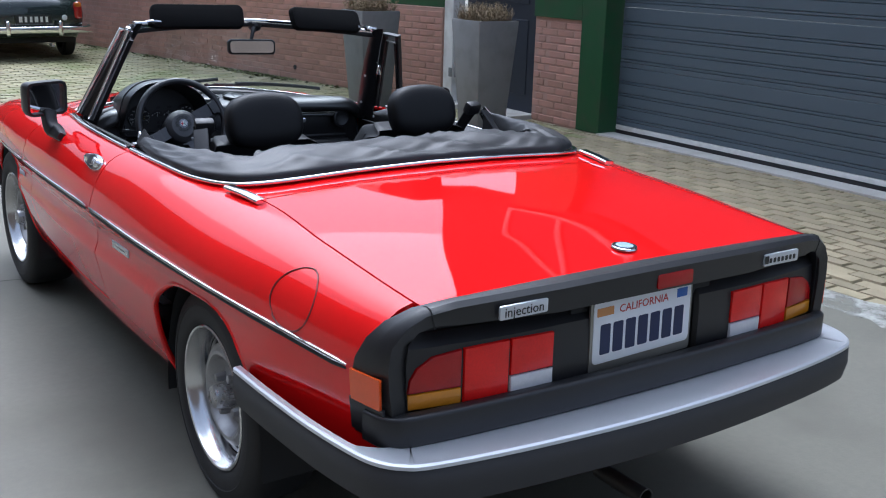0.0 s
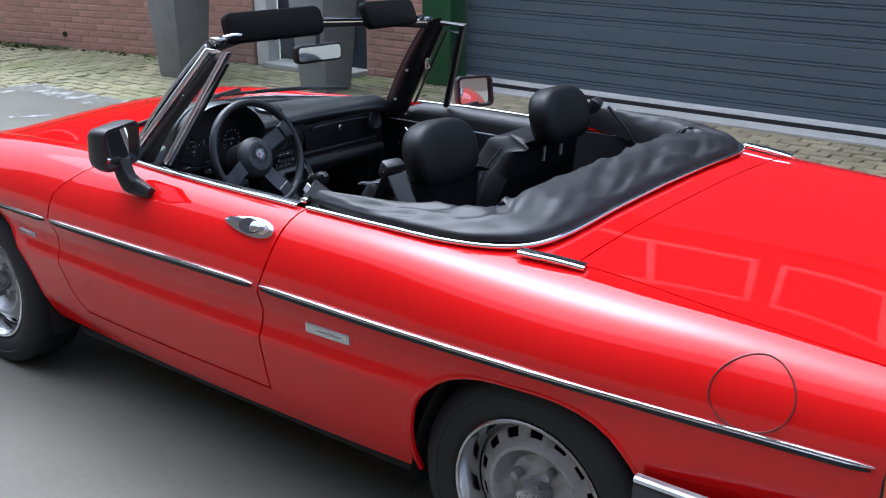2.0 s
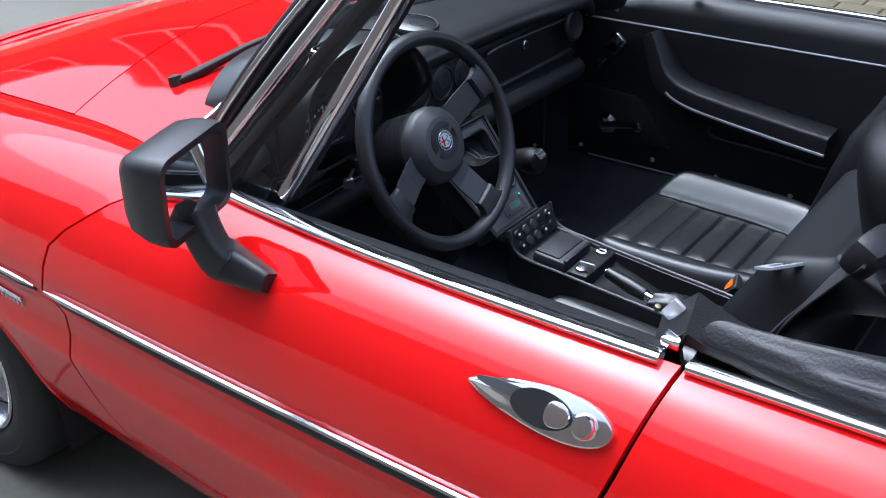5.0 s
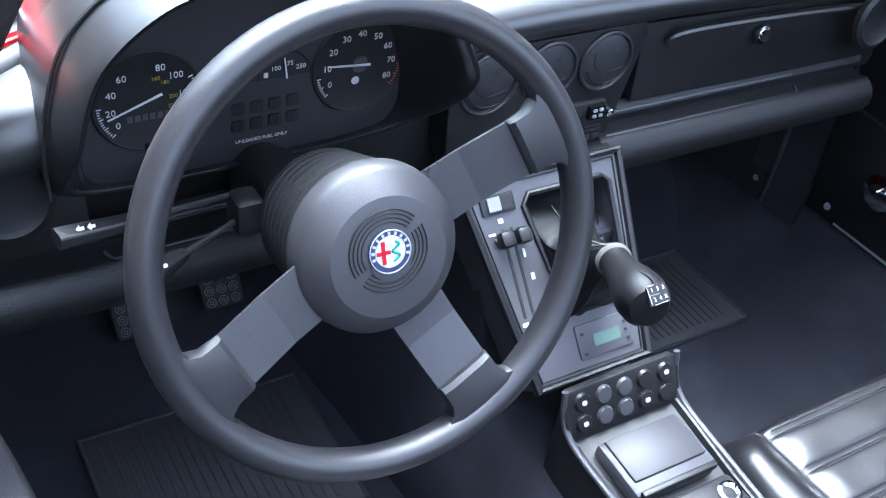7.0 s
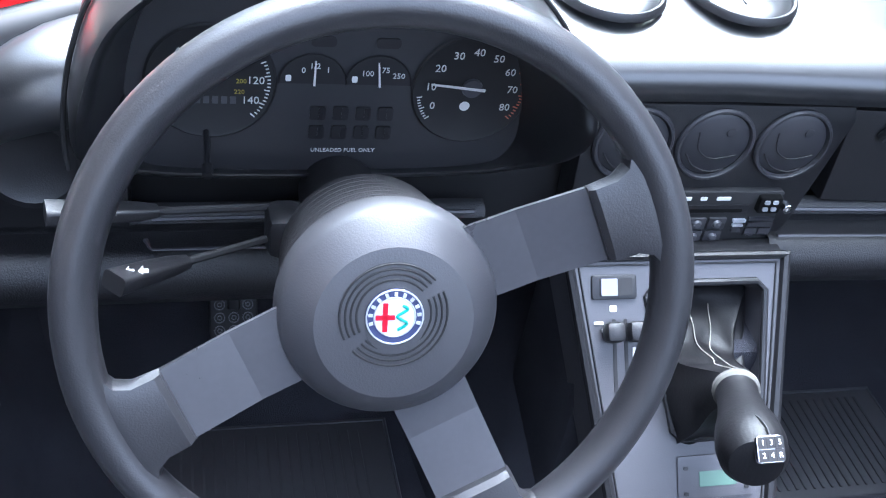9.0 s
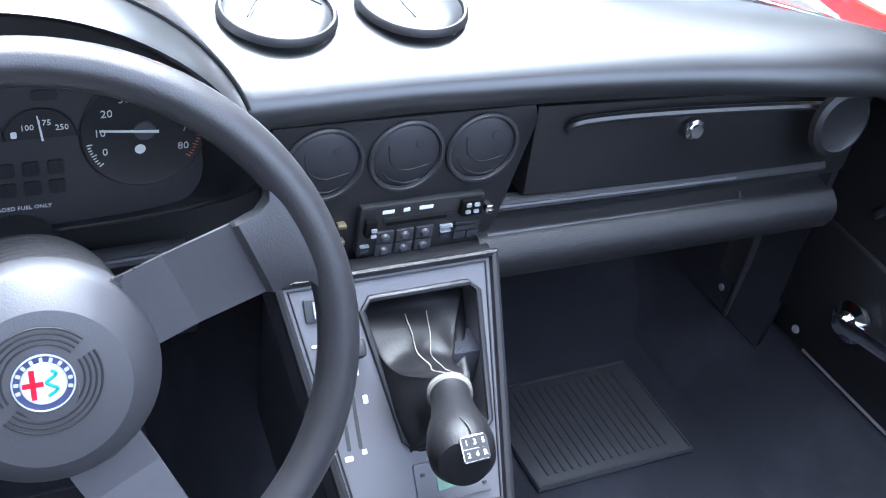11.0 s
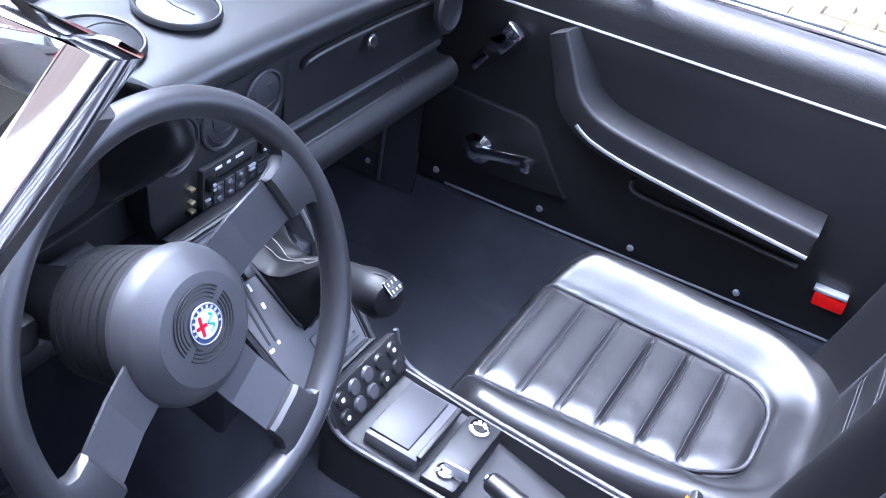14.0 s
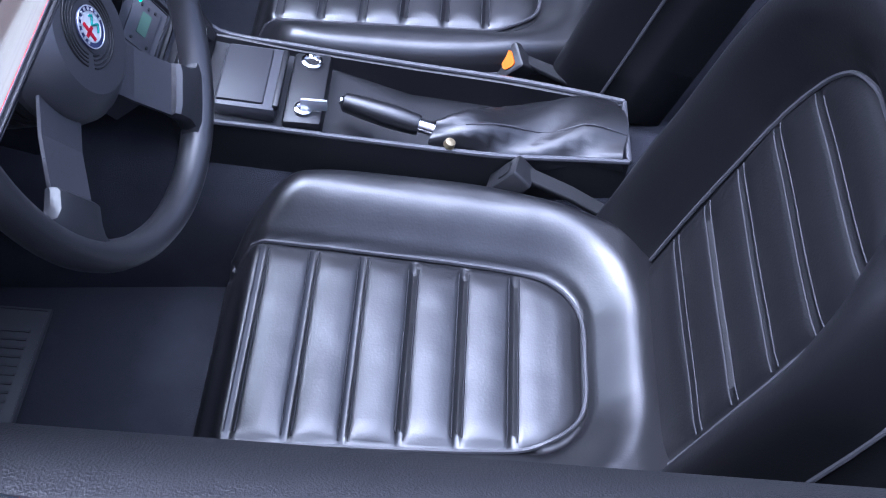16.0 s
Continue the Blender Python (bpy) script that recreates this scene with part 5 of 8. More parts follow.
bm = bmesh.new()
grid(bm, [[screen_point(-1 + 2 * i / 30, 0.02 + 0.96 * j / 8) for i in range(31)] for j in range(9)])
glass = part("windscreen_glass", bm, GLASS, car, "tinted curved windscreen")
glass.visible_shadow = False
for s in (-1, 1):
    bm = bmesh.new()
    path = [screen_point(s, v / 10) for v in range(-1, 11)]
    sweep(bm, path, rbox(0.034, 0.028, 0.008), up=(s, 0, 0.2))
    pillar = part("windscreen_pillar", bm, BLACK_PLASTIC, car)
    bm = bmesh.new()
    sweep(bm, [p + Vector((s * 0.018, -0.004, 0.002)) for p in path], rbox(0.012, 0.016, 0.004), up=(s, 0, 0.2))
    part("pillar_chrome", bm, CHROME, pillar)
    bm = bmesh.new()
    rows = []
    for v in range(-1, 11):
        p = screen_point(s, v / 10)
        w = 0.098 - 0.05 * max(v, 0) / 10
        rows.append([p + Vector((-s * 0.014, 0.006, -0.006)), p + Vector((-s * 0.022, -0.01, 0.0)), p + Vector((-s * 0.024, -0.5 * w, 0.008)), p + Vector((-s * 0.018, -w, 0.018)), p + Vector((s * 0.004, -w - 0.006, 0.018))])
    grid(bm, rows)
    trim_ob = part("pillar_trim", bm, VINYL, pillar, "broad black vinyl pillar lining", angle=60)
    for v in (0.08, 0.42):
        bm = bmesh.new()
        lathe(bm, [(0.006, 0.0), (0.005, 0.003), (0.0, 0.004)], axis_frame(screen_point(s, v) + Vector((-s * 0.025, -0.04, 0.007)), (-s, -0.2, 0.2)), 12)
        part("screw", bm, SILVER, trim_ob)
bm = bmesh.new()
sweep(bm, [screen_point(-1 + 2 * i / 30, 1.0) for i in range(31)], rbox(0.03, 0.022, 0.006))
header = part("windscreen_header", bm, CHROME, car)
bm = bmesh.new()
sweep(bm, [screen_point(-1 + 2 * i / 30, 0.975) + Vector((0, -0.014, -0.003)) for i in range(31)], rbox(0.022, 0.02, 0.006))
part("header_pad", bm, BLACK_PLASTIC, header)
rows = []
for i in range(41):
    u = -1.02 + 2.04 * i / 40
    p = screen_point(u, 0.0)
    q = Vector((p.x * 1.045, p.y + 0.022 + 0.03 * abs(u) ** 5, 0))
    low = TOP(q.y) - DROP(q.y)
    q.z = low + (CREST(q.y) - low) * (1 - min(1.0, abs(q.x) / SEAM(q.y)) ** 2.2) + 0.003
    mid = p.lerp(q, 0.5) + Vector((0, 0, 0.002))
    rows.append([p + Vector((0, -0.022, -0.026)), p + Vector((0, -0.012, -0.006)), p + Vector((0, 0.0, 0.003)), p.lerp(mid, 0.5) + Vector((0, 0, 0.002)), mid, q + Vector((0, -0.006, 0.004)), q])
bm = bmesh.new()
grid(bm, rows)
seal = part("windscreen_seal", bm, SEAL, car, "broad black rubber windscreen seal", angle=60)
bm = bmesh.new()
sweep(bm, [r[-2] + Vector((0, 0.002, 0.001)) for r in rows], rbox(0.008, 0.006, 0.002))
part("seal_chrome", bm, CHROME, seal)
for s in (-1, 1):
    # header latch
    bm = bmesh.new()
    box(bm, (s * 0.47, 1.25, 1.198), (0.05, 0.03, 0.018), 0.006)
    sweep(bm, [(s * 0.46, 1.25, 1.2), (s * 0.43, 1.235, 1.207), (s * 0.40, 1.232, 1.205)], ring(0.006, 8))
    part("roof_latch", bm, CHROME, car)
    # sun visor turned up
    bm = bmesh.new()
    m = Matrix.Translation((s * 0.262, 1.238, 1.222)) @ Matrix.Rotation(radians(s * 12), 4, "Z") @ Matrix.Rotation(radians(68), 4, "X")
    plate(bm, rbox(0.335, 0.088, 0.025, 5), m @ Matrix.Translation((0, 0, 0.013)), 0.026, 0.009)
    part("sun_visor", bm, CLOTH, car, "black padded sun visor turned up")
    # quarter light
    a, b, c = Vector((s * 0.645, 1.455, 0.868)), Vector((s * 0.552, 1.195, 1.182)), Vector((s * 0.548, 1.122, 1.184))
    d = Vector((s * 0.648, 1.30, 0.864))
    if s > 0:
        a, b, c = Vector((0.612, 1.455, 0.868)), Vector((0.52, 1.215, 1.182)), Vector((0.525, 1.128, 1.184))
    bm = bmesh.new()
    sweep(bm, [a, a.lerp(b, 0.5), b, c, c.lerp(d, 0.5), d], rbox(0.02, 0.022, 0.006), up=(s, 0, 0.3))
    frame_ob = part("quarter_light", bm, CHROME if s < 0 else BLACK_PLASTIC, car, "triangular quarter light in a bright frame")
    bm = bmesh.new()
    k = 1.0 if s < 0 else 0.4
    sweep(bm, [p + Vector((-s * 0.008, 0, -0.004)) for p in (a.lerp(d, 0.2), b.lerp(c, 0.3) - Vector((0, 0, 0.02)), c.lerp(d, 0.05) - Vector((0, -0.01, 0.01)), d)], rbox(0.016 * k, 0.03 * k, 0.005 * k), up=(s, 0, 0.3))
    part("quarter_seal", bm, BLACK_PLASTIC, frame_ob)
    bm = bmesh.new()
    vs = [bm.verts.new(p) for p in (a, b, c, d)]
    bm.faces.new(vs)
    g = part("quarter_glass", bm, GLASS, frame_ob)
    g.visible_shadow = False
    bm = bmesh.new()
    box(bm, a.lerp(b, 0.55) + Vector((-s * 0.02, -0.02, -0.01)), (0.014, 0.016, 0.04), 0.004)
    part("catch", bm, CHROME, frame_ob)
    # door mirror
    mc = Vector((s * 0.80, 1.315, 0.944)) if s < 0 else Vector((0.80, 1.285, 0.908))
    face = (Vector((0.30, -1, -0.07)) if s < 0 else Vector((-0.48, -0.88, 0.08))).normalized()
    m = axis_frame(mc, face, (1, 0, 0))
    bm = bmesh.new()
    secs = []
    for k, dz in ((1.0, 0.022), (1.02, 0.012), (1.0, -0.01), (0.9, -0.035), (0.72, -0.05), (0.3, -0.056)):
        secs.append([m @ Vector((x * k, y * k, dz)) for x, y in rbox(0.15, 0.118, 0.022, 4)])
    vs = grid(bm, secs, close_u=True)
    bm.faces.new(vs[-1])
    inner = [bm.verts.new(m @ Vector((x, y, 0.022))) for x, y in rbox(0.132, 0.10, 0.016, 4)]
    deep = [bm.verts.new(m @ Vector((x, y, 0.004))) for x, y in rbox(0.128, 0.096, 0.016, 4)]
    for i in range(len(inner)):
        j = (i + 1) % len(inner)
        bm.faces.new((vs[0][i], vs[0][j], inner[j], inner[i]))
        bm.faces.new((inner[i], inner[j], deep[j], deep[i]))
    mirror = part("door_mirror", bm, BLACK_PLASTIC, car, "black plastic door mirror")
    bm = bmesh.new()
    plate(bm, rbox(0.128, 0.096, 0.014, 4), m @ Matrix.Translation((0, 0, 0.006)), 0.003)
    part("mirror_glass", bm, MIRROR, mirror)
    bm = bmesh.new()
    foot, _ = on_flank(1.235, 0.825)
    foot = Vector((-foot.x if s > 0 else foot.x, foot.y, foot.z))
    top = mc + Vector((-s * 0.01, 0, -0.05))
    path = spline([top, top.lerp(foot, 0.45) + Vector((s * 0.012, 0.01, -0.012)), foot + Vector((s * 0.012, 0.035, 0.004)), foot + Vector((s * 0.01, -0.028, -0.004))], 14)
    sweep(bm, path, rbox(0.046, 0.05, 0.012), up=(s, 0, 0.6), scale=[1.0, 0.95, 0.9, 0.9, 0.9, 0.95, 1.0, 1.05, 1.05, 1.0, 0.9, 0.8, 0.7, 0.55])
    part("mirror_arm", bm, BLACK_PLASTIC, mirror)
# inside mirror
m = axis_frame((-0.03, 1.285, 1.105), (-0.12, -1, 0.03), (1, 0, 0))
bm = bmesh.new()
plate(bm, rbox(0.185, 0.058, 0.016, 4), m, 0.02, 0.004)
rv = part("rear_view_mirror", bm, BLACK_PLASTIC, car)
bm = bmesh.new()
plate(bm, rbox(0.17, 0.044, 0.012, 4), m @ Matrix.Translation((0, 0, 0.0015)), 0.002)
part("mirror_glass", bm, MIRROR, rv)
bm = bmesh.new()
sweep(bm, [(-0.03, 1.295, 1.125), (-0.02, 1.30, 1.16), (0.0, 1.325, 1.185)], ring(0.008, 8), scale=[0.8, 1.0, 1.5])
lathe(bm, [(0.0, 0.018), (0.02, 0.012), (0.026, 0.0), (0.0, -0.004)], axis_frame((0, 1.325, 1.178), (0, -0.6, -0.8)), 16)
part("mirror_stem", bm, BLACK_PLASTIC, rv)
# wipers
for x0, x1 in ((-0.36, 0.0), (0.08, 0.42)):
    bm = bmesh.new()
    p0 = Vector((x0 - 0.06, BASE_Y(abs(x0)) + 0.16, 0.0))
    low = TOP(p0.y) - DROP(p0.y)
    p0.z = low + (CREST(p0.y) - low) * (1 - (abs(p0.x) / SEAM(p0.y)) ** 2.2) + 0.002
    pts = [screen_point((x0 + (x1 - x0) * t) / 0.59, 0.06 + 0.05 * t) + Vector((0, 0.012, 0.012)) for t in [j / 8 for j in range(9)]]
    sweep(bm, [p0, p0 + Vector((0.03, -0.02, 0.012)), p0.lerp(pts[4], 0.5) + Vector((0, 0, 0.004)), pts[4]], rbox(0.017, 0.012, 0.003), scale=[1.2, 1.2, 0.9, 0.5])
    lathe(bm, [(0.0, 0.016), (0.012, 0.012), (0.014, -0.02)], axis_frame(p0, (0, 0.3, 1)), 12)
    wip = part("wiper", bm, RUBBER, car)
    bm = bmesh.new()
    sweep(bm, pts, rbox(0.008, 0.014, 0.003))
    part("wiper_blade", bm, RUBBER, wip)

# ---------- folded roof under its cover ----------
OUT = [(-0.672, 0.70, 0.868), (-0.682, 0.58, 0.866), (-0.680, 0.45, 0.864), (-0.662, 0.30, 0.862), (-0.62, 0.17, 0.862), (-0.52, 0.095, 0.866), (-0.30, 0.085, 0.876), (0.0, 0.085, 0.88)]
edge = spline(OUT + [(-x, y, z) for x, y, z in OUT[-2::-1]], 260)
rows = []
n = len(edge)
PROFILE = spline([(-0.05, -0.12, 0), (-0.03, 0.2, 0), (0.05, 0.42, 0), (0.2, 0.66, 0), (0.4, 0.88, 0), (0.6, 1.0, 0), (0.8, 0.86, 0), (0.94, 0.2, 0), (1.0, -0.5, 0), (1.02, -1.6, 0)], 30)
run = 0.0
for i, p in enumerate(edge):
    a, b = edge[max(i - 1, 0)], edge[min(i + 1, n - 1)]
    run += (p - a).length
    d = (b - a).normalized()
    inn = Vector((-d.y, d.x, 0))
    if inn.dot(Vector((0, 0.75, 0)) - p) < 0:
        inn = -inn
    back = max(0.0, min(1.0, (0.70 - p.y) / 0.5))
    w = 0.028 + 0.16 * back ** 1.3
    h = 0.028 + 0.016 * back
    row = []
    for k, q in enumerate(PROFILE):
        f, g = q.x, q.y
        # broad folds that run across the roll, finer creases between them
        fold = 1 - 2 * abs(noise.noise((run * 3.6 + 1.8 * f, f * 0.9, 3.1)))
        crease = 1 - 2 * abs(noise.noise((run * 9 - 5 * f, f * 1.6, 7.7)))
        up = (0.019 * (fold - 0.6) + 0.010 * (crease - 0.6)) * back * min(1.0, max(0.0, f * 6 + 0.15))
        hem = 0.007 * noise.noise((run * 16, 0.4, 2.0)) * back if f < 0.1 else 0.0
        row.append(p + inn * (w * f + hem) + Vector((0, 0, h * g + up + 0.012 * noise.noise((p.x * 5, p.y * 5, 1.3)) * f * back)))
    rows.append(row)
bm = bmesh.new()
grid(bm, rows)
cover = part("roof_cover", bm, material("black soft vinyl", (0.011, 0.011, 0.013), 0.46, vary=0.15, scale=7, bump=0.3, bump_scale=300), car, "creased black vinyl cover over the folded roof", angle=80)
so = cover.modifiers.new("shell", "SOLIDIFY")
so.thickness, so.offset = 0.003, -1
for s in (-1, 1):
    bm = bmesh.new()
    tip = [Vector((s * 0.655, 0.735, 0.885)), Vector((s * 0.652, 0.70, 0.918)), Vector((s * 0.650, 0.66, 0.90)), Vector((s * 0.655, 0.58, 0.882)), Vector((s * 0.66, 0.50, 0.885))]
    grid(bm, [[p + Vector((0, 0, -0.012 * k)) + Vector((s * 0.008 * k, 0, 0)) for p in tip] for k in range(4)])
    shell(part("cover_flap", bm, VINYL, cover), 0.004)
    bm = bmesh.new()
    box(bm, (s * 0.660, 0.722, 0.893), (0.006, 0.016, 0.026), 0.002, turn=(35, 0, 0))
    part("snap_hook", bm, SILVER, cover)
    bm = bmesh.new()
    box(bm, (s * 0.672, 0.712, 0.868), (0.03, 0.022, 0.014), 0.003)
    part("striker", bm, CHROME, car)


# the far side of the body sits a little lower, from the door forward
for ob in car.children_recursive:
    if ob.type == "MESH" and not ob.name.startswith(("wheel", "tyre", "rim", "hub_cap", "brake_shadow", "roof_cover", "cover_flap", "snap_hook")) and not (ob.parent and ob.parent.name.startswith("wheel.")):
        for v in ob.data.vertices:
            if v.co.x > 0:
                u = max(0.0, min(1.0, (v.co.y - 0.15) / 0.6)) * max(0.0, min(1.0, (v.co.z - 0.5) / 0.2)) * max(0.0, min(1.0, (3.0 - v.co.y) / 1.0))
                v.co.z -= 0.066 * v.co.x * u

# ---------- cabin ----------
PIPING = material("grey-black piping", (0.045, 0.045, 0.05), rough=0.4)
WHITE_INK = material("white gauge print", (0.7, 0.7, 0.68), rough=0.5, vary=0.0)
SATIN = material("satin black sheet metal", (0.066, 0.066, 0.073), rough=0.3, metal=0.2, vary=0.2, scale=20, fine=250)
MAT_RUBBER = material("ribbed rubber mat", (0.045, 0.045, 0.048), rough=0.5, vary=0.2)
VENT = material("dark grey vent plastic", (0.03, 0.03, 0.034), rough=0.45, vary=0.1)
BRASS = material("dull brass", (0.4, 0.33, 0.2), 0.4, 0.8)
DIAL = material("matt dial black", (0.012, 0.012, 0.013), rough=0.6, vary=0.1)



def backed(ob, thick=0.012):
    so = ob.modifiers.new("shell", "SOLIDIFY")
    so.thickness, so.offset = thick, -1.0
    return ob


bm = bmesh.new()
grid(bm, [[(x, y, z) for x in (-0.66, -0.3, 0.3, 0.66)] for y, z in ((0.42, 0.26), (0.8, 0.25), (1.5, 0.235), (1.75, 0.235), (1.95, 0.33), (2.0, 0.66))])
backed(part("cabin_floor", bm, CARPET, car), 0.02)
bm = bmesh.new()
rows = []
for y, w, h in ((0.45, 0.11, 0.42), (0.9, 0.10, 0.40), (1.3, 0.11, 0.44), (1.6, 0.13, 0.5), (1.95, 0.16, 0.56)):
    rows.append([(x * w, y, z) for x, z in ((-1.25, 0.23), (-1.05, h - 0.06), (-0.8, h - 0.01), (-0.4, h), (0.4, h), (0.8, h - 0.01), (1.05, h - 0.06), (1.25, 0.23))])
grid(bm, rows)
part("tunnel", bm, CARPET, car, angle=80)
bm = bmesh.new()
grid(bm, [[(x, y, z) for x in (-0.66, 0, 0.66)] for y, z in ((0.46, 0.24), (0.40, 0.62), (0.36, 0.70), (0.20, 0.76), (0.06, 0.79))])
backed(part("rear_bulkhead", bm, CARPET, car), 0.02)
for s in (-1, 1):
    # inner sill, kick panel, rear quarter lining
    bm = bmesh.new()
    grid(bm, [[(s * x, y, z) for x, z in ((0.47, 0.232), (0.53, 0.252), (0.575, 0.285), (0.605, 0.335), (0.625, 0.375), (0.70, 0.38))] for y in (0.42, 0.9, 1.4, 1.95)])
    backed(part("inner_sill", bm, CARPET, car), 0.01)
    bm = bmesh.new()
    box(bm, (s * 0.648, 1.06, 0.384), (0.03, 0.98, 0.006), 0.002)
    part("sill_strip", bm, SILVER, car)
    bm = bmesh.new()
    grid(bm, [[(s * x, y, z) for x, z in ((0.60, 0.3), (0.62, 0.5), (0.625, 0.7), (0.635, 0.81))] for y in (0.14, 0.4, 0.72)])
    backed(part("quarter_lining", bm, VINYL, car), 0.01)
    bm = bmesh.new()
    grid(bm, [[(s * x, y, z) for x, z in ((0.618, 0.35), (0.626, 0.45), (0.622, 0.66), (0.595, 0.79))] for y in (1.60, 1.78, 1.93)])
    kick = backed(part("kick_panel", bm, CARPET, car), 0.01)
    bm = bmesh.new()
    box(bm, (s * 0.615, 1.692, 0.52), (0.006, 0.042, 0.34), 0.002)
    box(bm, (s * 0.611, 1.668, 0.52), (0.012, 0.006, 0.34), 0.002)
    bracket = part("door_post_bracket", bm, SATIN, kick)
    bm = bmesh.new()
    lathe(bm, [(0.006, 0.0), (0.005, 0.003), (0.0, 0.004)], axis_frame((s * 0.612, 1.694, 0.38), (-s, 0, 0)), 12)
    part("screw", bm, SILVER, bracket)

    # inner door lining
    X = 0.622
    bm = bmesh.new()
    d = 0.03 if s > 0 else 0.0
    grid(bm, [[(s * x, y, z) for x, z in ((X + 0.012, 0.385), (X + 0.004, 0.42), (X, 0.5), (X, 0.70), (X + 0.001, 0.738), (X + 0.006, 0.752), (X + 0.004, 0.79 - d * 0.4), (X + 0.018, 0.83 - d * 0.8 - max(0.0, y - 1.42) * 0.2), (X + 0.05 - max(0.0, y - 1.4) * 0.2, 0.852 - d * 1.2 - max(0.0, y - 1.42) * 0.3), (0.69 - max(0.0, y - 1.4) * 0.35, 0.856 - d * 1.4 - max(0.0, y - 1.42) * 0.35))] for y in fill(0.72, 1.62, 0.1)])
    lining = backed(part("door_lining", bm, VINYL, car, "black vinyl inner door lining", angle=60), 0.008)
    bm = bmesh.new()
    sweep(bm, [(s * (X - 0.002), y, 0.746) for y in fill(0.76, 1.58, 0.1)], ring(0.0022, 6))
    part("lining_strip", bm, SILVER, lining)
    # armrest with its swept-up front end
    pts = spline([(s * (X - 0.014), 1.378, 0.737), (s * (X - 0.018), 1.352, 0.688), (s * (X - 0.024), 1.318, 0.636), (s * (X - 0.03), 1.25, 0.609), (s * (X - 0.034), 1.08, 0.586), (s * (X - 0.032), 0.94, 0.568)], 30)
    bm = bmesh.new()
    sweep(bm, pts, rbox(0.072, 0.052, 0.007), scale=[0.62 + 0.38 * min(1, i / 11) for i in range(30)])
    arm = part("armrest", bm, VINYL, lining)
    bm = bmesh.new()
    sweep(bm, [p + Vector((-s * 0.0362, 0, -0.014)) for p in pts[12:]], rbox(0.004, 0.006, 0.001))
    part("armrest_strip", bm, SILVER, arm)
    bm = bmesh.new()
    sweep(bm, spline([(s * (X - 0.004), 1.225, 0.535), (s * (X - 0.006), 1.21, 0.514), (s * (X - 0.006), 1.1, 0.508), (s * (X - 0.006), 0.95, 0.497)], 16), ring(0.0042, 8))
    part("pocket_edge", bm, GREY_TRIM, lining)
    bm = bmesh.new()
    m = axis_frame((s * (X - 0.008), 0, 0), (-s, 0, 0), (0, 1, 0))
    up_z = (m.to_3x3() @ Vector((0, 1, 0))).z
    plate(bm, [(y, z * up_z) for y, z in ((1.60, 0.578), (1.42, 0.570), (1.395, 0.562), (1.322, 0.455), (1.60, 0.432))], m, 0.012, 0.004)
    part("map_pocket", bm, VINYL, lining)
    # window crank
    bm = bmesh.new()
    c = Vector((s * (X - 0.012), 1.485, 0.492))
    lathe(bm, [(0.027, 0.0), (0.027, 0.006), (0.016, 0.012), (0.012, 0.022), (0.0, 0.024)], axis_frame(c, (-s, 0, 0)), 20)
    end = Vector((s * (X - 0.03), 1.385, 0.511))
    sweep(bm, [c + Vector((-s * 0.02, 0, 0)), c.lerp(end, 0.3) + Vector((-s * 0.012, 0, 0)), end], rbox(0.019, 0.007, 0.002), up=(s, 0, 0))
    crank = part("window_crank", bm, CHROME, lining)
    bm = bmesh.new()
    lathe(bm, [(0.009, 0.0), (0.011, 0.008), (0.01, 0.022), (0.0, 0.026)], axis_frame(end, (-s, 0, 0)), 14)
    part("crank_knob", bm, CHROME, crank)
    # door release
    bm = bmesh.new()
    plate(bm, rbox(0.085, 0.034, 0.008), axis_frame((s * (X - 0.004), 1.485, 0.67), (-s, 0, 0), (0, 0.6, -0.8)), 0.004, 0.001)
    rel = part("door_release", bm, BLACK_PLASTIC, lining)
    bm = bmesh.new()
    box(bm, (s * (X - 0.015), 1.468, 0.695), (0.022, 0.036, 0.052), 0.007, turn=(38, 0, 0))
    part("release_lever", bm, CHROME, rel)
    bm = bmesh.new()
    box(bm, (s * (X - 0.012), 1.508, 0.642), (0.012, 0.014, 0.038), 0.003, turn=(35, 0, 0))
    part("release_lever", bm, CHROME, rel)
    # screws and warning lamp
    for y, z in ((1.479, 0.772), (1.565, 0.408), (1.365, 0.414), (1.2, 0.41), (1.02, 0.408), (0.80, 0.70)):
        bm = bmesh.new()
        lathe(bm, [(0.006, 0.0), (0.005, 0.003), (0.0, 0.004)], axis_frame((s * (X + (0.004 if z < 0.45 else -0.001)), y, z), (-s, 0, 0)), 12)
        part("screw", bm, SILVER, lining)
    bm = bmesh.new()
    box(bm, (s * (X - 0.004), 0.89, 0.462), (0.014, 0.048, 0.024), 0.003)
    lampo = part("door_lamp", bm, LENS_RED, lining, "small red door warning lamp")
    bm = bmesh.new()
    box(bm, (s * (X - 0.005), 0.892, 0.478), (0.016, 0.05, 0.007), 0.002)
    part("lamp_rim", bm, SILVER, lampo)

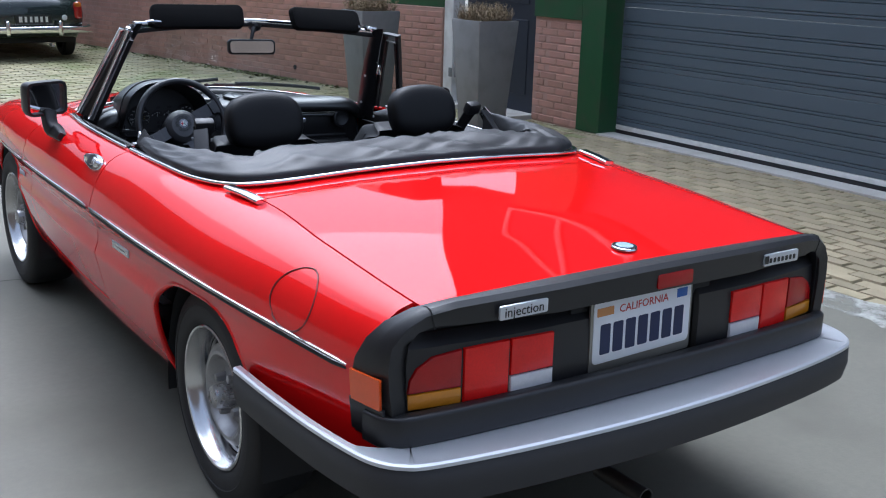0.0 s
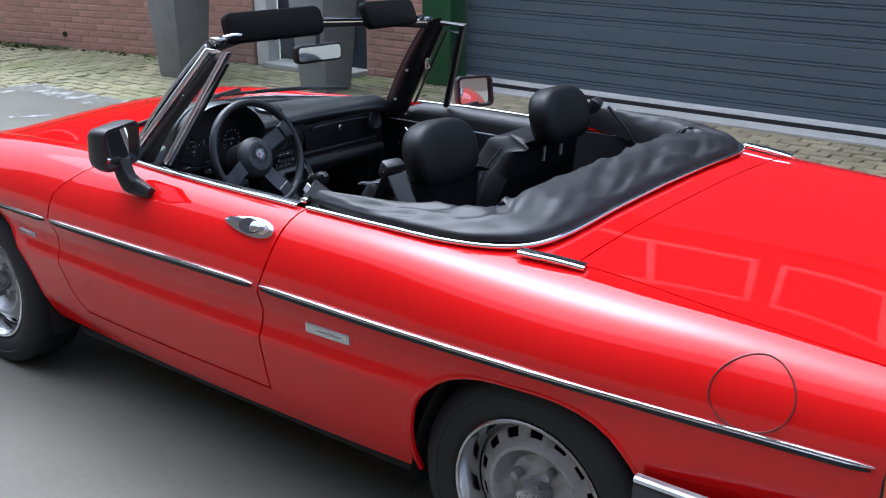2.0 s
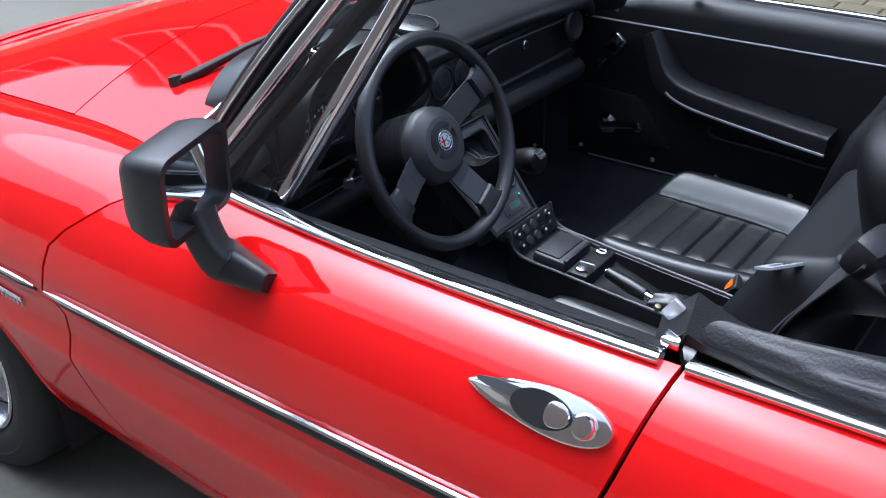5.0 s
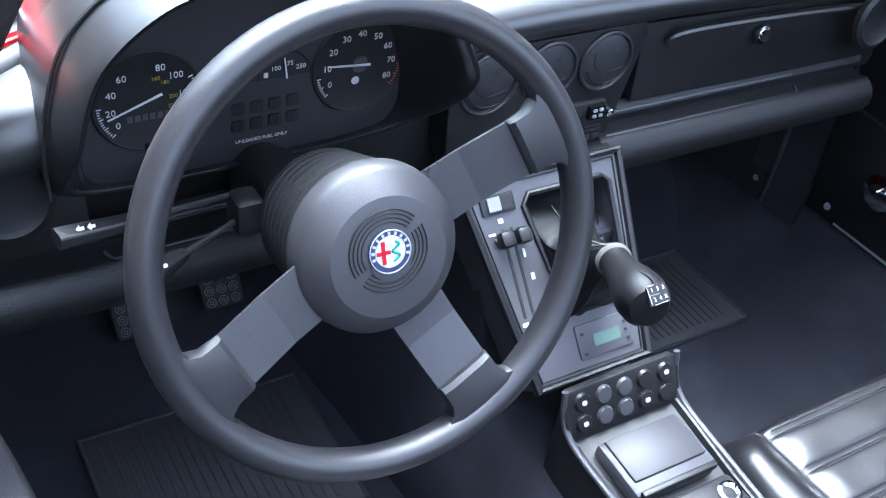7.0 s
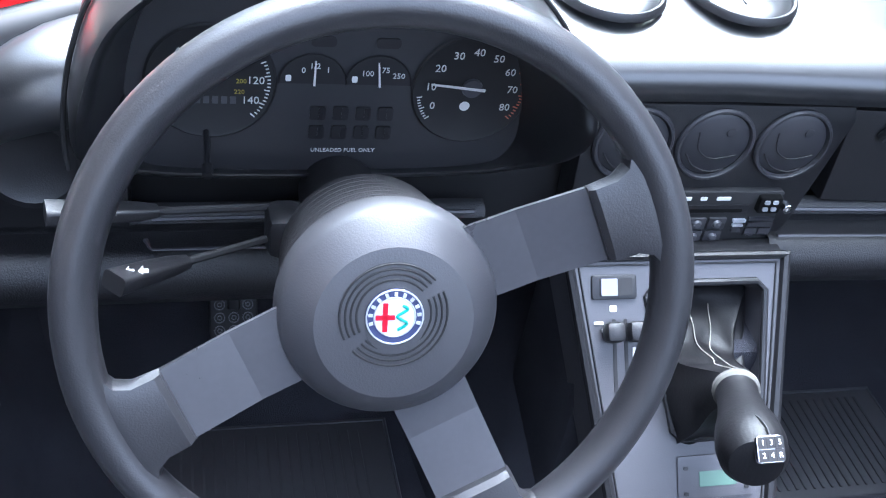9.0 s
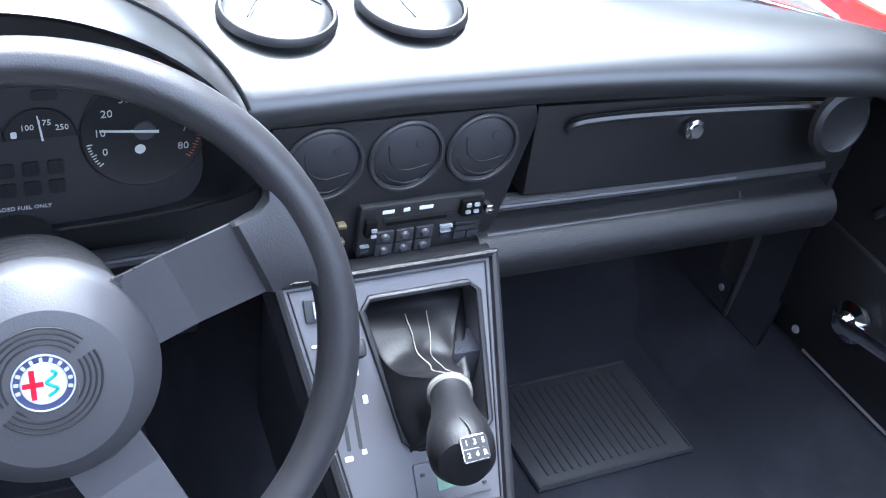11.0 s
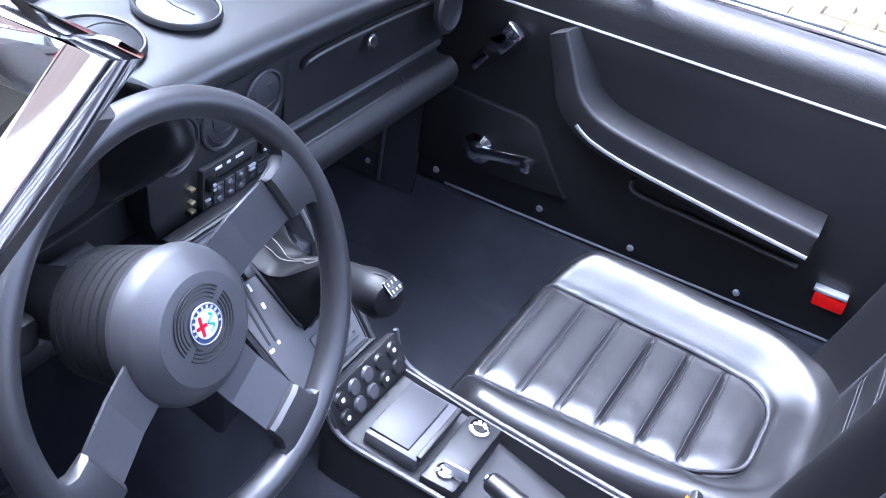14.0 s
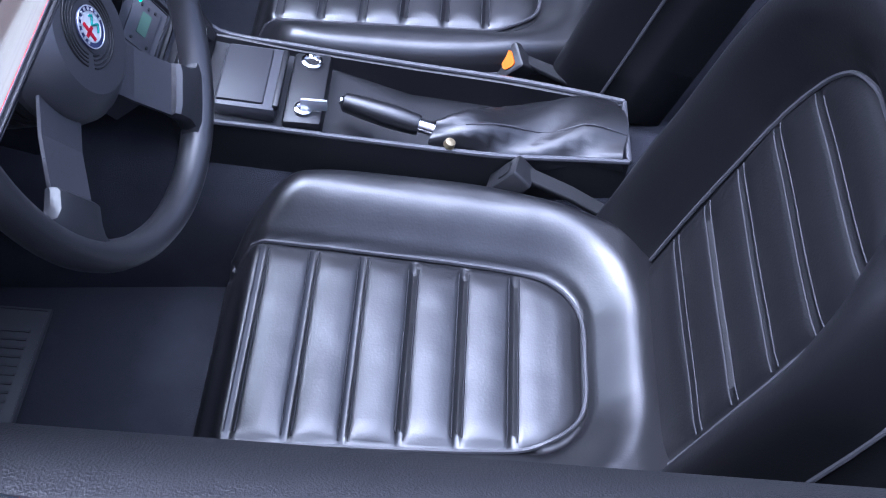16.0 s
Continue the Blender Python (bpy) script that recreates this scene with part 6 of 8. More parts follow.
# ---------- dashboard ----------
FRONT_Y = curve([0, 0.3, 0.45, 0.53, 0.58], [1.522, 1.512, 1.496, 1.497, 1.515])
rows = []
for j in range(61):
    x = -0.568 + 1.136 * j / 60
    a, b = BASE_Y(abs(x)) - 0.008, FRONT_Y(abs(x))
    if -0.47 < x < -0.16:
        b = 1.60
    a = max(a, b + 0.012)
    z = 0.868 - 0.02 * (abs(x) / 0.6) ** 2 - 0.035 * max(0.0, (abs(x) - 0.49) / 0.078) ** 2
    row = [(x, a, z)]
    for t, dz in ((0.25, 0.004), (0.5, 0.003), (0.75, -0.004), (0.9, -0.012)):
        row.append((x, a + (b - a) * t, z + dz))
    row += [(x, b + 0.002, z - 0.022), (x, b - 0.004, z - 0.034), (x, b - 0.002, z - 0.048), (x, b + 0.014, z - 0.056)]
    rows.append(row)
bm = bmesh.new()
grid(bm, rows)
dash = part("dashboard", bm, DASH_VINYL, car, "black padded dashboard", angle=70)
bm = bmesh.new()
box(bm, (0, 1.66, 0.735), (1.16, 0.2, 0.15), 0.01)
part("dash_body", bm, DIAL, dash)


def yz(x, y, z, up=(1, 0, 0)):
    """A frame facing the driver: local x to the right, local y up, local z rearwards."""
    return Matrix(((1, 0, 0, x), (0, 0, -1, y), (0, 1, 0, z), (0, 0, 0, 1)))


# glove box, shelf and rolled lower edge on the far side; the same shelf on the near side
bm = bmesh.new()
plate(bm, [(0.128, 0.805), (0.132, 0.71), (0.50, 0.692), (0.52, 0.70), (0.53, 0.79)], yz(0, 1.536, 0), 0.03, 0.003)
glove = part("glove_box", bm, BLACK_PLASTIC, dash)
bm = bmesh.new()
sweep(bm, spline([(0.162, 1.534, 0.778), (0.18, 1.528, 0.791), (0.3, 1.526, 0.790), (0.455, 1.524, 0.782), (0.47, 1.532, 0.77)], 24), ring(0.0045, 8))
part("glove_lip", bm, DASH_VINYL, glove)
bm = bmesh.new()
lathe(bm, [(0.011, 0.0), (0.011, 0.004), (0.007, 0.005), (0.007, 0.008), (0.0, 0.008)], axis_frame((0.306, 1.532, 0.766), (0, -1, 0.1)), 16)
part("glove_lock", bm, CHROME, glove)
for s, x0, x1 in ((1, 0.078, 0.51), (-1, 0.18, 0.57)):
    bm = bmesh.new()
    rows = []
    for x in fill(x0, x1, 0.06):
        d = -0.012 * (x - 0.11)
        rows.append([(s * x, y, z + d) for y, z in ((1.545, 0.709), (1.533, 0.705), (1.531, 0.699), (1.537, 0.694), (1.537, 0.687), (1.522, 0.684), (1.514, 0.687), (1.508, 0.684), (1.500, 0.677), (1.496, 0.668), (1.4965, 0.656), (1.503, 0.643), (1.525, 0.629), (1.58, 0.62), (1.66, 0.615))])
    grid(bm, rows)
    shelf = part("dash_shelf", bm, VINYL, dash, angle=60)
    for y, z in ((1.5325, 0.7035), (1.515, 0.6865)):
        bm = bmesh.new()
        sweep(bm, [(s * (x0 + 0.01), y, z), (s * (x1 - 0.125), y, z - 0.005), (s * (x1 - 0.12), y + 0.01, z - 0.002)], ring(0.0022, 6))
        part("shelf_edge", bm, GREY_TRIM, shelf)
    # round speaker at the end
    bm = bmesh.new()
    lathe(bm, [(0.0, 0.006), (0.024, 0.006), (0.030, 0.009), (0.036, 0.006), (0.038, 0.0)], axis_frame((0.475 if s > 0 else -0.522, 1.512, 0.768), (0, -1, 0.12)), 28)
    part("dash_speaker", bm, BLACK_PLASTIC, dash)
bm = bmesh.new()
plate(bm, [(-0.57, 0.70), (-0.46, 0.70), (-0.46, 0.81), (-0.57, 0.81)], yz(0, 1.52, 0), 0.03, 0.004)
part("end_panel", bm, BLACK_PLASTIC, dash)

# centre panel with three round vents and the radio
bm = bmesh.new()
plate(bm, [(-0.118, 0.815), (-0.112, 0.70), (-0.10, 0.672), (0.09, 0.672), (0.10, 0.69), (0.124, 0.80), (0.118, 0.815)], yz(0, 1.524, 0), 0.03, 0.005)
centre = part("centre_panel", bm, BLACK_PLASTIC, dash)
for x in (-0.073, -0.001, 0.0705):
    m = yz(x, 1.5235, 0.778)
    bm = bmesh.new()
    lathe(bm, [(0.0345, 0.0), (0.0345, 0.0025), (0.033, 0.0042), (0.0312, 0.0042), (0.0302, 0.0022), (0.0298, 0.0005)], m, 40)
    vent = part("air_vent", bm, VENT, centre)
    bm = bmesh.new()
    lathe(bm, [(0.0, 0.0026), (0.027, 0.0024), (0.0296, 0.0008)], m @ Matrix.Rotation(radians(3), 4, "X"), 36)
    part("vent_flap", bm, VENT, vent)
    for pts in (((-0.018, 0.013), (-0.014, -0.004), (0.0, -0.0125), (0.021, -0.009)), ((-0.024, -0.008), (-0.014, -0.02), (0.002, -0.0255), (0.014, -0.0225))):
        bm = bmesh.new()
        sweep(bm, [m @ Vector((q.x, q.y, 0.0031)) for q in spline([(u, v, 0) for u, v in pts], 16)], ring(0.0007, 6), up=(0, -1, 0))
        part("vent_line", bm, DIAL, vent)
    bm = bmesh.new()
    lathe(bm, [(0.0, 0.0042), (0.004, 0.0038), (0.0048, 0.0024)], m @ Matrix.Translation((0.01, 0.013, 0)), 16)
    part("vent_dimple", bm, VENT, vent)
m = yz(0.02, 1.5165, 0.708)
bm = bmesh.new()
plate(bm, rbox(0.118, 0.052, 0.003), m, 0.012, 0.001)
radio = part("car_radio", bm, DIAL, centre, "black cassette radio with small buttons")
bm = bmesh.new()
plate(bm, rbox(0.066, 0.0085, 0.001), m @ Matrix.Translation((-0.004, 0.0085, 0.001)), 0.002)
part("cassette_slot", bm, BLACK_PLASTIC, radio)
bm = bmesh.new()
plate(bm, rbox(0.058, 0.0035, 0.001), m @ Matrix.Translation((-0.006, 0.0072, 0.0014)), 0.0006)
part("slot_mouth", bm, DARK_BACK, radio)
for i in range(3):
    for j in range(2):
        c = m @ Matrix.Translation((-0.0345 + 0.0188 * i, -0.0065 - 0.0138 * j, 0))
        bm = bmesh.new()
        plate(bm, rbox(0.0166, 0.0122, 0.001), c @ Matrix.Translation((0, 0, 0.0022)), 0.0024, 0.0006)
        key = part("radio_button", bm, VENT, radio)
        bm = bmesh.new()
        lathe(bm, [(0.0, 0.0052), (0.003, 0.0045), (0.0044, 0.0022)], c, 14)
        part("button_dome", bm, GREY_TRIM, key)
for x, y, w, h, mt in ((0.024, -0.0035, 0.012, 0.003, SILVER), (0.024, -0.0085, 0.010, 0.0022, SILVER), (0.024, -0.014, 0.0085, 0.003, VENT), (0.045, -0.002, 0.024, 0.003, VENT), (0.045, -0.0075, 0.024, 0.0045, VENT), (0.0385, -0.0155, 0.0115, 0.008, VENT), (0.0515, -0.0155, 0.0115, 0.008, VENT),
                       (-0.0525, -0.0135, 0.008, 0.0022, SILVER), (-0.0525, -0.019, 0.008, 0.003, VENT), (0.0385, -0.0185, 0.007, 0.0013, SILVER), (0.0515, -0.0185, 0.007, 0.0013, SILVER)):
    bm = bmesh.new()
    plate(bm, rbox(w, h, 0.0006), m @ Matrix.Translation((x, y, 0.0026)), 0.0026)
    part("radio_key", bm, mt, radio)
for x, y, w, h in ((-0.0495, 0.0065, 0.0105, 0.017), (0.045, 0.0155, 0.021, 0.0165)):
    bm = bmesh.new()
    plate(bm, rbox(w, h, 0.002), m @ Matrix.Translation((x, y, 0.006)), 0.006, 0.001)
    part("radio_knob", bm, DARK_BACK, radio)
for x, y in ((-0.0475, 0.006), (-0.0475, 0.0005), (0.0405, 0.0195), (0.0485, 0.0195), (0.0405, 0.0125), (0.0485, 0.0125)):
    bm = bmesh.new()
    plate(bm, rbox(0.0048, 0.0034, 0.0008), m @ Matrix.Translation((x, y, 0.0075)), 0.0018)
    part("knob_key", bm, SILVER, radio)
bm = bmesh.new()
lathe(bm, [(0.0046, 0.0), (0.0046, 0.008), (0.003, 0.009), (0.0, 0.009)], m @ Matrix.Translation((0.0615, 0.013, 0)), 16)
part("tuning_knob", bm, CHROME, radio)
bm = bmesh.new()
for x, w in ((-0.0335, 0.011), (-0.0165, 0.006), (0.002, 0.013)):
    plate(bm, rbox(w, 0.0035, 0.0005), m @ Matrix.Translation((x, 0.0195, 0.0008)), 0.0006)
part("maker_bars", bm, WHITE_INK, radio)
for z in (0.717, 0.700, 0.689):
    bm = bmesh.new()
    box(bm, (-0.054, 1.520, z), (0.008, 0.008, 0.004), 0.001)
    part("brass_key", bm, BRASS, centre, "small brass toggle")
bm = bmesh.new()
sweep(bm, [(-0.105, 1.507, 0.6785), (0.085, 1.507, 0.6805)], rbox(0.02, 0.007, 0.003))
part("radio_ledge", bm, BLACK_PLASTIC, centre)

# two round vents on top of the pad
for x, y, a in ((-0.092, 1.604, 0), (0.026, 1.606, 40)):
    m = axis_frame((x, y, 0.872), (0, -0.12, 1), (1, 0, 0)) @ Matrix.Rotation(radians(a), 4, "Z")
    bm = bmesh.new()
    lathe(bm, [(0.049, 0.0), (0.048, 0.005), (0.0465, 0.0065), (0.0445, 0.006), (0.0435, 0.002)], m, 40)
    vent = part("top_vent", bm, BLACK_PLASTIC, dash)
    bm = bmesh.new()
    lathe(bm, [(0.0, 0.0085), (0.036, 0.0075), (0.043, 0.0035)], m, 36)
    part("vent_disc", bm, DASH_VINYL, vent)
    bm = bmesh.new()
    sweep(bm, spline([m @ Vector((-0.03, -0.018, 0.0105)), m @ Vector((-0.012, 0.008, 0.0115)), m @ Vector((0.016, 0.01, 0.0115)), m @ Vector((0.034, -0.006, 0.0105))], 14), ring(0.0009, 6))
    part("vent_line", bm, DIAL, vent)

# instrument binnacle
LIP = [(-0.478, 0.768), (-0.485, 0.82), (-0.476, 0.878), (-0.455, 0.922), (-0.405, 0.957), (-0.335, 0.968), (-0.265, 0.958), (-0.205, 0.925), (-0.165, 0.875), (-0.148, 0.81), (-0.155, 0.772), (-0.19, 0.757), (-0.31, 0.752), (-0.44, 0.754)]
lip = [(p.x, p.y) for p in spline([(x, z, 0) for x, z in LIP], 84, closed=True)]
cx, cz = -0.308, 0.835
secs = []
for y, k, dz in ((1.66, 1.03, -0.045), (1.58, 1.06, -0.02), (1.50, 1.06, -0.004), (1.43, 1.03, 0.0), (1.422, 1.01, 0.0), (1.424, 0.985, 0.0), (1.45, 0.955, -0.004), (1.50, 0.90, -0.012), (1.534, 0.86, -0.018)):
    secs.append([(cx + (x - cx) * k, y + max(0.0, 1.528 - y) * 0.88 * min(1.0, max(0.0, (0.86 - z) / 0.1)) ** 1.3, cz + (z - cz) * k + dz) for x, z in lip])
bm = bmesh.new()
grid(bm, secs, close_u=True)
binnacle = part("instrument_binnacle", bm, DASH_VINYL, dash, angle=70)
bm = bmesh.new()
sweep(bm, [(cx + (x - cx) * 1.062, 1.475, cz + (z - cz) * 1.062 - 0.003) for x, z in lip[3:50]], ring(0.0018, 6), up=(0, 1, 0))
part("pad_seam", bm, DIAL, binnacle)
bm = bmesh.new()
plate(bm, [(cx + (x - cx) * 0.88, cz + (z - cz) * 0.88 - 0.017) for x, z in lip], yz(0, 1.531, 0), 0.008)
face = part("gauge_face", bm, material("dark grey gauge panel", (0.03, 0.03, 0.033), 0.5), binnacle)
GY = 1.530


def dial(x, z, r, a0=0, a1=360):
    bm = bmesh.new()
    lathe(bm, [(0.0, 0.0008), (r, 0.0008), (r + 0.0015, 0.0018), (r + 0.003, 0.0005)], yz(x, GY, z), 48, a0, a1)
    return part("dial", bm, DIAL, face)


def needle(x, z, a, r0, r1, parent, w=0.0011):
    bm = bmesh.new()
    m = yz(x, GY - 0.0035, z) @ Matrix.Rotation(radians(a), 4, "Z")
    plate(bm, [(r0, -w), (r1, -w * 0.6), (r1, w * 0.6), (r0, w)], m, 0.0008)
    part("needle", bm, WHITE_INK, parent)


def ticks(x, z, r, a0, a1, n, parent, long=0.004, name="scale_tick", mat=WHITE_INK):
    for i in range(n):
        bm = bmesh.new()
        m = yz(x, GY - 0.0012, z) @ Matrix.Rotation(radians(a0 + (a1 - a0) * i / (n - 1)), 4, "Z")
        plate(bm, [(r - (long if i % 4 == 0 else long * 0.6), -0.00045), (r, -0.00045), (r, 0.00045), (r - (long if i % 4 == 0 else long * 0.6), 0.00045)], m, 0.0003)
        part(name, bm, mat, parent)


def number(text, x, z, r, a, parent, size=0.0085, mat=WHITE_INK):
    letters(text, yz(x + r * math.cos(radians(a)), GY - 0.0014, z + r * math.sin(radians(a))), size, mat, parent, "number", depth=0.0002)


tach = dial(-0.2125, 0.820, 0.043)
ticks(-0.2125, 0.820, 0.0415, 218, 190, 9, tach)
ticks(-0.2125, 0.820, 0.0415, 24, -36, 17, tach, name="red_tick", mat=material("orange print", (0.5, 0.14, 0.08), 0.5))
for txt, a in (("0", 206), ("10", 176), ("20", 146), ("30", 116), ("40", 88), ("50", 58), ("60", 30), ("70", 2), ("80", -27)):
    number(txt, -0.2125, 0.820, 0.0315, a, tach)
needle(-0.2125, 0.822, 174, -0.010, 0.032, tach)
bm = bmesh.new()
lathe(bm, [(0.0, 0.003), (0.0075, 0.003), (0.008, 0.001)], yz(-0.2125, GY, 0.822), 20)
part("needle_boss", bm, GREY_TRIM, tach)
bm = bmesh.new()
lathe(bm, [(0.0, 0.0016), (0.004, 0.0016)], yz(-0.216, GY, 0.8065), 16)
part("dial_emblem", bm, WHITE_INK, tach)
speed = dial(-0.402, 0.822, 0.043)
ticks(-0.402, 0.822, 0.0415, 222, 180, 13, speed)
ticks(-0.402, 0.822, 0.0415, 25, -42, 17, speed)
for txt, a in (("0", 215), ("20", 190), ("40", 160), ("60", 130), ("80", 68), ("100", 40), ("120", 4), ("140", -27)):
    number(txt, -0.402, 0.822, 0.031, a, speed)
YELLOW = material("yellow print", (0.35, 0.28, 0.04), 0.5)
for txt, a in (("160", 70), ("180", 46), ("200", 4), ("220", -20)):
    number(txt, -0.402, 0.822, 0.021, a, speed, 0.005, YELLOW)
needle(-0.402, 0.824, 200, -0.012, 0.036, speed)
bm = bmesh.new()
for i in range(6):
    plate(bm, rbox(0.0042, 0.006, 0.0005), yz(-0.4175 + 0.0062 * i, GY - 0.0014, 0.808), 0.0004)
part("odometer", bm, GREY_TRIM, speed)
bm = bmesh.new()
lathe(bm, [(0.0022, 0.0), (0.002, 0.03), (0.004, 0.031), (0.004, 0.04), (0.0, 0.041)], axis_frame((-0.405, GY, 0.781), (0, -1, -0.35)), 12)
part("trip_knob", bm, BLACK_PLASTIC, speed)
for x, txts, a in ((-0.331, (("0", -0.007, 0.011), ("1/2", 0.001, 0.0145), ("1", 0.0105, 0.0115)), 90), (-0.2835, (("100", -0.0085, 0.0095), ("175", 0.003, 0.0125), ("250", 0.0145, 0.008)), 97)):
    bm = bmesh.new()
    lathe(bm, [(0.0, 0.0008), (0.0235, 0.0008), (0.0245, 0.0016)], yz(x, GY, 0.8225), 28, 0, 180)
    small = part("small_dial", bm, DIAL, face)
    for txt, dx, dz in txts:
        letters(txt, yz(x + dx, GY - 0.0014, 0.8225 + dz), 0.0062, WHITE_INK, small, "number", depth=0.0002)
    needle(x + 0.001, 0.822, a, 0.0, 0.02, small, 0.0008)
    bm = bmesh.new()
    plate(bm, rbox(0.004, 0.005, 0.001), yz(x - 0.0175, GY - 0.0014, 0.827), 0.0004)
    part("gauge_symbol", bm, WHITE_INK, small)
for i in range(4):
    for j in range(2):
        bm = bmesh.new()
        plate(bm, rbox(0.0115, 0.0115, 0.002), yz(-0.3255 + 0.0168 * i, GY - 0.0003, 0.7975 - 0.0165 * j), 0.001, 0.0)
        part("warning_window", bm, DIAL, face)
        bm = bmesh.new()
        plate(bm, rbox(0.005, 0.010, 0.001), yz(-0.3222 + 0.0168 * i, GY - 0.0006, 0.7975 - 0.0165 * j), 0.0006)
        part("window_ridge", bm, BLACK_PLASTIC, face)
letters("UNLEADED FUEL ONLY", yz(-0.3045, GY - 0.0008, 0.7655), 0.0046, WHITE_INK, face, depth=0.0002)
for x in (-0.325, -0.279):
    bm = bmesh.new()
    plate(bm, rbox(0.018, 0.008, 0.003), yz(x, GY - 0.0003, 0.856), 0.001)
    part("button_recess", bm, DIAL, face)

# ---------- steering ----------
WN = Vector((-0.0296, -0.9345, 0.3547)).normalized()
WM = axis_frame((-0.3155, 1.287, 0.826), WN, (1, 0, 0))
R = 0.1635


def on_wheel(r, a, h=0.0):
    return WM @ Vector((r * math.cos(radians(a)), r * math.sin(radians(a)), h))


bm = bmesh.new()
rows = []
for i in range(96):
    a = 360 * i / 96
    row = []
    for j in range(14):
        b = 2 * math.pi * j / 14
        groove = 0.0008 if j == 4 else 0
        row.append(on_wheel(R + (0.0122 - groove) * math.cos(b), a, 0.0142 * math.sin(b)))
    rows.append(row)
grid(bm, rows, close_u=True, close_v=True)
wheel = part("steering_wheel", bm, WHEEL_VINYL, car, "black three-spoke steering wheel with a worn rim")
for a in (23.0, 205.0, 296.0):
    # flat dished spoke
    bm = bmesh.new()
    rows = []
    for r, w, h in ((0.045, 0.023, -0.018), (0.085, 0.0225, -0.014), (0.09, 0.0225, -0.0128), (0.128, 0.0225, -0.004)):
        c = on_wheel(r, a, h)
        t = (on_wheel(r, a + 90, h) - on_wheel(0, 0, h)).normalized()
        rows.append([c + t * w * k for k in (-1, -0.96, 0.96, 1)])
    grid(bm, rows)
    sp = part("spoke", bm, SATIN, wheel, angle=5)
    so = sp.modifiers.new("sheet", "SOLIDIFY")
    so.thickness = 0.003
    # padded flare where the spoke meets the rim
    bm = bmesh.new()
    rows = []
    for r, w, h, th in ((0.124, 0.0235, -0.003, 0.006), (0.127, 0.0240, -0.001, 0.008), (0.140, 0.0245, 0.0, 0.009), (0.150, 0.029, 0.0, 0.0095), (0.156, 0.039, 0.0, 0.0095), (0.162, 0.056, 0.0, 0.008)):
        c = on_wheel(0, 0, h)
        row = []
        for k, q in ((-1, 0), (-0.92, 0.8), (-0.6, 1), (0, 1), (0.6, 1), (0.92, 0.8), (1, 0), (0.9, -0.8), (0, -1), (-0.9, -0.8)):
            if r > 0.149:
                ang = w * k / r
                row.append(on_wheel(r, a + math.degrees(ang), h + th * q))
            else:
                t = (on_wheel(1, a + 90) - on_wheel(0, 0)).normalized()
                row.append(on_wheel(r, a, h + th * q) + t * w * k)
        rows.append(row)
    vs = grid(bm, rows, close_u=True)
    bm.faces.new(vs[0])
    part("spoke_pad", bm, WHEEL_VINYL, wheel)
HM = WM @ Matrix.Translation((0.002, -0.006, 0))
bm = bmesh.new()
lathe(bm, [(0.0, 0.008), (0.016, 0.008), (0.0162, 0.0072), (0.030, 0.0068), (0.044, 0.005), (0.0475, 0.0025), (0.059, -0.008), (0.062, -0.013), (0.0635, -0.026), (0.0605, -0.034)], HM, 56)
hub = part("horn_pad", bm, HUB_VINYL, wheel, angle=25)
EM = HM @ Matrix.Translation((-0.001, 0.006, 0))
for r in (0.0205, 0.0235, 0.0265, 0.0295):
    bm = bmesh.new()
    for a0 in (35, 215):
        pts = [EM @ Vector((r * math.cos(radians(a0 + t)), r * math.sin(radians(a0 + t)), 0.0072)) for t in [8 + 164 * k / 30 for k in range(31)]]
        sweep(bm, pts, ring(0.0007, 6), up=WN)
    part("pad_ring", bm, DIAL, hub)
bm = bmesh.new()
lathe(bm, [(0.0, 0.0095), (0.0112, 0.0095)], EM, 32)
em = part("wheel_emblem", bm, material("white enamel", (0.7, 0.72, 0.72), 0.2, vary=0.1, coat=0.5), hub, "round blue, white, red and green enamel emblem")
bm = bmesh.new()
lathe(bm, [(0.0112, 0.0095), (0.0152, 0.0095), (0.016, 0.008)], EM, 32)
part("emblem_ring", bm, material("blue enamel", (0.05, 0.06, 0.13), 0.2, coat=0.5), em)
bm = bmesh.new()
for r in (0.0112, 0.0155):
    sweep(bm, [EM @ Vector((r * math.cos(t), r * math.sin(t), 0.0095)) for t in [2 * math.pi * k / 32 for k in range(32)]], ring(0.0005, 6), up=WN, closed=True)
part("emblem_wire", bm, SILVER, em)
bm = bmesh.new()
for w, h in ((0.0028, 0.0165), (0.0105, 0.0028)):
    plate(bm, rbox(w, h, 0.0004), EM @ Matrix.Translation((-0.0053, 0, 0.0103)), 0.0006)
part("emblem_cross", bm, material("red enamel", (0.5, 0.01, 0.03), 0.2, coat=0.5), em)
bm = bmesh.new()
sweep(bm, spline([EM @ Vector((0.004 + 0.0028 * math.sin(k * 1.5), 0.0068 - 0.002 * k, 0.0102)) for k in range(8)], 24), ring(0.0009, 6), up=WN)
part("emblem_squiggle", bm, material("green enamel", (0.03, 0.3, 0.25), 0.2, coat=0.5), em)
bm = bmesh.new()
for k in range(11):
    t = radians(195 - 210 * k / 10)
    plate(bm, rbox(0.0018, 0.0024, 0.0003), EM @ Matrix.Translation((0.0133 * math.cos(t), 0.0133 * math.sin(t), 0.0102)) @ Matrix.Rotation(t - math.pi / 2, 4, "Z"), 0.0006)
part("emblem_bars", bm, SILVER, em)
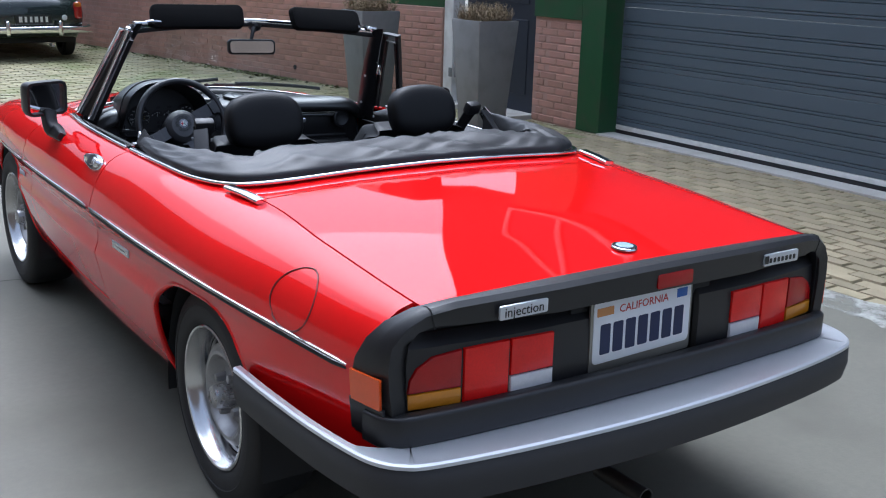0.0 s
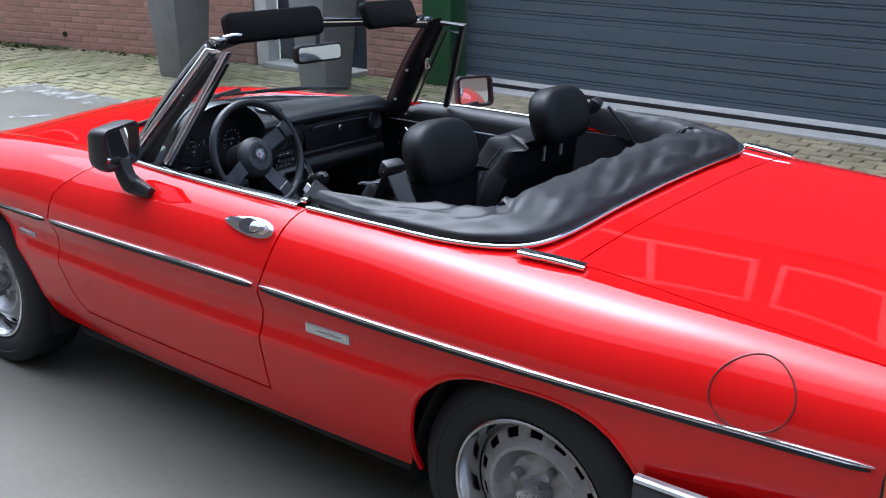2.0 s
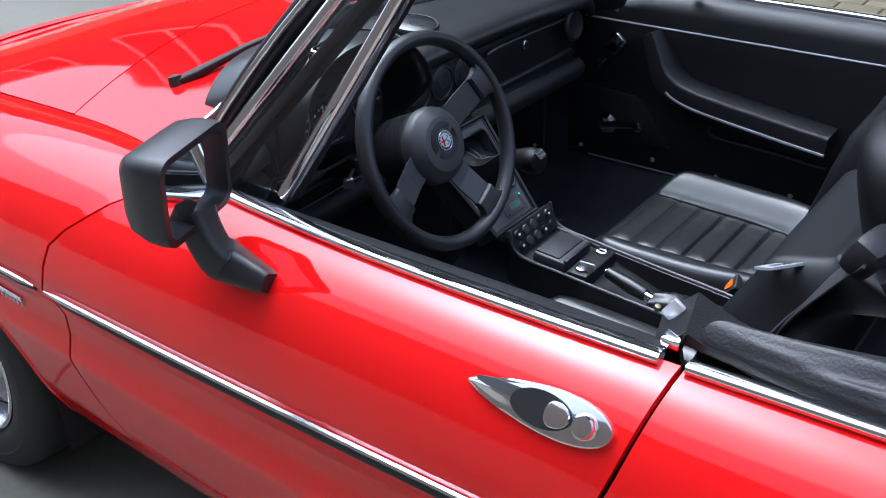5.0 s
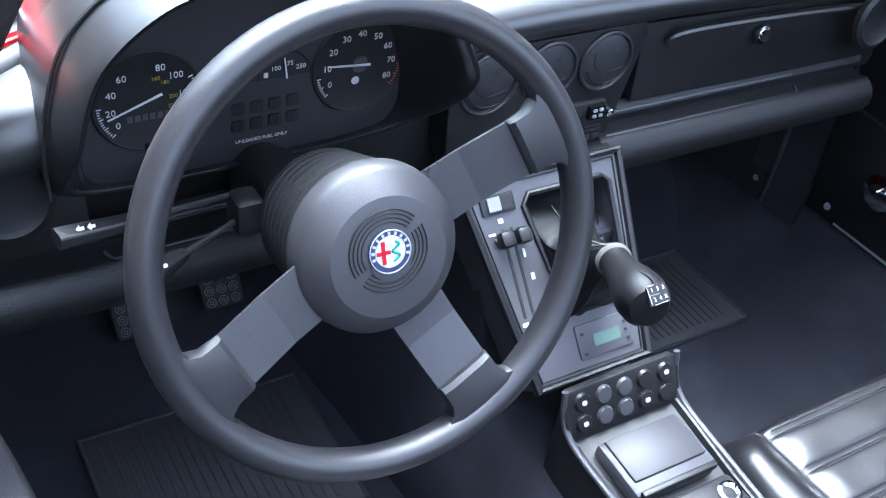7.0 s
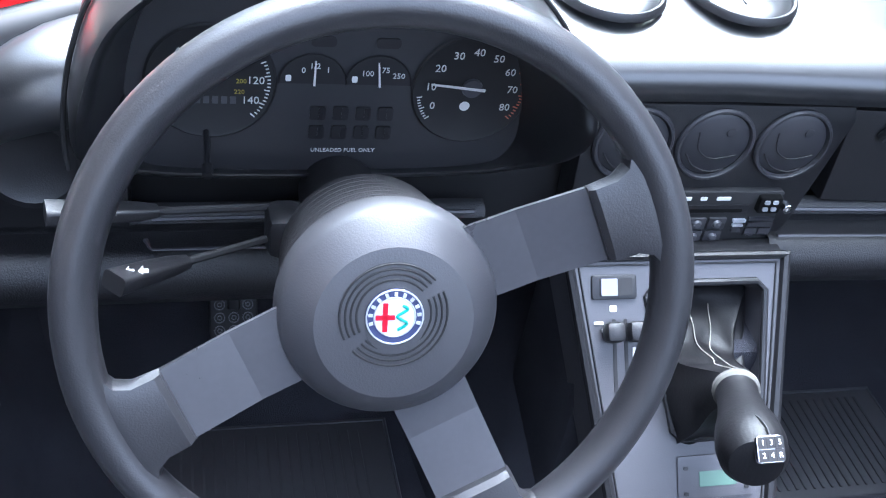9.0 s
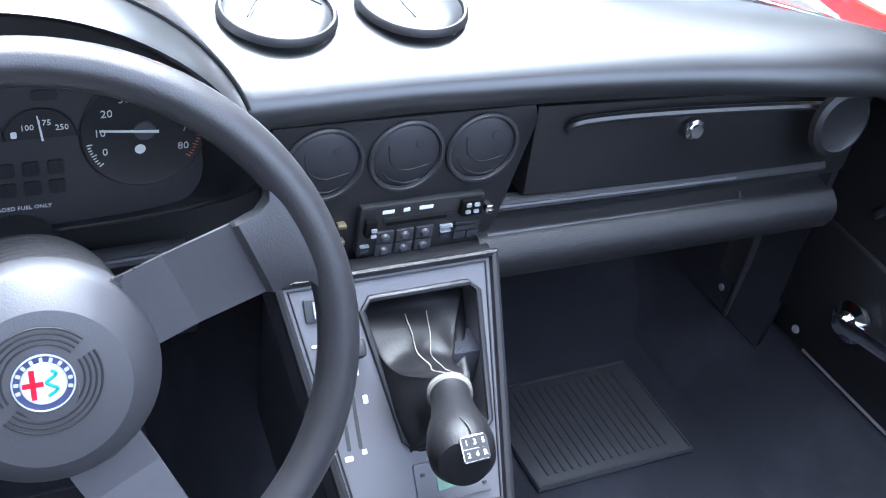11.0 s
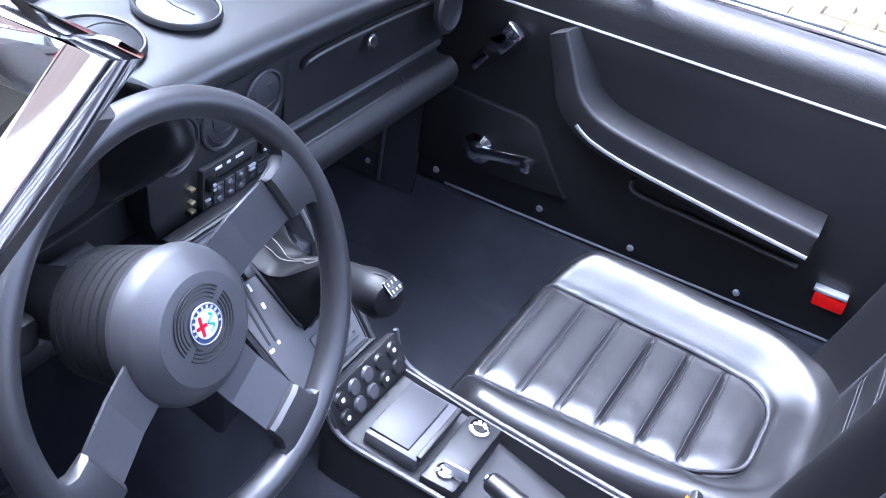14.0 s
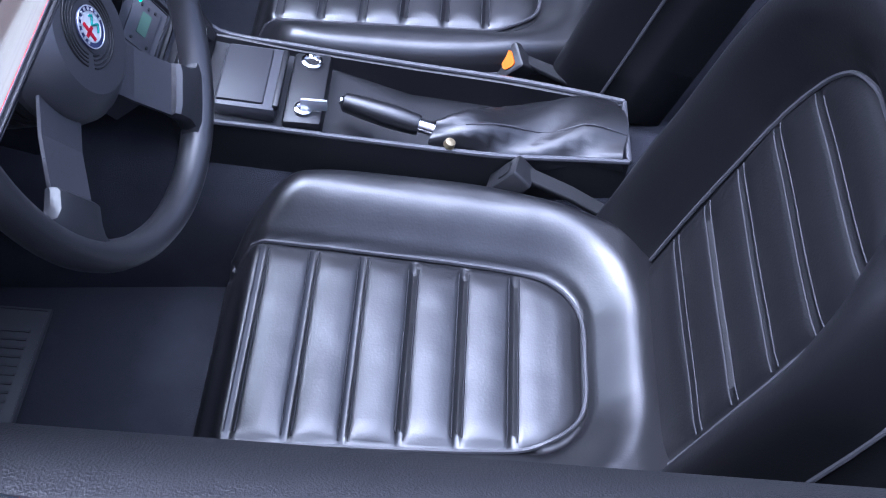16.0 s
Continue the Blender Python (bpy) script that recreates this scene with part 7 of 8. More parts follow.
# ribbed gaiter and column
bm = bmesh.new()
prof = [(0.060, -0.030)]
for k in range(7):
    z = -0.036 - 0.0105 * k
    prof += [(0.0595 - 0.0008 * k, z), (0.0595 - 0.0008 * k, z - 0.007), (0.0572 - 0.0008 * k, z - 0.008), (0.0572 - 0.0008 * k, z - 0.010)]
prof += [(0.038, -0.115), (0.032, -0.16), (0.030, -0.26)]
lathe(bm, prof, HM, 48)
column = part("steering_column", bm, VINYL, car, angle=25)
bm = bmesh.new()
box(bm, (-0.356, 1.438, 0.763), (0.026, 0.03, 0.034), 0.008)
part("stalk_housing", bm, BLACK_PLASTIC, column)
for p0, p1, p2, lab in (((-0.348, 1.445, 0.756), (-0.43, 1.388, 0.775), (-0.463, 1.355, 0.791), "a"), ((-0.345, 1.452, 0.772), (-0.45, 1.43, 0.785), (-0.505, 1.42, 0.792), "b")):
    p0, p1, p2 = Vector(p0), Vector(p1), Vector(p2)
    bm = bmesh.new()
    sweep(bm, [p0, p0.lerp(p1, 0.5), p1], ring(0.0028, 8))
    st = part("column_stalk", bm, RUBBER, column)
    bm = bmesh.new()
    sweep(bm, [p1 + (p0 - p1).normalized() * 0.012, p1, p1.lerp(p2, 0.4), p2], rbox(0.017, 0.012, 0.003), scale=[0.5, 0.75, 0.9, 1.0])
    part("stalk_grip", bm, BLACK_PLASTIC, st)
    bm = bmesh.new()
    mid = p1.lerp(p2, 0.62) + Vector((0, -0.004, 0.0075))
    for dx in (-0.004, 0.004):
        plate(bm, [(dx - 0.003, 0), (dx, 0.003), (dx, 0.0012), (dx + 0.003, 0.0012), (dx + 0.003, -0.0012), (dx, -0.0012), (dx, -0.003)], axis_frame(mid, (0, -0.75, 0.66), (1, 0, 0)), 0.0006)
    part("stalk_symbol", bm, WHITE_INK, st)
bm = bmesh.new()
box(bm, (-0.232, 1.44, 0.727), (0.07, 0.03, 0.014), 0.004)
part("key_lock", bm, SILVER, column)
# pedals
for x, z in ((-0.248, 0.35), (-0.362, 0.34)):
    bm = bmesh.new()
    pm = axis_frame((x, 1.80, z), (0, -0.8, 0.6), (1, 0, 0))
    plate(bm, rbox(0.056, 0.05, 0.006), pm, 0.01, 0.002)
    ped = part("pedal", bm, RUBBER, car)
    bm = bmesh.new()
    for i in (-1, 0, 1):
        for j in (-1, 0, 1):
            for r in (0.003, 0.0065):
                lathe(bm, [(r, 0.0), (r, 0.0012), (r - 0.0012, 0.0012), (r - 0.0012, 0.0)], pm @ Matrix.Translation((i * 0.0165, j * 0.0155, 0)), 14)
    tagged(part("pedal_tread", bm, GREY_TRIM, ped), kind="stuff")
    bm = bmesh.new()
    sweep(bm, [(x, 1.805, z + 0.01), (x + 0.01, 1.86, z + 0.12), (x + 0.01, 1.89, z + 0.25)], rbox(0.014, 0.01, 0.003))
    part("pedal_arm", bm, RUBBER, ped)

# ---------- centre console ----------
CM = Matrix(((1, 0, 0, 0), (0, 0.667, -0.745, 1.48), (0, 0.745, 0.667, 0.69), (0, 0, 0, 1)))


def on_console(u, s, h=0.0):
    return CM @ Matrix.Translation((u, -s, h))


def ring_plate(bm, outer, inner, m, depth, n=72):
    """A flat plate with a hole: both outlines round the hole's middle."""
    c = Vector((sum(p[0] for p in inner) / len(inner), sum(p[1] for p in inner) / len(inner)))

    def hit(poly, a):
        d = Vector((math.cos(a), math.sin(a)))
        best = 0
        for i in range(len(poly)):
            p, q = Vector(poly[i]) - c, Vector(poly[(i + 1) % len(poly)]) - c
            e = q - p
            den = d.x * e.y - d.y * e.x
            if abs(den) < 1e-9:
                continue
            t = (p.x * e.y - p.y * e.x) / den
            k = (p.x * d.y - p.y * d.x) / den
            if t > 0 and -1e-6 <= k <= 1 + 1e-6:
                best = max(best, t)
        return c + d * best
    angs = sorted([2 * math.pi * i / n for i in range(n)] + [math.atan2(p[1] - c.y, p[0] - c.x) % (2 * math.pi) for p in outer])
    o, i2 = [hit(outer, a) for a in angs], [hit(inner, a) for a in angs]
    grid(bm, [[m @ Vector((*p, -depth)) for p in o], [m @ Vector((*p, 0)) for p in o], [m @ Vector((*p, 0)) for p in i2], [m @ Vector((*p, -depth)) for p in i2]], close_u=True)


outer = [(-0.121, 0.004), (0.077, 0.004), (0.052, -0.212), (-0.088, -0.212)]
hole = [(-0.045, -0.018), (0.048, -0.018), (0.056, -0.026), (0.047, -0.138), (0.038, -0.147), (-0.026, -0.147), (-0.034, -0.14), (-0.053, -0.028)]
bm = bmesh.new()
ring_plate(bm, outer, hole, CM, 0.05)
console = part("centre_console", bm, GREY_TRIM, car, "slanted dark grey centre console", angle=30)
bm = bmesh.new()
sweep(bm, [CM @ Vector((x, y, 0.0)) for x, y in outer], ring(0.006, 8), up=(0, -0.745, 0.667), closed=True)
part("console_rim", bm, BLACK_PLASTIC, console)
bm = bmesh.new()
sweep(bm, [CM @ Vector((x * 0.91 - 0.002, y * 0.94 - 0.006, 0.0006)) for x, y in outer], ring(0.0012, 6), up=(0, -0.745, 0.667), closed=True)
part("console_groove", bm, DIAL, console)
bm = bmesh.new()
sweep(bm, [CM @ Vector((x, y, 0.001)) for x, y in hole], ring(0.0032, 8), up=(0, -0.745, 0.667), closed=True)
part("gaiter_frame", bm, BLACK_PLASTIC, console)
bm = bmesh.new()
box(bm, (-0.02, 1.50, 0.52), (0.17, 0.14, 0.22), 0.01)
part("console_core", bm, CARPET, console)
bm = bmesh.new()
plate(bm, rbox(0.039, 0.02, 0.002), on_console(-0.082, 0.02, 0.0025), 0.004, 0.0006)
sw = part("rocker_switch", bm, BLACK_PLASTIC, console)
bm = bmesh.new()
plate(bm, rbox(0.0145, 0.014, 0.001), on_console(-0.0875, 0.02, 0.005), 0.003)
part("rocker_light_half", bm, material("pale grey plastic", (0.24, 0.24, 0.28), 0.4), sw)
bm = bmesh.new()
plate(bm, rbox(0.0125, 0.014, 0.001), on_console(-0.0735, 0.02, 0.0045), 0.003)
part("rocker_dark_half", bm, DIAL, sw)
for u in (-0.0845, -0.0745):
    bm = bmesh.new()
    plate(bm, rbox(0.003, 0.092, 0.0012), on_console(u + 0.002, 0.092, 0.0006), 0.001)
    part("slider_slot", bm, DIAL, console)
    bm = bmesh.new()
    box(bm, on_console(u - 0.002 if u < -0.08 else u + 0.008, 0.0565, 0.009) @ Vector(), (0.017, 0.017, 0.016), 0.005, turn=(42, 0, 0))
    part("slider_knob", bm, BLACK_PLASTIC, console)
bm = bmesh.new()
for u, s2, w, h in ((-0.083, 0.0375, 0.006, 0.005), (-0.096, 0.049, 0.008, 0.0025), (-0.092, 0.055, 0.003, 0.003), (-0.0655, 0.074, 0.003, 0.009), (-0.062, 0.099, 0.004, 0.007), (-0.084, 0.144, 0.007, 0.004), (-0.07, 0.141, 0.004, 0.004)):
    plate(bm, rbox(w, h, 0.0008), on_console(u, s2, 0.0008), 0.0008)
tagged(part("heater_symbols", bm, WHITE_INK, console), kind="stuff")
bm = bmesh.new()
plate(bm, rbox(0.068, 0.036, 0.002), on_console(0.003, 0.179, 0.002), 0.003, 0.0006)
clock = part("clock_panel", bm, GREY_TRIM, console)
bm = bmesh.new()
plate(bm, rbox(0.034, 0.0125, 0.001), on_console(0.005, 0.1805, 0.0026), 0.001)
part("clock_display", bm, material("green liquid crystal", (0.075, 0.14, 0.105), 0.25, vary=0.05), clock)
bm = bmesh.new()
for u, s2 in ((0.03, 0.171), (0.03, 0.180), (0.031, 0.189), (-0.024, 0.171), (-0.024, 0.192)):
    plate(bm, rbox(0.004, 0.003, 0.001), on_console(u, s2, 0.003), 0.001)
tagged(part("clock_buttons", bm, DIAL, clock), kind="stuff")
bm = bmesh.new()
lathe(bm, [(0.0, 0.0045), (0.0014, 0.004), (0.002, 0.002)], on_console(0.0335, 0.167, 0), 12)
part("clock_lamp", bm, material("green lamp", (0.05, 0.7, 0.25), 0.3, glow=0.6), clock, "small lit green lamp")

# gear lever with its leather gaiter
LA, LB = Vector((-0.022, 1.352, 0.672)), Vector((-0.051, 1.274, 0.692))
LD = (LB - LA).normalized()
LM = axis_frame(LA, LD, (1, 0, 0))
bm = bmesh.new()
base = [CM @ Vector((x * 0.96, y * 0.98 - 0.002, -0.028)) for x, y in [(p.x, p.y) for p in spline([(x, y, 0) for x, y in hole], 72, closed=True)]]
c0 = sum(base, Vector()) / len(base)
n_b = len(base)
upv = CM.to_3x3() @ Vector((0, 0, 1))
order = []
for p in base:
    d = p - c0
    order.append(math.atan2((CM.inverted() @ p - CM.inverted() @ c0).y, (CM.inverted() @ p - CM.inverted() @ c0).x))
secs = []
for k in range(21):
    t = k / 20
    row = []
    for p, a in zip(base, order):
        ringp = LM @ Vector((0.0155 * math.cos(a), 0.0155 * math.sin(a), 0.0))
        q = p.lerp(ringp, t)
        bulge = math.sin(math.pi * t) * (0.008 + 0.009 * math.sin(3 * a + 5 * t) + 0.022 * noise.noise((1.6 * math.cos(a), 1.6 * math.sin(a) + 4 * t, 2 * t)))
        q = q + upv * bulge * 0.8 + Vector((0, 0.006, -0.034)) * math.sin(math.pi * t) ** 1.2
        row.append(q)
    secs.append(row)
grid(bm, secs, close_u=True)
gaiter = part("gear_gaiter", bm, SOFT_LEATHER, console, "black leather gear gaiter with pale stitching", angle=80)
for du in (-0.006, 0.006):
    bm = bmesh.new()
    pts = []
    for k in range(3, 21):
        row = secs[k]
        best = min(range(n_b), key=lambda q: abs(order[q] - 1.571))
        p = row[(best + (1 if du > 0 else -1)) % n_b]
        pts.append(p + Vector((0, -0.0006, 0.0012)))
    sweep(bm, spline(pts, 40), ring(0.0005, 6))
    part("stitching", bm, material("pale thread", (0.2, 0.19, 0.17), 0.8), gaiter)
bm = bmesh.new()
lathe(bm, [(0.0135, -0.004), (0.0165, 0.0), (0.016, 0.004), (0.0155, 0.006), (0.016, 0.02), (0.018, 0.036), (0.0225, 0.055), (0.0245, 0.072), (0.0235, 0.085), (0.018, 0.094), (0.0, 0.098)], LM, 36)
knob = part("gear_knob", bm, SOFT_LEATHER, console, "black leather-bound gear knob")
bm = bmesh.new()
lathe(bm, [(0.0165, -0.003), (0.0178, -0.001), (0.0178, 0.003), (0.016, 0.005)], LM, 28)
part("knob_collar", bm, material("grey thread", (0.1, 0.098, 0.09), 0.8), knob)
KN = Vector((0.02, -0.62, 0.78)).normalized()
km = axis_frame(LM @ Vector((0, 0, 0.078)) + KN * 0.0232, KN, (1, 0, 0))
bm = bmesh.new()
plate(bm, rbox(0.0208, 0.0184, 0.003), km, 0.004, 0.0008)
kp = part("shift_plate", bm, CHROME, knob)
for i in range(3):
    for j in range(2):
        bm = bmesh.new()
        plate(bm, rbox(0.0062, 0.0081, 0.0006), km @ Matrix.Translation((-0.0064 + 0.0064 * i, 0.0042 - 0.0084 * j, 0.0006)), 0.0008)
        part("shift_field", bm, DIAL, kp)
for txt, i, j in (("1", 0, 0), ("3", 1, 0), ("5", 2, 0), ("2", 0, 1), ("4", 1, 1), ("R", 2, 1)):
    letters(txt, km @ Matrix.Translation((-0.0064 + 0.0064 * i, 0.0042 - 0.0084 * j, 0.0012)), 0.0052, WHITE_INK, kp, depth=0.0002)
bm = bmesh.new()
sweep(bm, [km @ Vector((0, 0.0095 + 0.004 * k, -0.0004 - 0.0012 * k * k)) for k in range(5)], ring(0.0007, 6), up=KN)
part("knob_seam", bm, DIAL, knob)

# lower console tray between the seats
bm = bmesh.new()
rim_l = [(-0.074, 1.318, 0.545), (-0.075, 1.295, 0.50), (-0.072, 1.20, 0.487), (-0.069, 1.06, 0.474), (-0.066, 0.95, 0.466), (-0.058, 0.86, 0.462), (-0.052, 0.80, 0.458)]
rim_r = [(0.070, 1.318, 0.545), (0.070, 1.295, 0.50), (0.068, 1.20, 0.487), (0.066, 1.06, 0.474), (0.064, 0.95, 0.466), (0.055, 0.86, 0.462), (0.048, 0.80, 0.458)]
rows = []
for (xl, y, zl), (xr, _, zr) in zip(rim_l, rim_r):
    deep = 0.008 if y > 1.15 else 0.04
    rows.append([(xl - 0.004, y, 0.40), (xl - 0.002, y, zl - 0.004), (xl, y, zl), (xl + 0.006, y, zl - 0.002), (xl + 0.009, y, zl - deep), (xr - 0.009, y, zr - deep), (xr - 0.006, y, zr - 0.002), (xr, y, zr), (xr + 0.002, y, zr - 0.004), (xr + 0.004, y, 0.40)])
vs = grid(bm, rows)
bm.faces.new(vs[-1])
bm.faces.new(vs[0])
lower = part("lower_console", bm, BLACK_PLASTIC, car, "black console tray between the seats", angle=30)
for rimp in (rim_l, rim_r):
    bm = bmesh.new()
    sweep(bm, spline([Vector(p) + Vector((0, 0, 0.001)) for p in rimp], 30), ring(0.0035, 8))
    part("tray_rim", bm, GREY_TRIM, lower)
bm = bmesh.new()
sweep(bm, [rim_l[-1], rim_r[-1]], ring(0.0035, 8))
part("tray_rim", bm, GREY_TRIM, lower)
SP = axis_frame((-0.002, 1.306, 0.521), (0, -0.9, 0.43), (1, 0, 0))
bm = bmesh.new()
plate(bm, rbox(0.138, 0.052, 0.004), SP, 0.01, 0.001)
sp = part("switch_panel", bm, BLACK_PLASTIC, lower)
for i in range(5):
    for j in range(2):
        bm = bmesh.new()
        lathe(bm, [(0.0, 0.004), (0.0085, 0.0035), (0.0098, 0.001), (0.0102, 0.0)], SP @ Matrix.Translation((-0.053 + 0.0265 * i, 0.011 - 0.023 * j, 0)), 20)
        part("push_switch", bm, GREY_TRIM if i in (1, 2) else BLACK_PLASTIC, sp)
for i, j in ((0, 0), (0, 1), (4, 0), (3, 1)):
    bm = bmesh.new()
    plate(bm, rbox(0.006, 0.005, 0.002), SP @ Matrix.Translation((-0.053 + 0.0265 * i, 0.011 - 0.023 * j, 0.0048)), 0.0006)
    part("switch_symbol", bm, WHITE_INK, sp)
bm = bmesh.new()
box(bm, (-0.004, 1.243, 0.492), (0.104, 0.07, 0.022), 0.006, turn=(4, 0, 0))
ash = part("ashtray", bm, GREY_TRIM, lower)
bm = bmesh.new()
box(bm, (-0.004, 1.248, 0.5035), (0.09, 0.052, 0.006), 0.002, turn=(4, 0, 0))
part("ashtray_lid", bm, VENT, ash)
bm = bmesh.new()
box(bm, (-0.004, 1.208, 0.4995), (0.094, 0.007, 0.008), 0.002)
part("ashtray_bar", bm, BLACK_PLASTIC, ash)
bm = bmesh.new()
box(bm, (-0.003, 1.178, 0.478), (0.118, 0.045, 0.026), 0.006)
blk = part("lighter_block", bm, BLACK_PLASTIC, lower)
for x, r in ((0.036, 0.0125), (-0.043, 0.0105)):
    bm = bmesh.new()
    lathe(bm, [(r, 0.0), (r, 0.006), (r - 0.003, 0.0075), (r - 0.0045, 0.004), (0.0, 0.004)], axis_frame((x, 1.178, 0.490), (0, -0.15, 1)), 24)
    k = part("lighter" if x > 0 else "key_barrel", bm, CHROME, blk)
bm = bmesh.new()
box(bm, (-0.043, 1.165, 0.502), (0.003, 0.03, 0.016), 0.001)
part("key", bm, SILVER, blk)
# handbrake and its gaiter
bm = bmesh.new()
A, B = Vector((-0.020, 1.135, 0.488)), Vector((-0.042, 1.035, 0.478))
hb = axis_frame(A, B - A, (1, 0, 0))
lathe(bm, [(0.0, -0.004), (0.006, -0.003), (0.0062, 0.0)], hb, 16)
part("brake_button", bm, CHROME, lower)
bm = bmesh.new()
lathe(bm, [(0.0085, 0.0), (0.0115, 0.003), (0.0135, 0.03), (0.0145, 0.06), (0.0125, 0.088), (0.0115, 0.092), (0.0, 0.092)], hb, 28)
brk = part("handbrake", bm, LEATHER, lower)
bm = bmesh.new()
lathe(bm, [(0.0085, 0.09), (0.0085, 0.128)], hb, 20)
part("brake_shaft", bm, CHROME, brk)
bm = bmesh.new()
rows = []
for k in range(14):
    t = k / 13
    y = 1.03 - 0.225 * t
    w = 0.018 + 0.036 * min(1, t * 1.6)
    z0 = 0.452
    zt = 0.488 - 0.018 * t + 0.010 * math.sin(9 * t) * (1 - t)
    cx2 = -0.044 + 0.040 * min(1, t * 1.3)
    rows.append([(cx2 + w * math.cos(a), y + 0.004 * math.sin(3 * a), z0 + (zt - z0) * math.sin(a) ** 0.8 + 0.004 * math.sin(5 * a + 14 * t)) for a in [math.pi * j / 14 for j in range(15)]])
grid(bm, rows)
hg = part("brake_gaiter", bm, LEATHER, lower, "creased black leather handbrake gaiter", angle=80)
bm = bmesh.new()
sweep(bm, spline([rows[k][8] for k in range(2, 14)], 30), ring(0.0012, 6))
part("gaiter_seam", bm, PIPING, hg)
bm = bmesh.new()
lathe(bm, [(0.0, 0.008), (0.006, 0.006), (0.007, 0.0)], axis_frame((-0.064, 1.01, 0.476), (0, -0.3, 1)), 12)
part("brass_stud", bm, BRASS, hg)
# belt buckles beside the tunnel
for x, tilt_x in ((0.098, 0), (-0.088, 8)):
    bm = bmesh.new()
    bmat = axis_frame((x, 0.948, 0.462), (-0.4 if x > 0 else 0.25, 0.6 if x > 0 else 0.75, 0.6), (1, 0, 0))
    plate(bm, rbox(0.036, 0.05, 0.004), bmat, 0.026, 0.003)
    bk = part("belt_buckle", bm, BLACK_PLASTIC, car, "black seat belt buckle")
    bm = bmesh.new()
    plate(bm, rbox(0.022, 0.018, 0.005), bmat @ Matrix.Translation((0, -0.006, 0.002)), 0.003)
    part("buckle_button", bm, material("orange button", (0.75, 0.14, 0.005), 0.6, specular=0.15) if x > 0 else BLACK_PLASTIC, bk)
    bm = bmesh.new()
    e = bmat @ Vector((0, -0.02, -0.013))
    sweep(bm, [e, e + Vector((0, -0.06, -0.03)), e + Vector((0, -0.13, -0.075))], rbox(0.022, 0.006, 0.002))
    part("buckle_stalk", bm, RUBBER, bk)

# rubber floor mats
for x0, x1, ya, yb in ((0.25, 0.48, 1.53, 1.70), (-0.47, -0.19, 1.475, 1.695)):
    bm = bmesh.new()
    box(bm, ((x0 + x1) / 2, (ya + yb) / 2, 0.2605), (x1 - x0, yb - ya, 0.008), 0.003)
    fm = tagged(part("floor_mat", bm, MAT_RUBBER, None), "ribbed black rubber mat on the car's carpet", "floor mat", "floor mats")
    for i in range(int((x1 - x0 - 0.03) / 0.012)):
        bm = bmesh.new()
        box(bm, (x0 + 0.02 + 0.012 * i, (ya + yb) / 2, 0.2648), (0.003, yb - ya - 0.03, 0.0025))
        part("mat_rib", bm, MAT_RUBBER, fm, smooth=False)
    bm = bmesh.new()
    sweep(bm, [(x0, ya, 0.262), (x1, ya, 0.262), (x1, yb, 0.262), (x0, yb, 0.262)], ring(0.0042, 6), closed=True)
    part("mat_hem", bm, PIPING, fm)


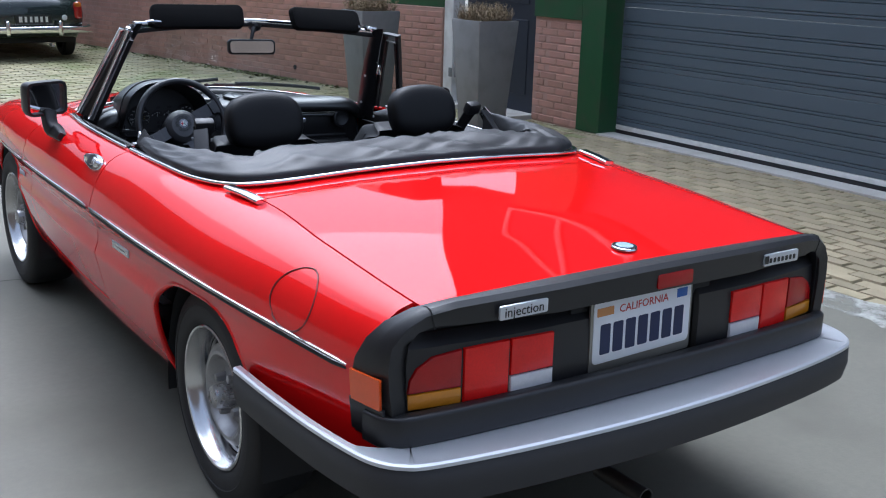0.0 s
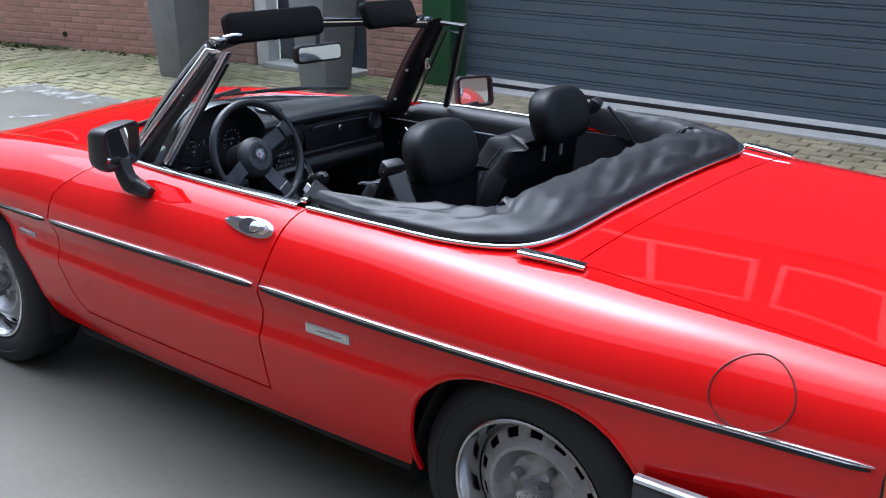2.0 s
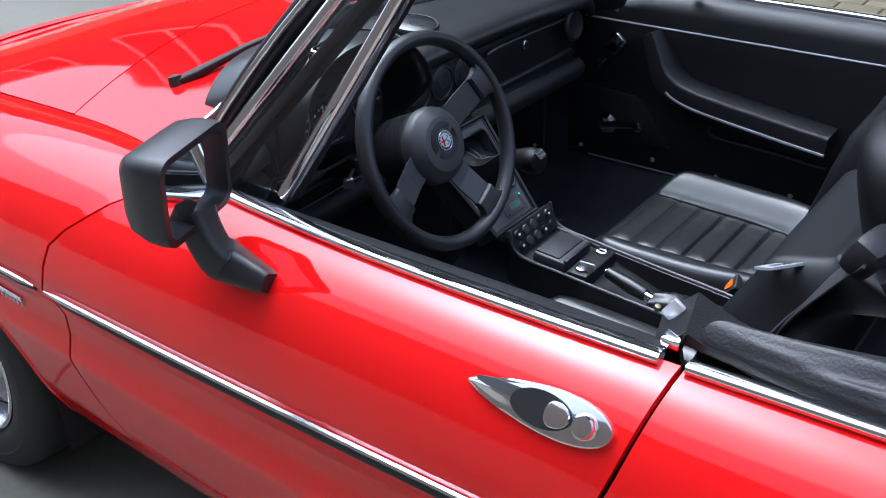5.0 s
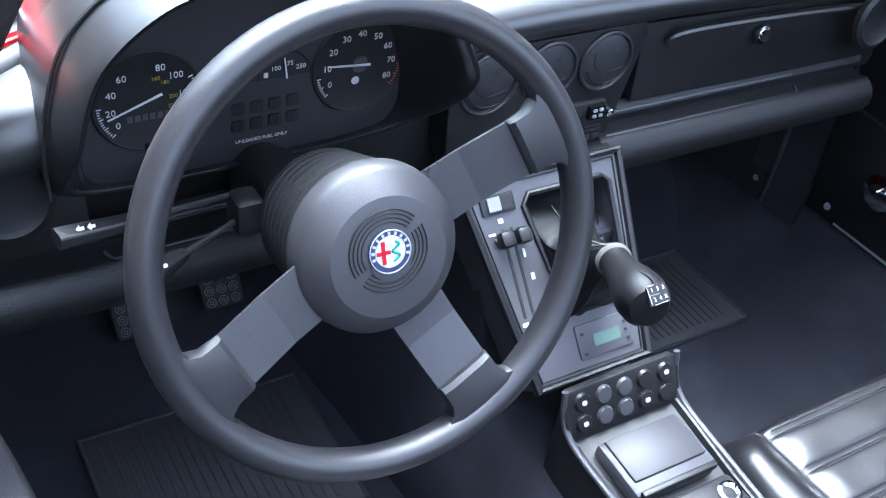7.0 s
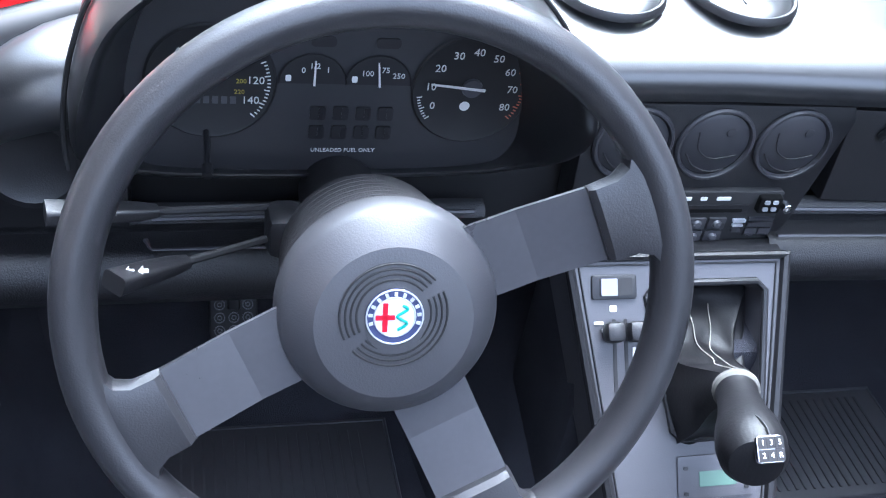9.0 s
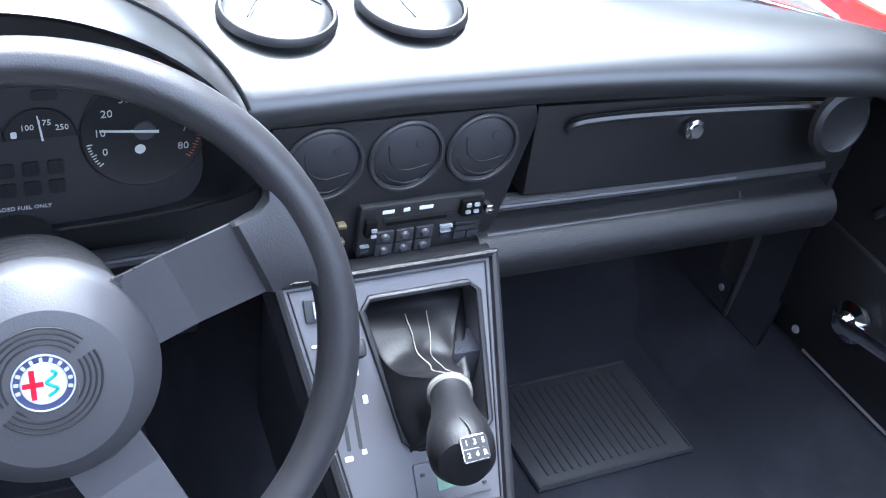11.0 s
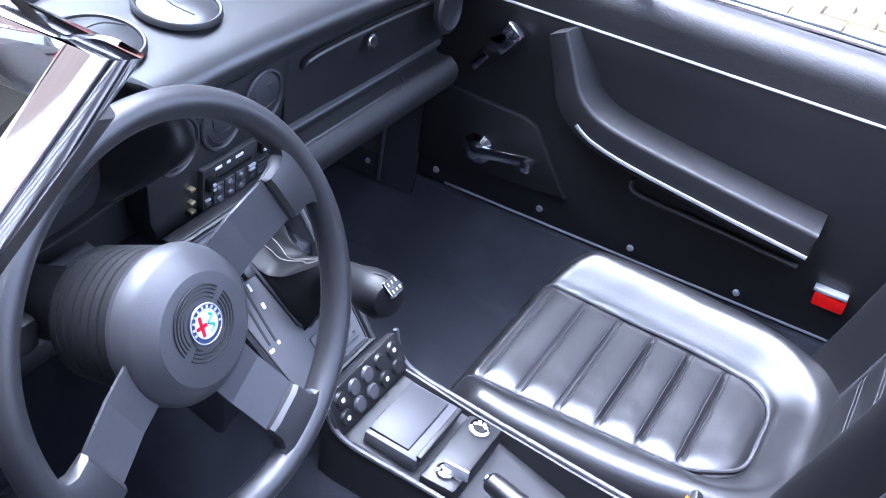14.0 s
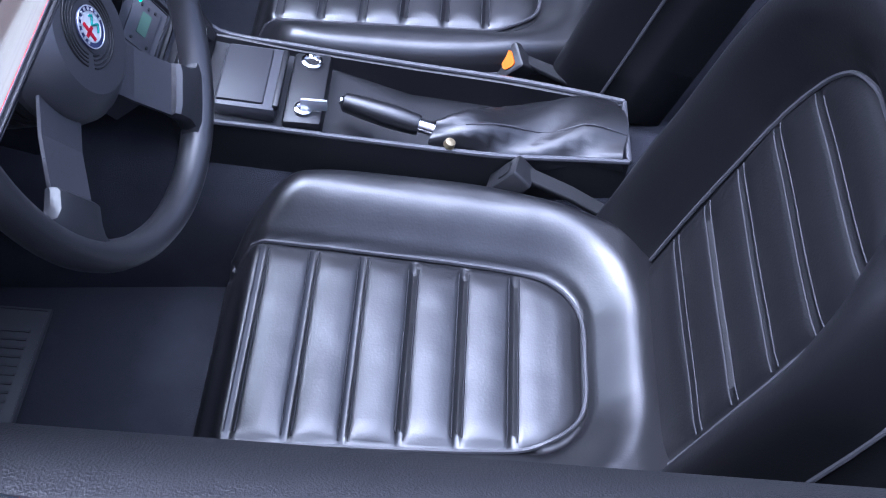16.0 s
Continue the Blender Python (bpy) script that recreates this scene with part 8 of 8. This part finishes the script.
# ---------- seats ----------
def make_seat(cx, slide):
    Y0, Y1 = 0.74, 1.248
    ribs = [0.930 + 0.0538 * k for k in range(6)]
    wide = curve([0.74, 0.80, 0.87, 0.96, 1.05, 1.15, 1.20, 1.23, 1.248], [0.165, 0.185, 0.21, 0.232, 0.238, 0.236, 0.224, 0.200, 0.170])

    def smooth(e0, e1, v):
        t = max(0.0, min(1.0, (v - e0) / (e1 - e0)))
        return t * t * (3 - 2 * t)

    def insert(y):
        return 0.106 + 0.018 * (y - 0.9) / 0.33

    def height(u, y):
        """Cushion surface: bolsters round three sides, a ribbed insert open to the front."""
        side = abs(u) / wide(y)
        d_side, d_back = insert(y) - abs(u), y - 0.858
        if d_back < 0.055 and d_side < 0.055:
            inside = 0.055 - math.hypot(0.055 - min(0.055, d_back), 0.055 - min(0.055, d_side))
        else:
            inside = min(d_side, d_back)
        z = 0.440 + 0.012 * (y - 0.9)
        z += 0.040 * smooth(0.008, -0.06, inside) * (1 - 0.25 * smooth(0.9, 0.78, y))
        z -= 0.006 * math.exp(-(inside / 0.006) ** 2)
        if inside > 0.002:
            near = min(abs(y - r) for r in ribs)
            z -= 0.0042 * math.exp(-(near / 0.0035) ** 2) * smooth(0.0, 0.012, inside)
            z += 0.0038 * math.sin(math.pi / 2 * min(1.0, near / 0.0538 * 2)) * smooth(0.0, 0.03, inside)
        z -= 0.085 * smooth(0.76, 1.0, side) ** 2
        z -= 0.080 * smooth(1.195 - 0.05 * smooth(0.12, 0.19, abs(u)), 1.248, y) ** 1.8
        z -= 0.02 * smooth(0.82, 0.74, y)
        z += 0.0016 * noise.noise((cx * 9 + u * 11, y * 11, 0.5)) + 0.0004 * noise.noise((cx * 9 + u * 45, y * 45, 2.5))
        return z, inside

    bm = bmesh.new()
    rows = []
    nx, ny = 84, 150
    for j in range(ny + 1):
        y = Y0 + (Y1 - Y0) * j / ny
        w = wide(y)
        row = [(cx + w * (-1 + 2 * i / nx), y + slide, height(w * (-1 + 2 * i / nx), y)[0]) for i in range(nx + 1)]
        row = [(row[0][0], y + slide, 0.30)] + row + [(row[-1][0], y + slide, 0.30)]
        rows.append(row)
    rows.append([(p[0], Y1 + slide, 0.30) for p in rows[-1]])
    grid(bm, rows)
    seat = part("seat", bm, LEATHER, car, "black leather bucket seat with ribbed insert", angle=80)
    # welts along the insert and the bolster's outer edge
    loop = [(-0.123, 1.236), (-0.117, 1.1), (-0.110, 0.96), (-0.098, 0.90), (-0.062, 0.862), (0.0, 0.857), (0.062, 0.862), (0.098, 0.90), (0.110, 0.96), (0.117, 1.1), (0.123, 1.236)]
    bm = bmesh.new()
    pts = [Vector((cx + p.x, p.y + slide, height(p.x, p.y)[0] + 0.003)) for p in spline([(u, y, 0) for u, y in loop], 90)]
    sweep(bm, pts, ring(0.0025, 6))
    part("piping", bm, PIPING, seat)
    for s in (-1, 1):
        bm = bmesh.new()
        pts = []
        for k in range(40):
            t = k / 39
            y = 1.243 - 0.43 * t
            u = s * max(0.123, wide(y) * (0.90 if t > 0.06 else 0.72 + 3.0 * t))
            pts.append(Vector((cx + u, y + slide, height(u, y)[0] + 0.002)))
        sweep(bm, spline(pts[::3], 60), ring(0.0024, 6))
        part("piping", bm, PIPING, seat)
    for r in ribs:
        for dy in (-0.005, 0.005):
            bm = bmesh.new()
            us = [u for u in fill(-0.122, 0.122, 0.012) if height(u, r + dy)[1] > 0.006]
            sweep(bm, [Vector((cx + u, r + dy + slide, height(u, r + dy)[0] + 0.0005)) for u in us], ring(0.0008, 4))
            part("stitch_line", bm, THREAD, seat)
    # backrest
    LEAN = radians(17)

    def back(u, v, h):
        """u across, v up the back from the hinge, h out of its face."""
        c, s2 = math.cos(LEAN), math.sin(LEAN)
        return Vector((cx + u, 0.798 + slide - v * s2 + h * c, 0.425 + v * c + h * s2))

    back_ribs = [0.092 + 0.0585 * k for k in range(5)]

    def puff(u, v):
        hw = 0.228 - 0.055 * smooth(0.28, 0.52, v)
        side = abs(u) / hw
        d_side, d_top = 0.120 - 0.02 * smooth(0.25, 0.38, v) - abs(u), 0.385 - v
        if d_top < 0.06 and d_side < 0.06:
            inside = 0.06 - math.hypot(0.06 - min(0.06, d_top), 0.06 - min(0.06, d_side))
        else:
            inside = min(d_side, d_top)
        h = 0.052 * smooth(0.01, -0.06, inside) * (1 - 0.3 * smooth(0.36, 0.45, v)) - 0.006 * math.exp(-(inside / 0.006) ** 2)
        if inside > 0.002:
            near = min(abs(v - r) for r in back_ribs)
            h -= 0.004 * math.exp(-(near / 0.0035) ** 2) * smooth(0.0, 0.012, inside)
            h += 0.005 * math.sin(math.pi / 2 * min(1.0, near / 0.0585 * 2)) * smooth(0.0, 0.03, inside)
        h -= 0.095 * smooth(0.74, 1.0, side) ** 2
        h -= 0.07 * smooth(0.43, 0.50, v) ** 2
        h += 0.002 * noise.noise((cx * 9 + u * 10, v * 10, 8.5))
        return h, hw, inside

    bm = bmesh.new()
    rows = []
    for j in range(101):
        v = 0.50 * j / 100
        hw = puff(0, v)[1]
        row = [back(-hw + 2 * hw * i / 70, v, puff(-hw + 2 * hw * i / 70, v)[0]) for i in range(71)]
        row = [back(-hw + 0.01, v, -0.10)] + row + [back(hw - 0.01, v, -0.10)]
        rows.append(row)
    rows.append([back((-1 + 2 * i / 72) * 0.165, 0.50, -0.10) for i in range(73)])
    grid(bm, rows, close_u=True)
    # same leather as the cushion, dulled to look shaded
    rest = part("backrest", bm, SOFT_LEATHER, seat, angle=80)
    bm = bmesh.new()
    loop = [(-0.12, 0.03), (-0.12, 0.19), (-0.113, 0.29), (-0.092, 0.355), (-0.05, 0.382), (0.0, 0.386), (0.05, 0.382), (0.092, 0.355), (0.113, 0.29), (0.12, 0.19), (0.12, 0.03)]
    sweep(bm, [back(p.x, p.y, puff(p.x, p.y)[0] + 0.0025) for p in spline([(u, v, 0) for u, v in loop], 70)], ring(0.0024, 6), up=(0, 1, 0.4))
    part("back_piping", bm, PIPING, seat)
    for s in (-1, 1):
        bm = bmesh.new()
        sweep(bm, [back(s * (puff(0, v)[1] * 0.93), v, puff(s * puff(0, v)[1] * 0.93, v)[0] + 0.002) for v in fill(0.02, 0.46, 0.04)], ring(0.0022, 6), up=(0, 1, 0.4))
        part("back_piping", bm, PIPING, seat)
    for r in back_ribs:
        for dv in (-0.005, 0.005):
            us = [u for u in fill(-0.124, 0.124, 0.012) if puff(u, r + dv)[2] > 0.006]
            bm = bmesh.new()
            sweep(bm, [back(u, r + dv, puff(u, r + dv)[0] + 0.0005) for u in us], ring(0.0008, 4), up=(0, 1, 0.4))
            part("stitch_line", bm, THREAD, seat)
    # headrest
    bm = bmesh.new()
    hm = Matrix.Translation((cx * 0.98, 0.585, 0.938)) @ Matrix.Rotation(radians(-14), 4, "X")
    rows = []
    for j in range(17):
        lat = -math.pi / 2 + math.pi * j / 16
        row = []
        for i in range(36):
            lon = 2 * math.pi * i / 36

            def sq(v, p):
                return math.copysign(abs(v) ** p, v)
            x = 0.130 * sq(math.cos(lat), 0.5) * sq(math.cos(lon), 0.55)
            y = 0.052 * sq(math.cos(lat), 0.5) * sq(math.sin(lon), 0.75) - 1.2 * x * x
            z = 0.088 * sq(math.sin(lat), 0.6) - 0.02 * (x / 0.13) ** 2 * (1 if lat > 0 else -0.2)
            row.append(hm @ Vector((x, y, z)))
        rows.append(row)
    grid(bm, rows, close_u=True)
    bmesh.ops.remove_doubles(bm, verts=bm.verts, dist=0.0005)
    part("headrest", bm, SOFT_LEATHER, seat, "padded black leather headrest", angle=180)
    for s in (-1, 1):
        bm = bmesh.new()
        sweep(bm, [(cx + s * 0.05, 0.60, 0.80), (cx + s * 0.05, 0.59, 0.90)], ring(0.007, 8))
        part("headrest_post", bm, CHROME, seat)


make_seat(-0.316, 0.0)
make_seat(0.29, 0.042)

# seat belts behind each seat
for s in (-1, 1):
    bm = bmesh.new()
    path = spline([(s * 0.52, 0.57, 0.945), (s * 0.50, 0.60, 0.90), (s * 0.485, 0.66, 0.80), (s * 0.50, 0.70, 0.66), (s * 0.54, 0.72, 0.45)], 18)
    sweep(bm, path, rbox(0.05, 0.003, 0.001), up=(0, 1, 0.2))
    belt = part("seat_belt", bm, material("black belt webbing", (0.018, 0.018, 0.02), 0.7, vary=0.2, bump=0.6, bump_scale=900), car, "black seat belt hanging from its guide")
    bm = bmesh.new()
    box(bm, (s * 0.505, 0.575, 0.935), (0.062, 0.035, 0.045), 0.01, turn=(25, 0, 12 * s))
    sweep(bm, [(s * 0.53, 0.54, 0.93), (s * 0.55, 0.48, 0.86), (s * 0.57, 0.42, 0.76)], rbox(0.045, 0.008, 0.003), up=(0, 0.3, 1))
    part("belt_guide", bm, BLACK_PLASTIC, belt)
    bm = bmesh.new()
    m = axis_frame((s * 0.478, 0.675, 0.875), (-s * 0.3, 0.3, 0.9), (0.9 * s, 0.4, 0))
    ring_plate(bm, rbox(0.06, 0.03, 0.006), rbox(0.03, 0.012, 0.004), m, 0.003, 24)
    part("belt_tongue", bm, SILVER, belt)
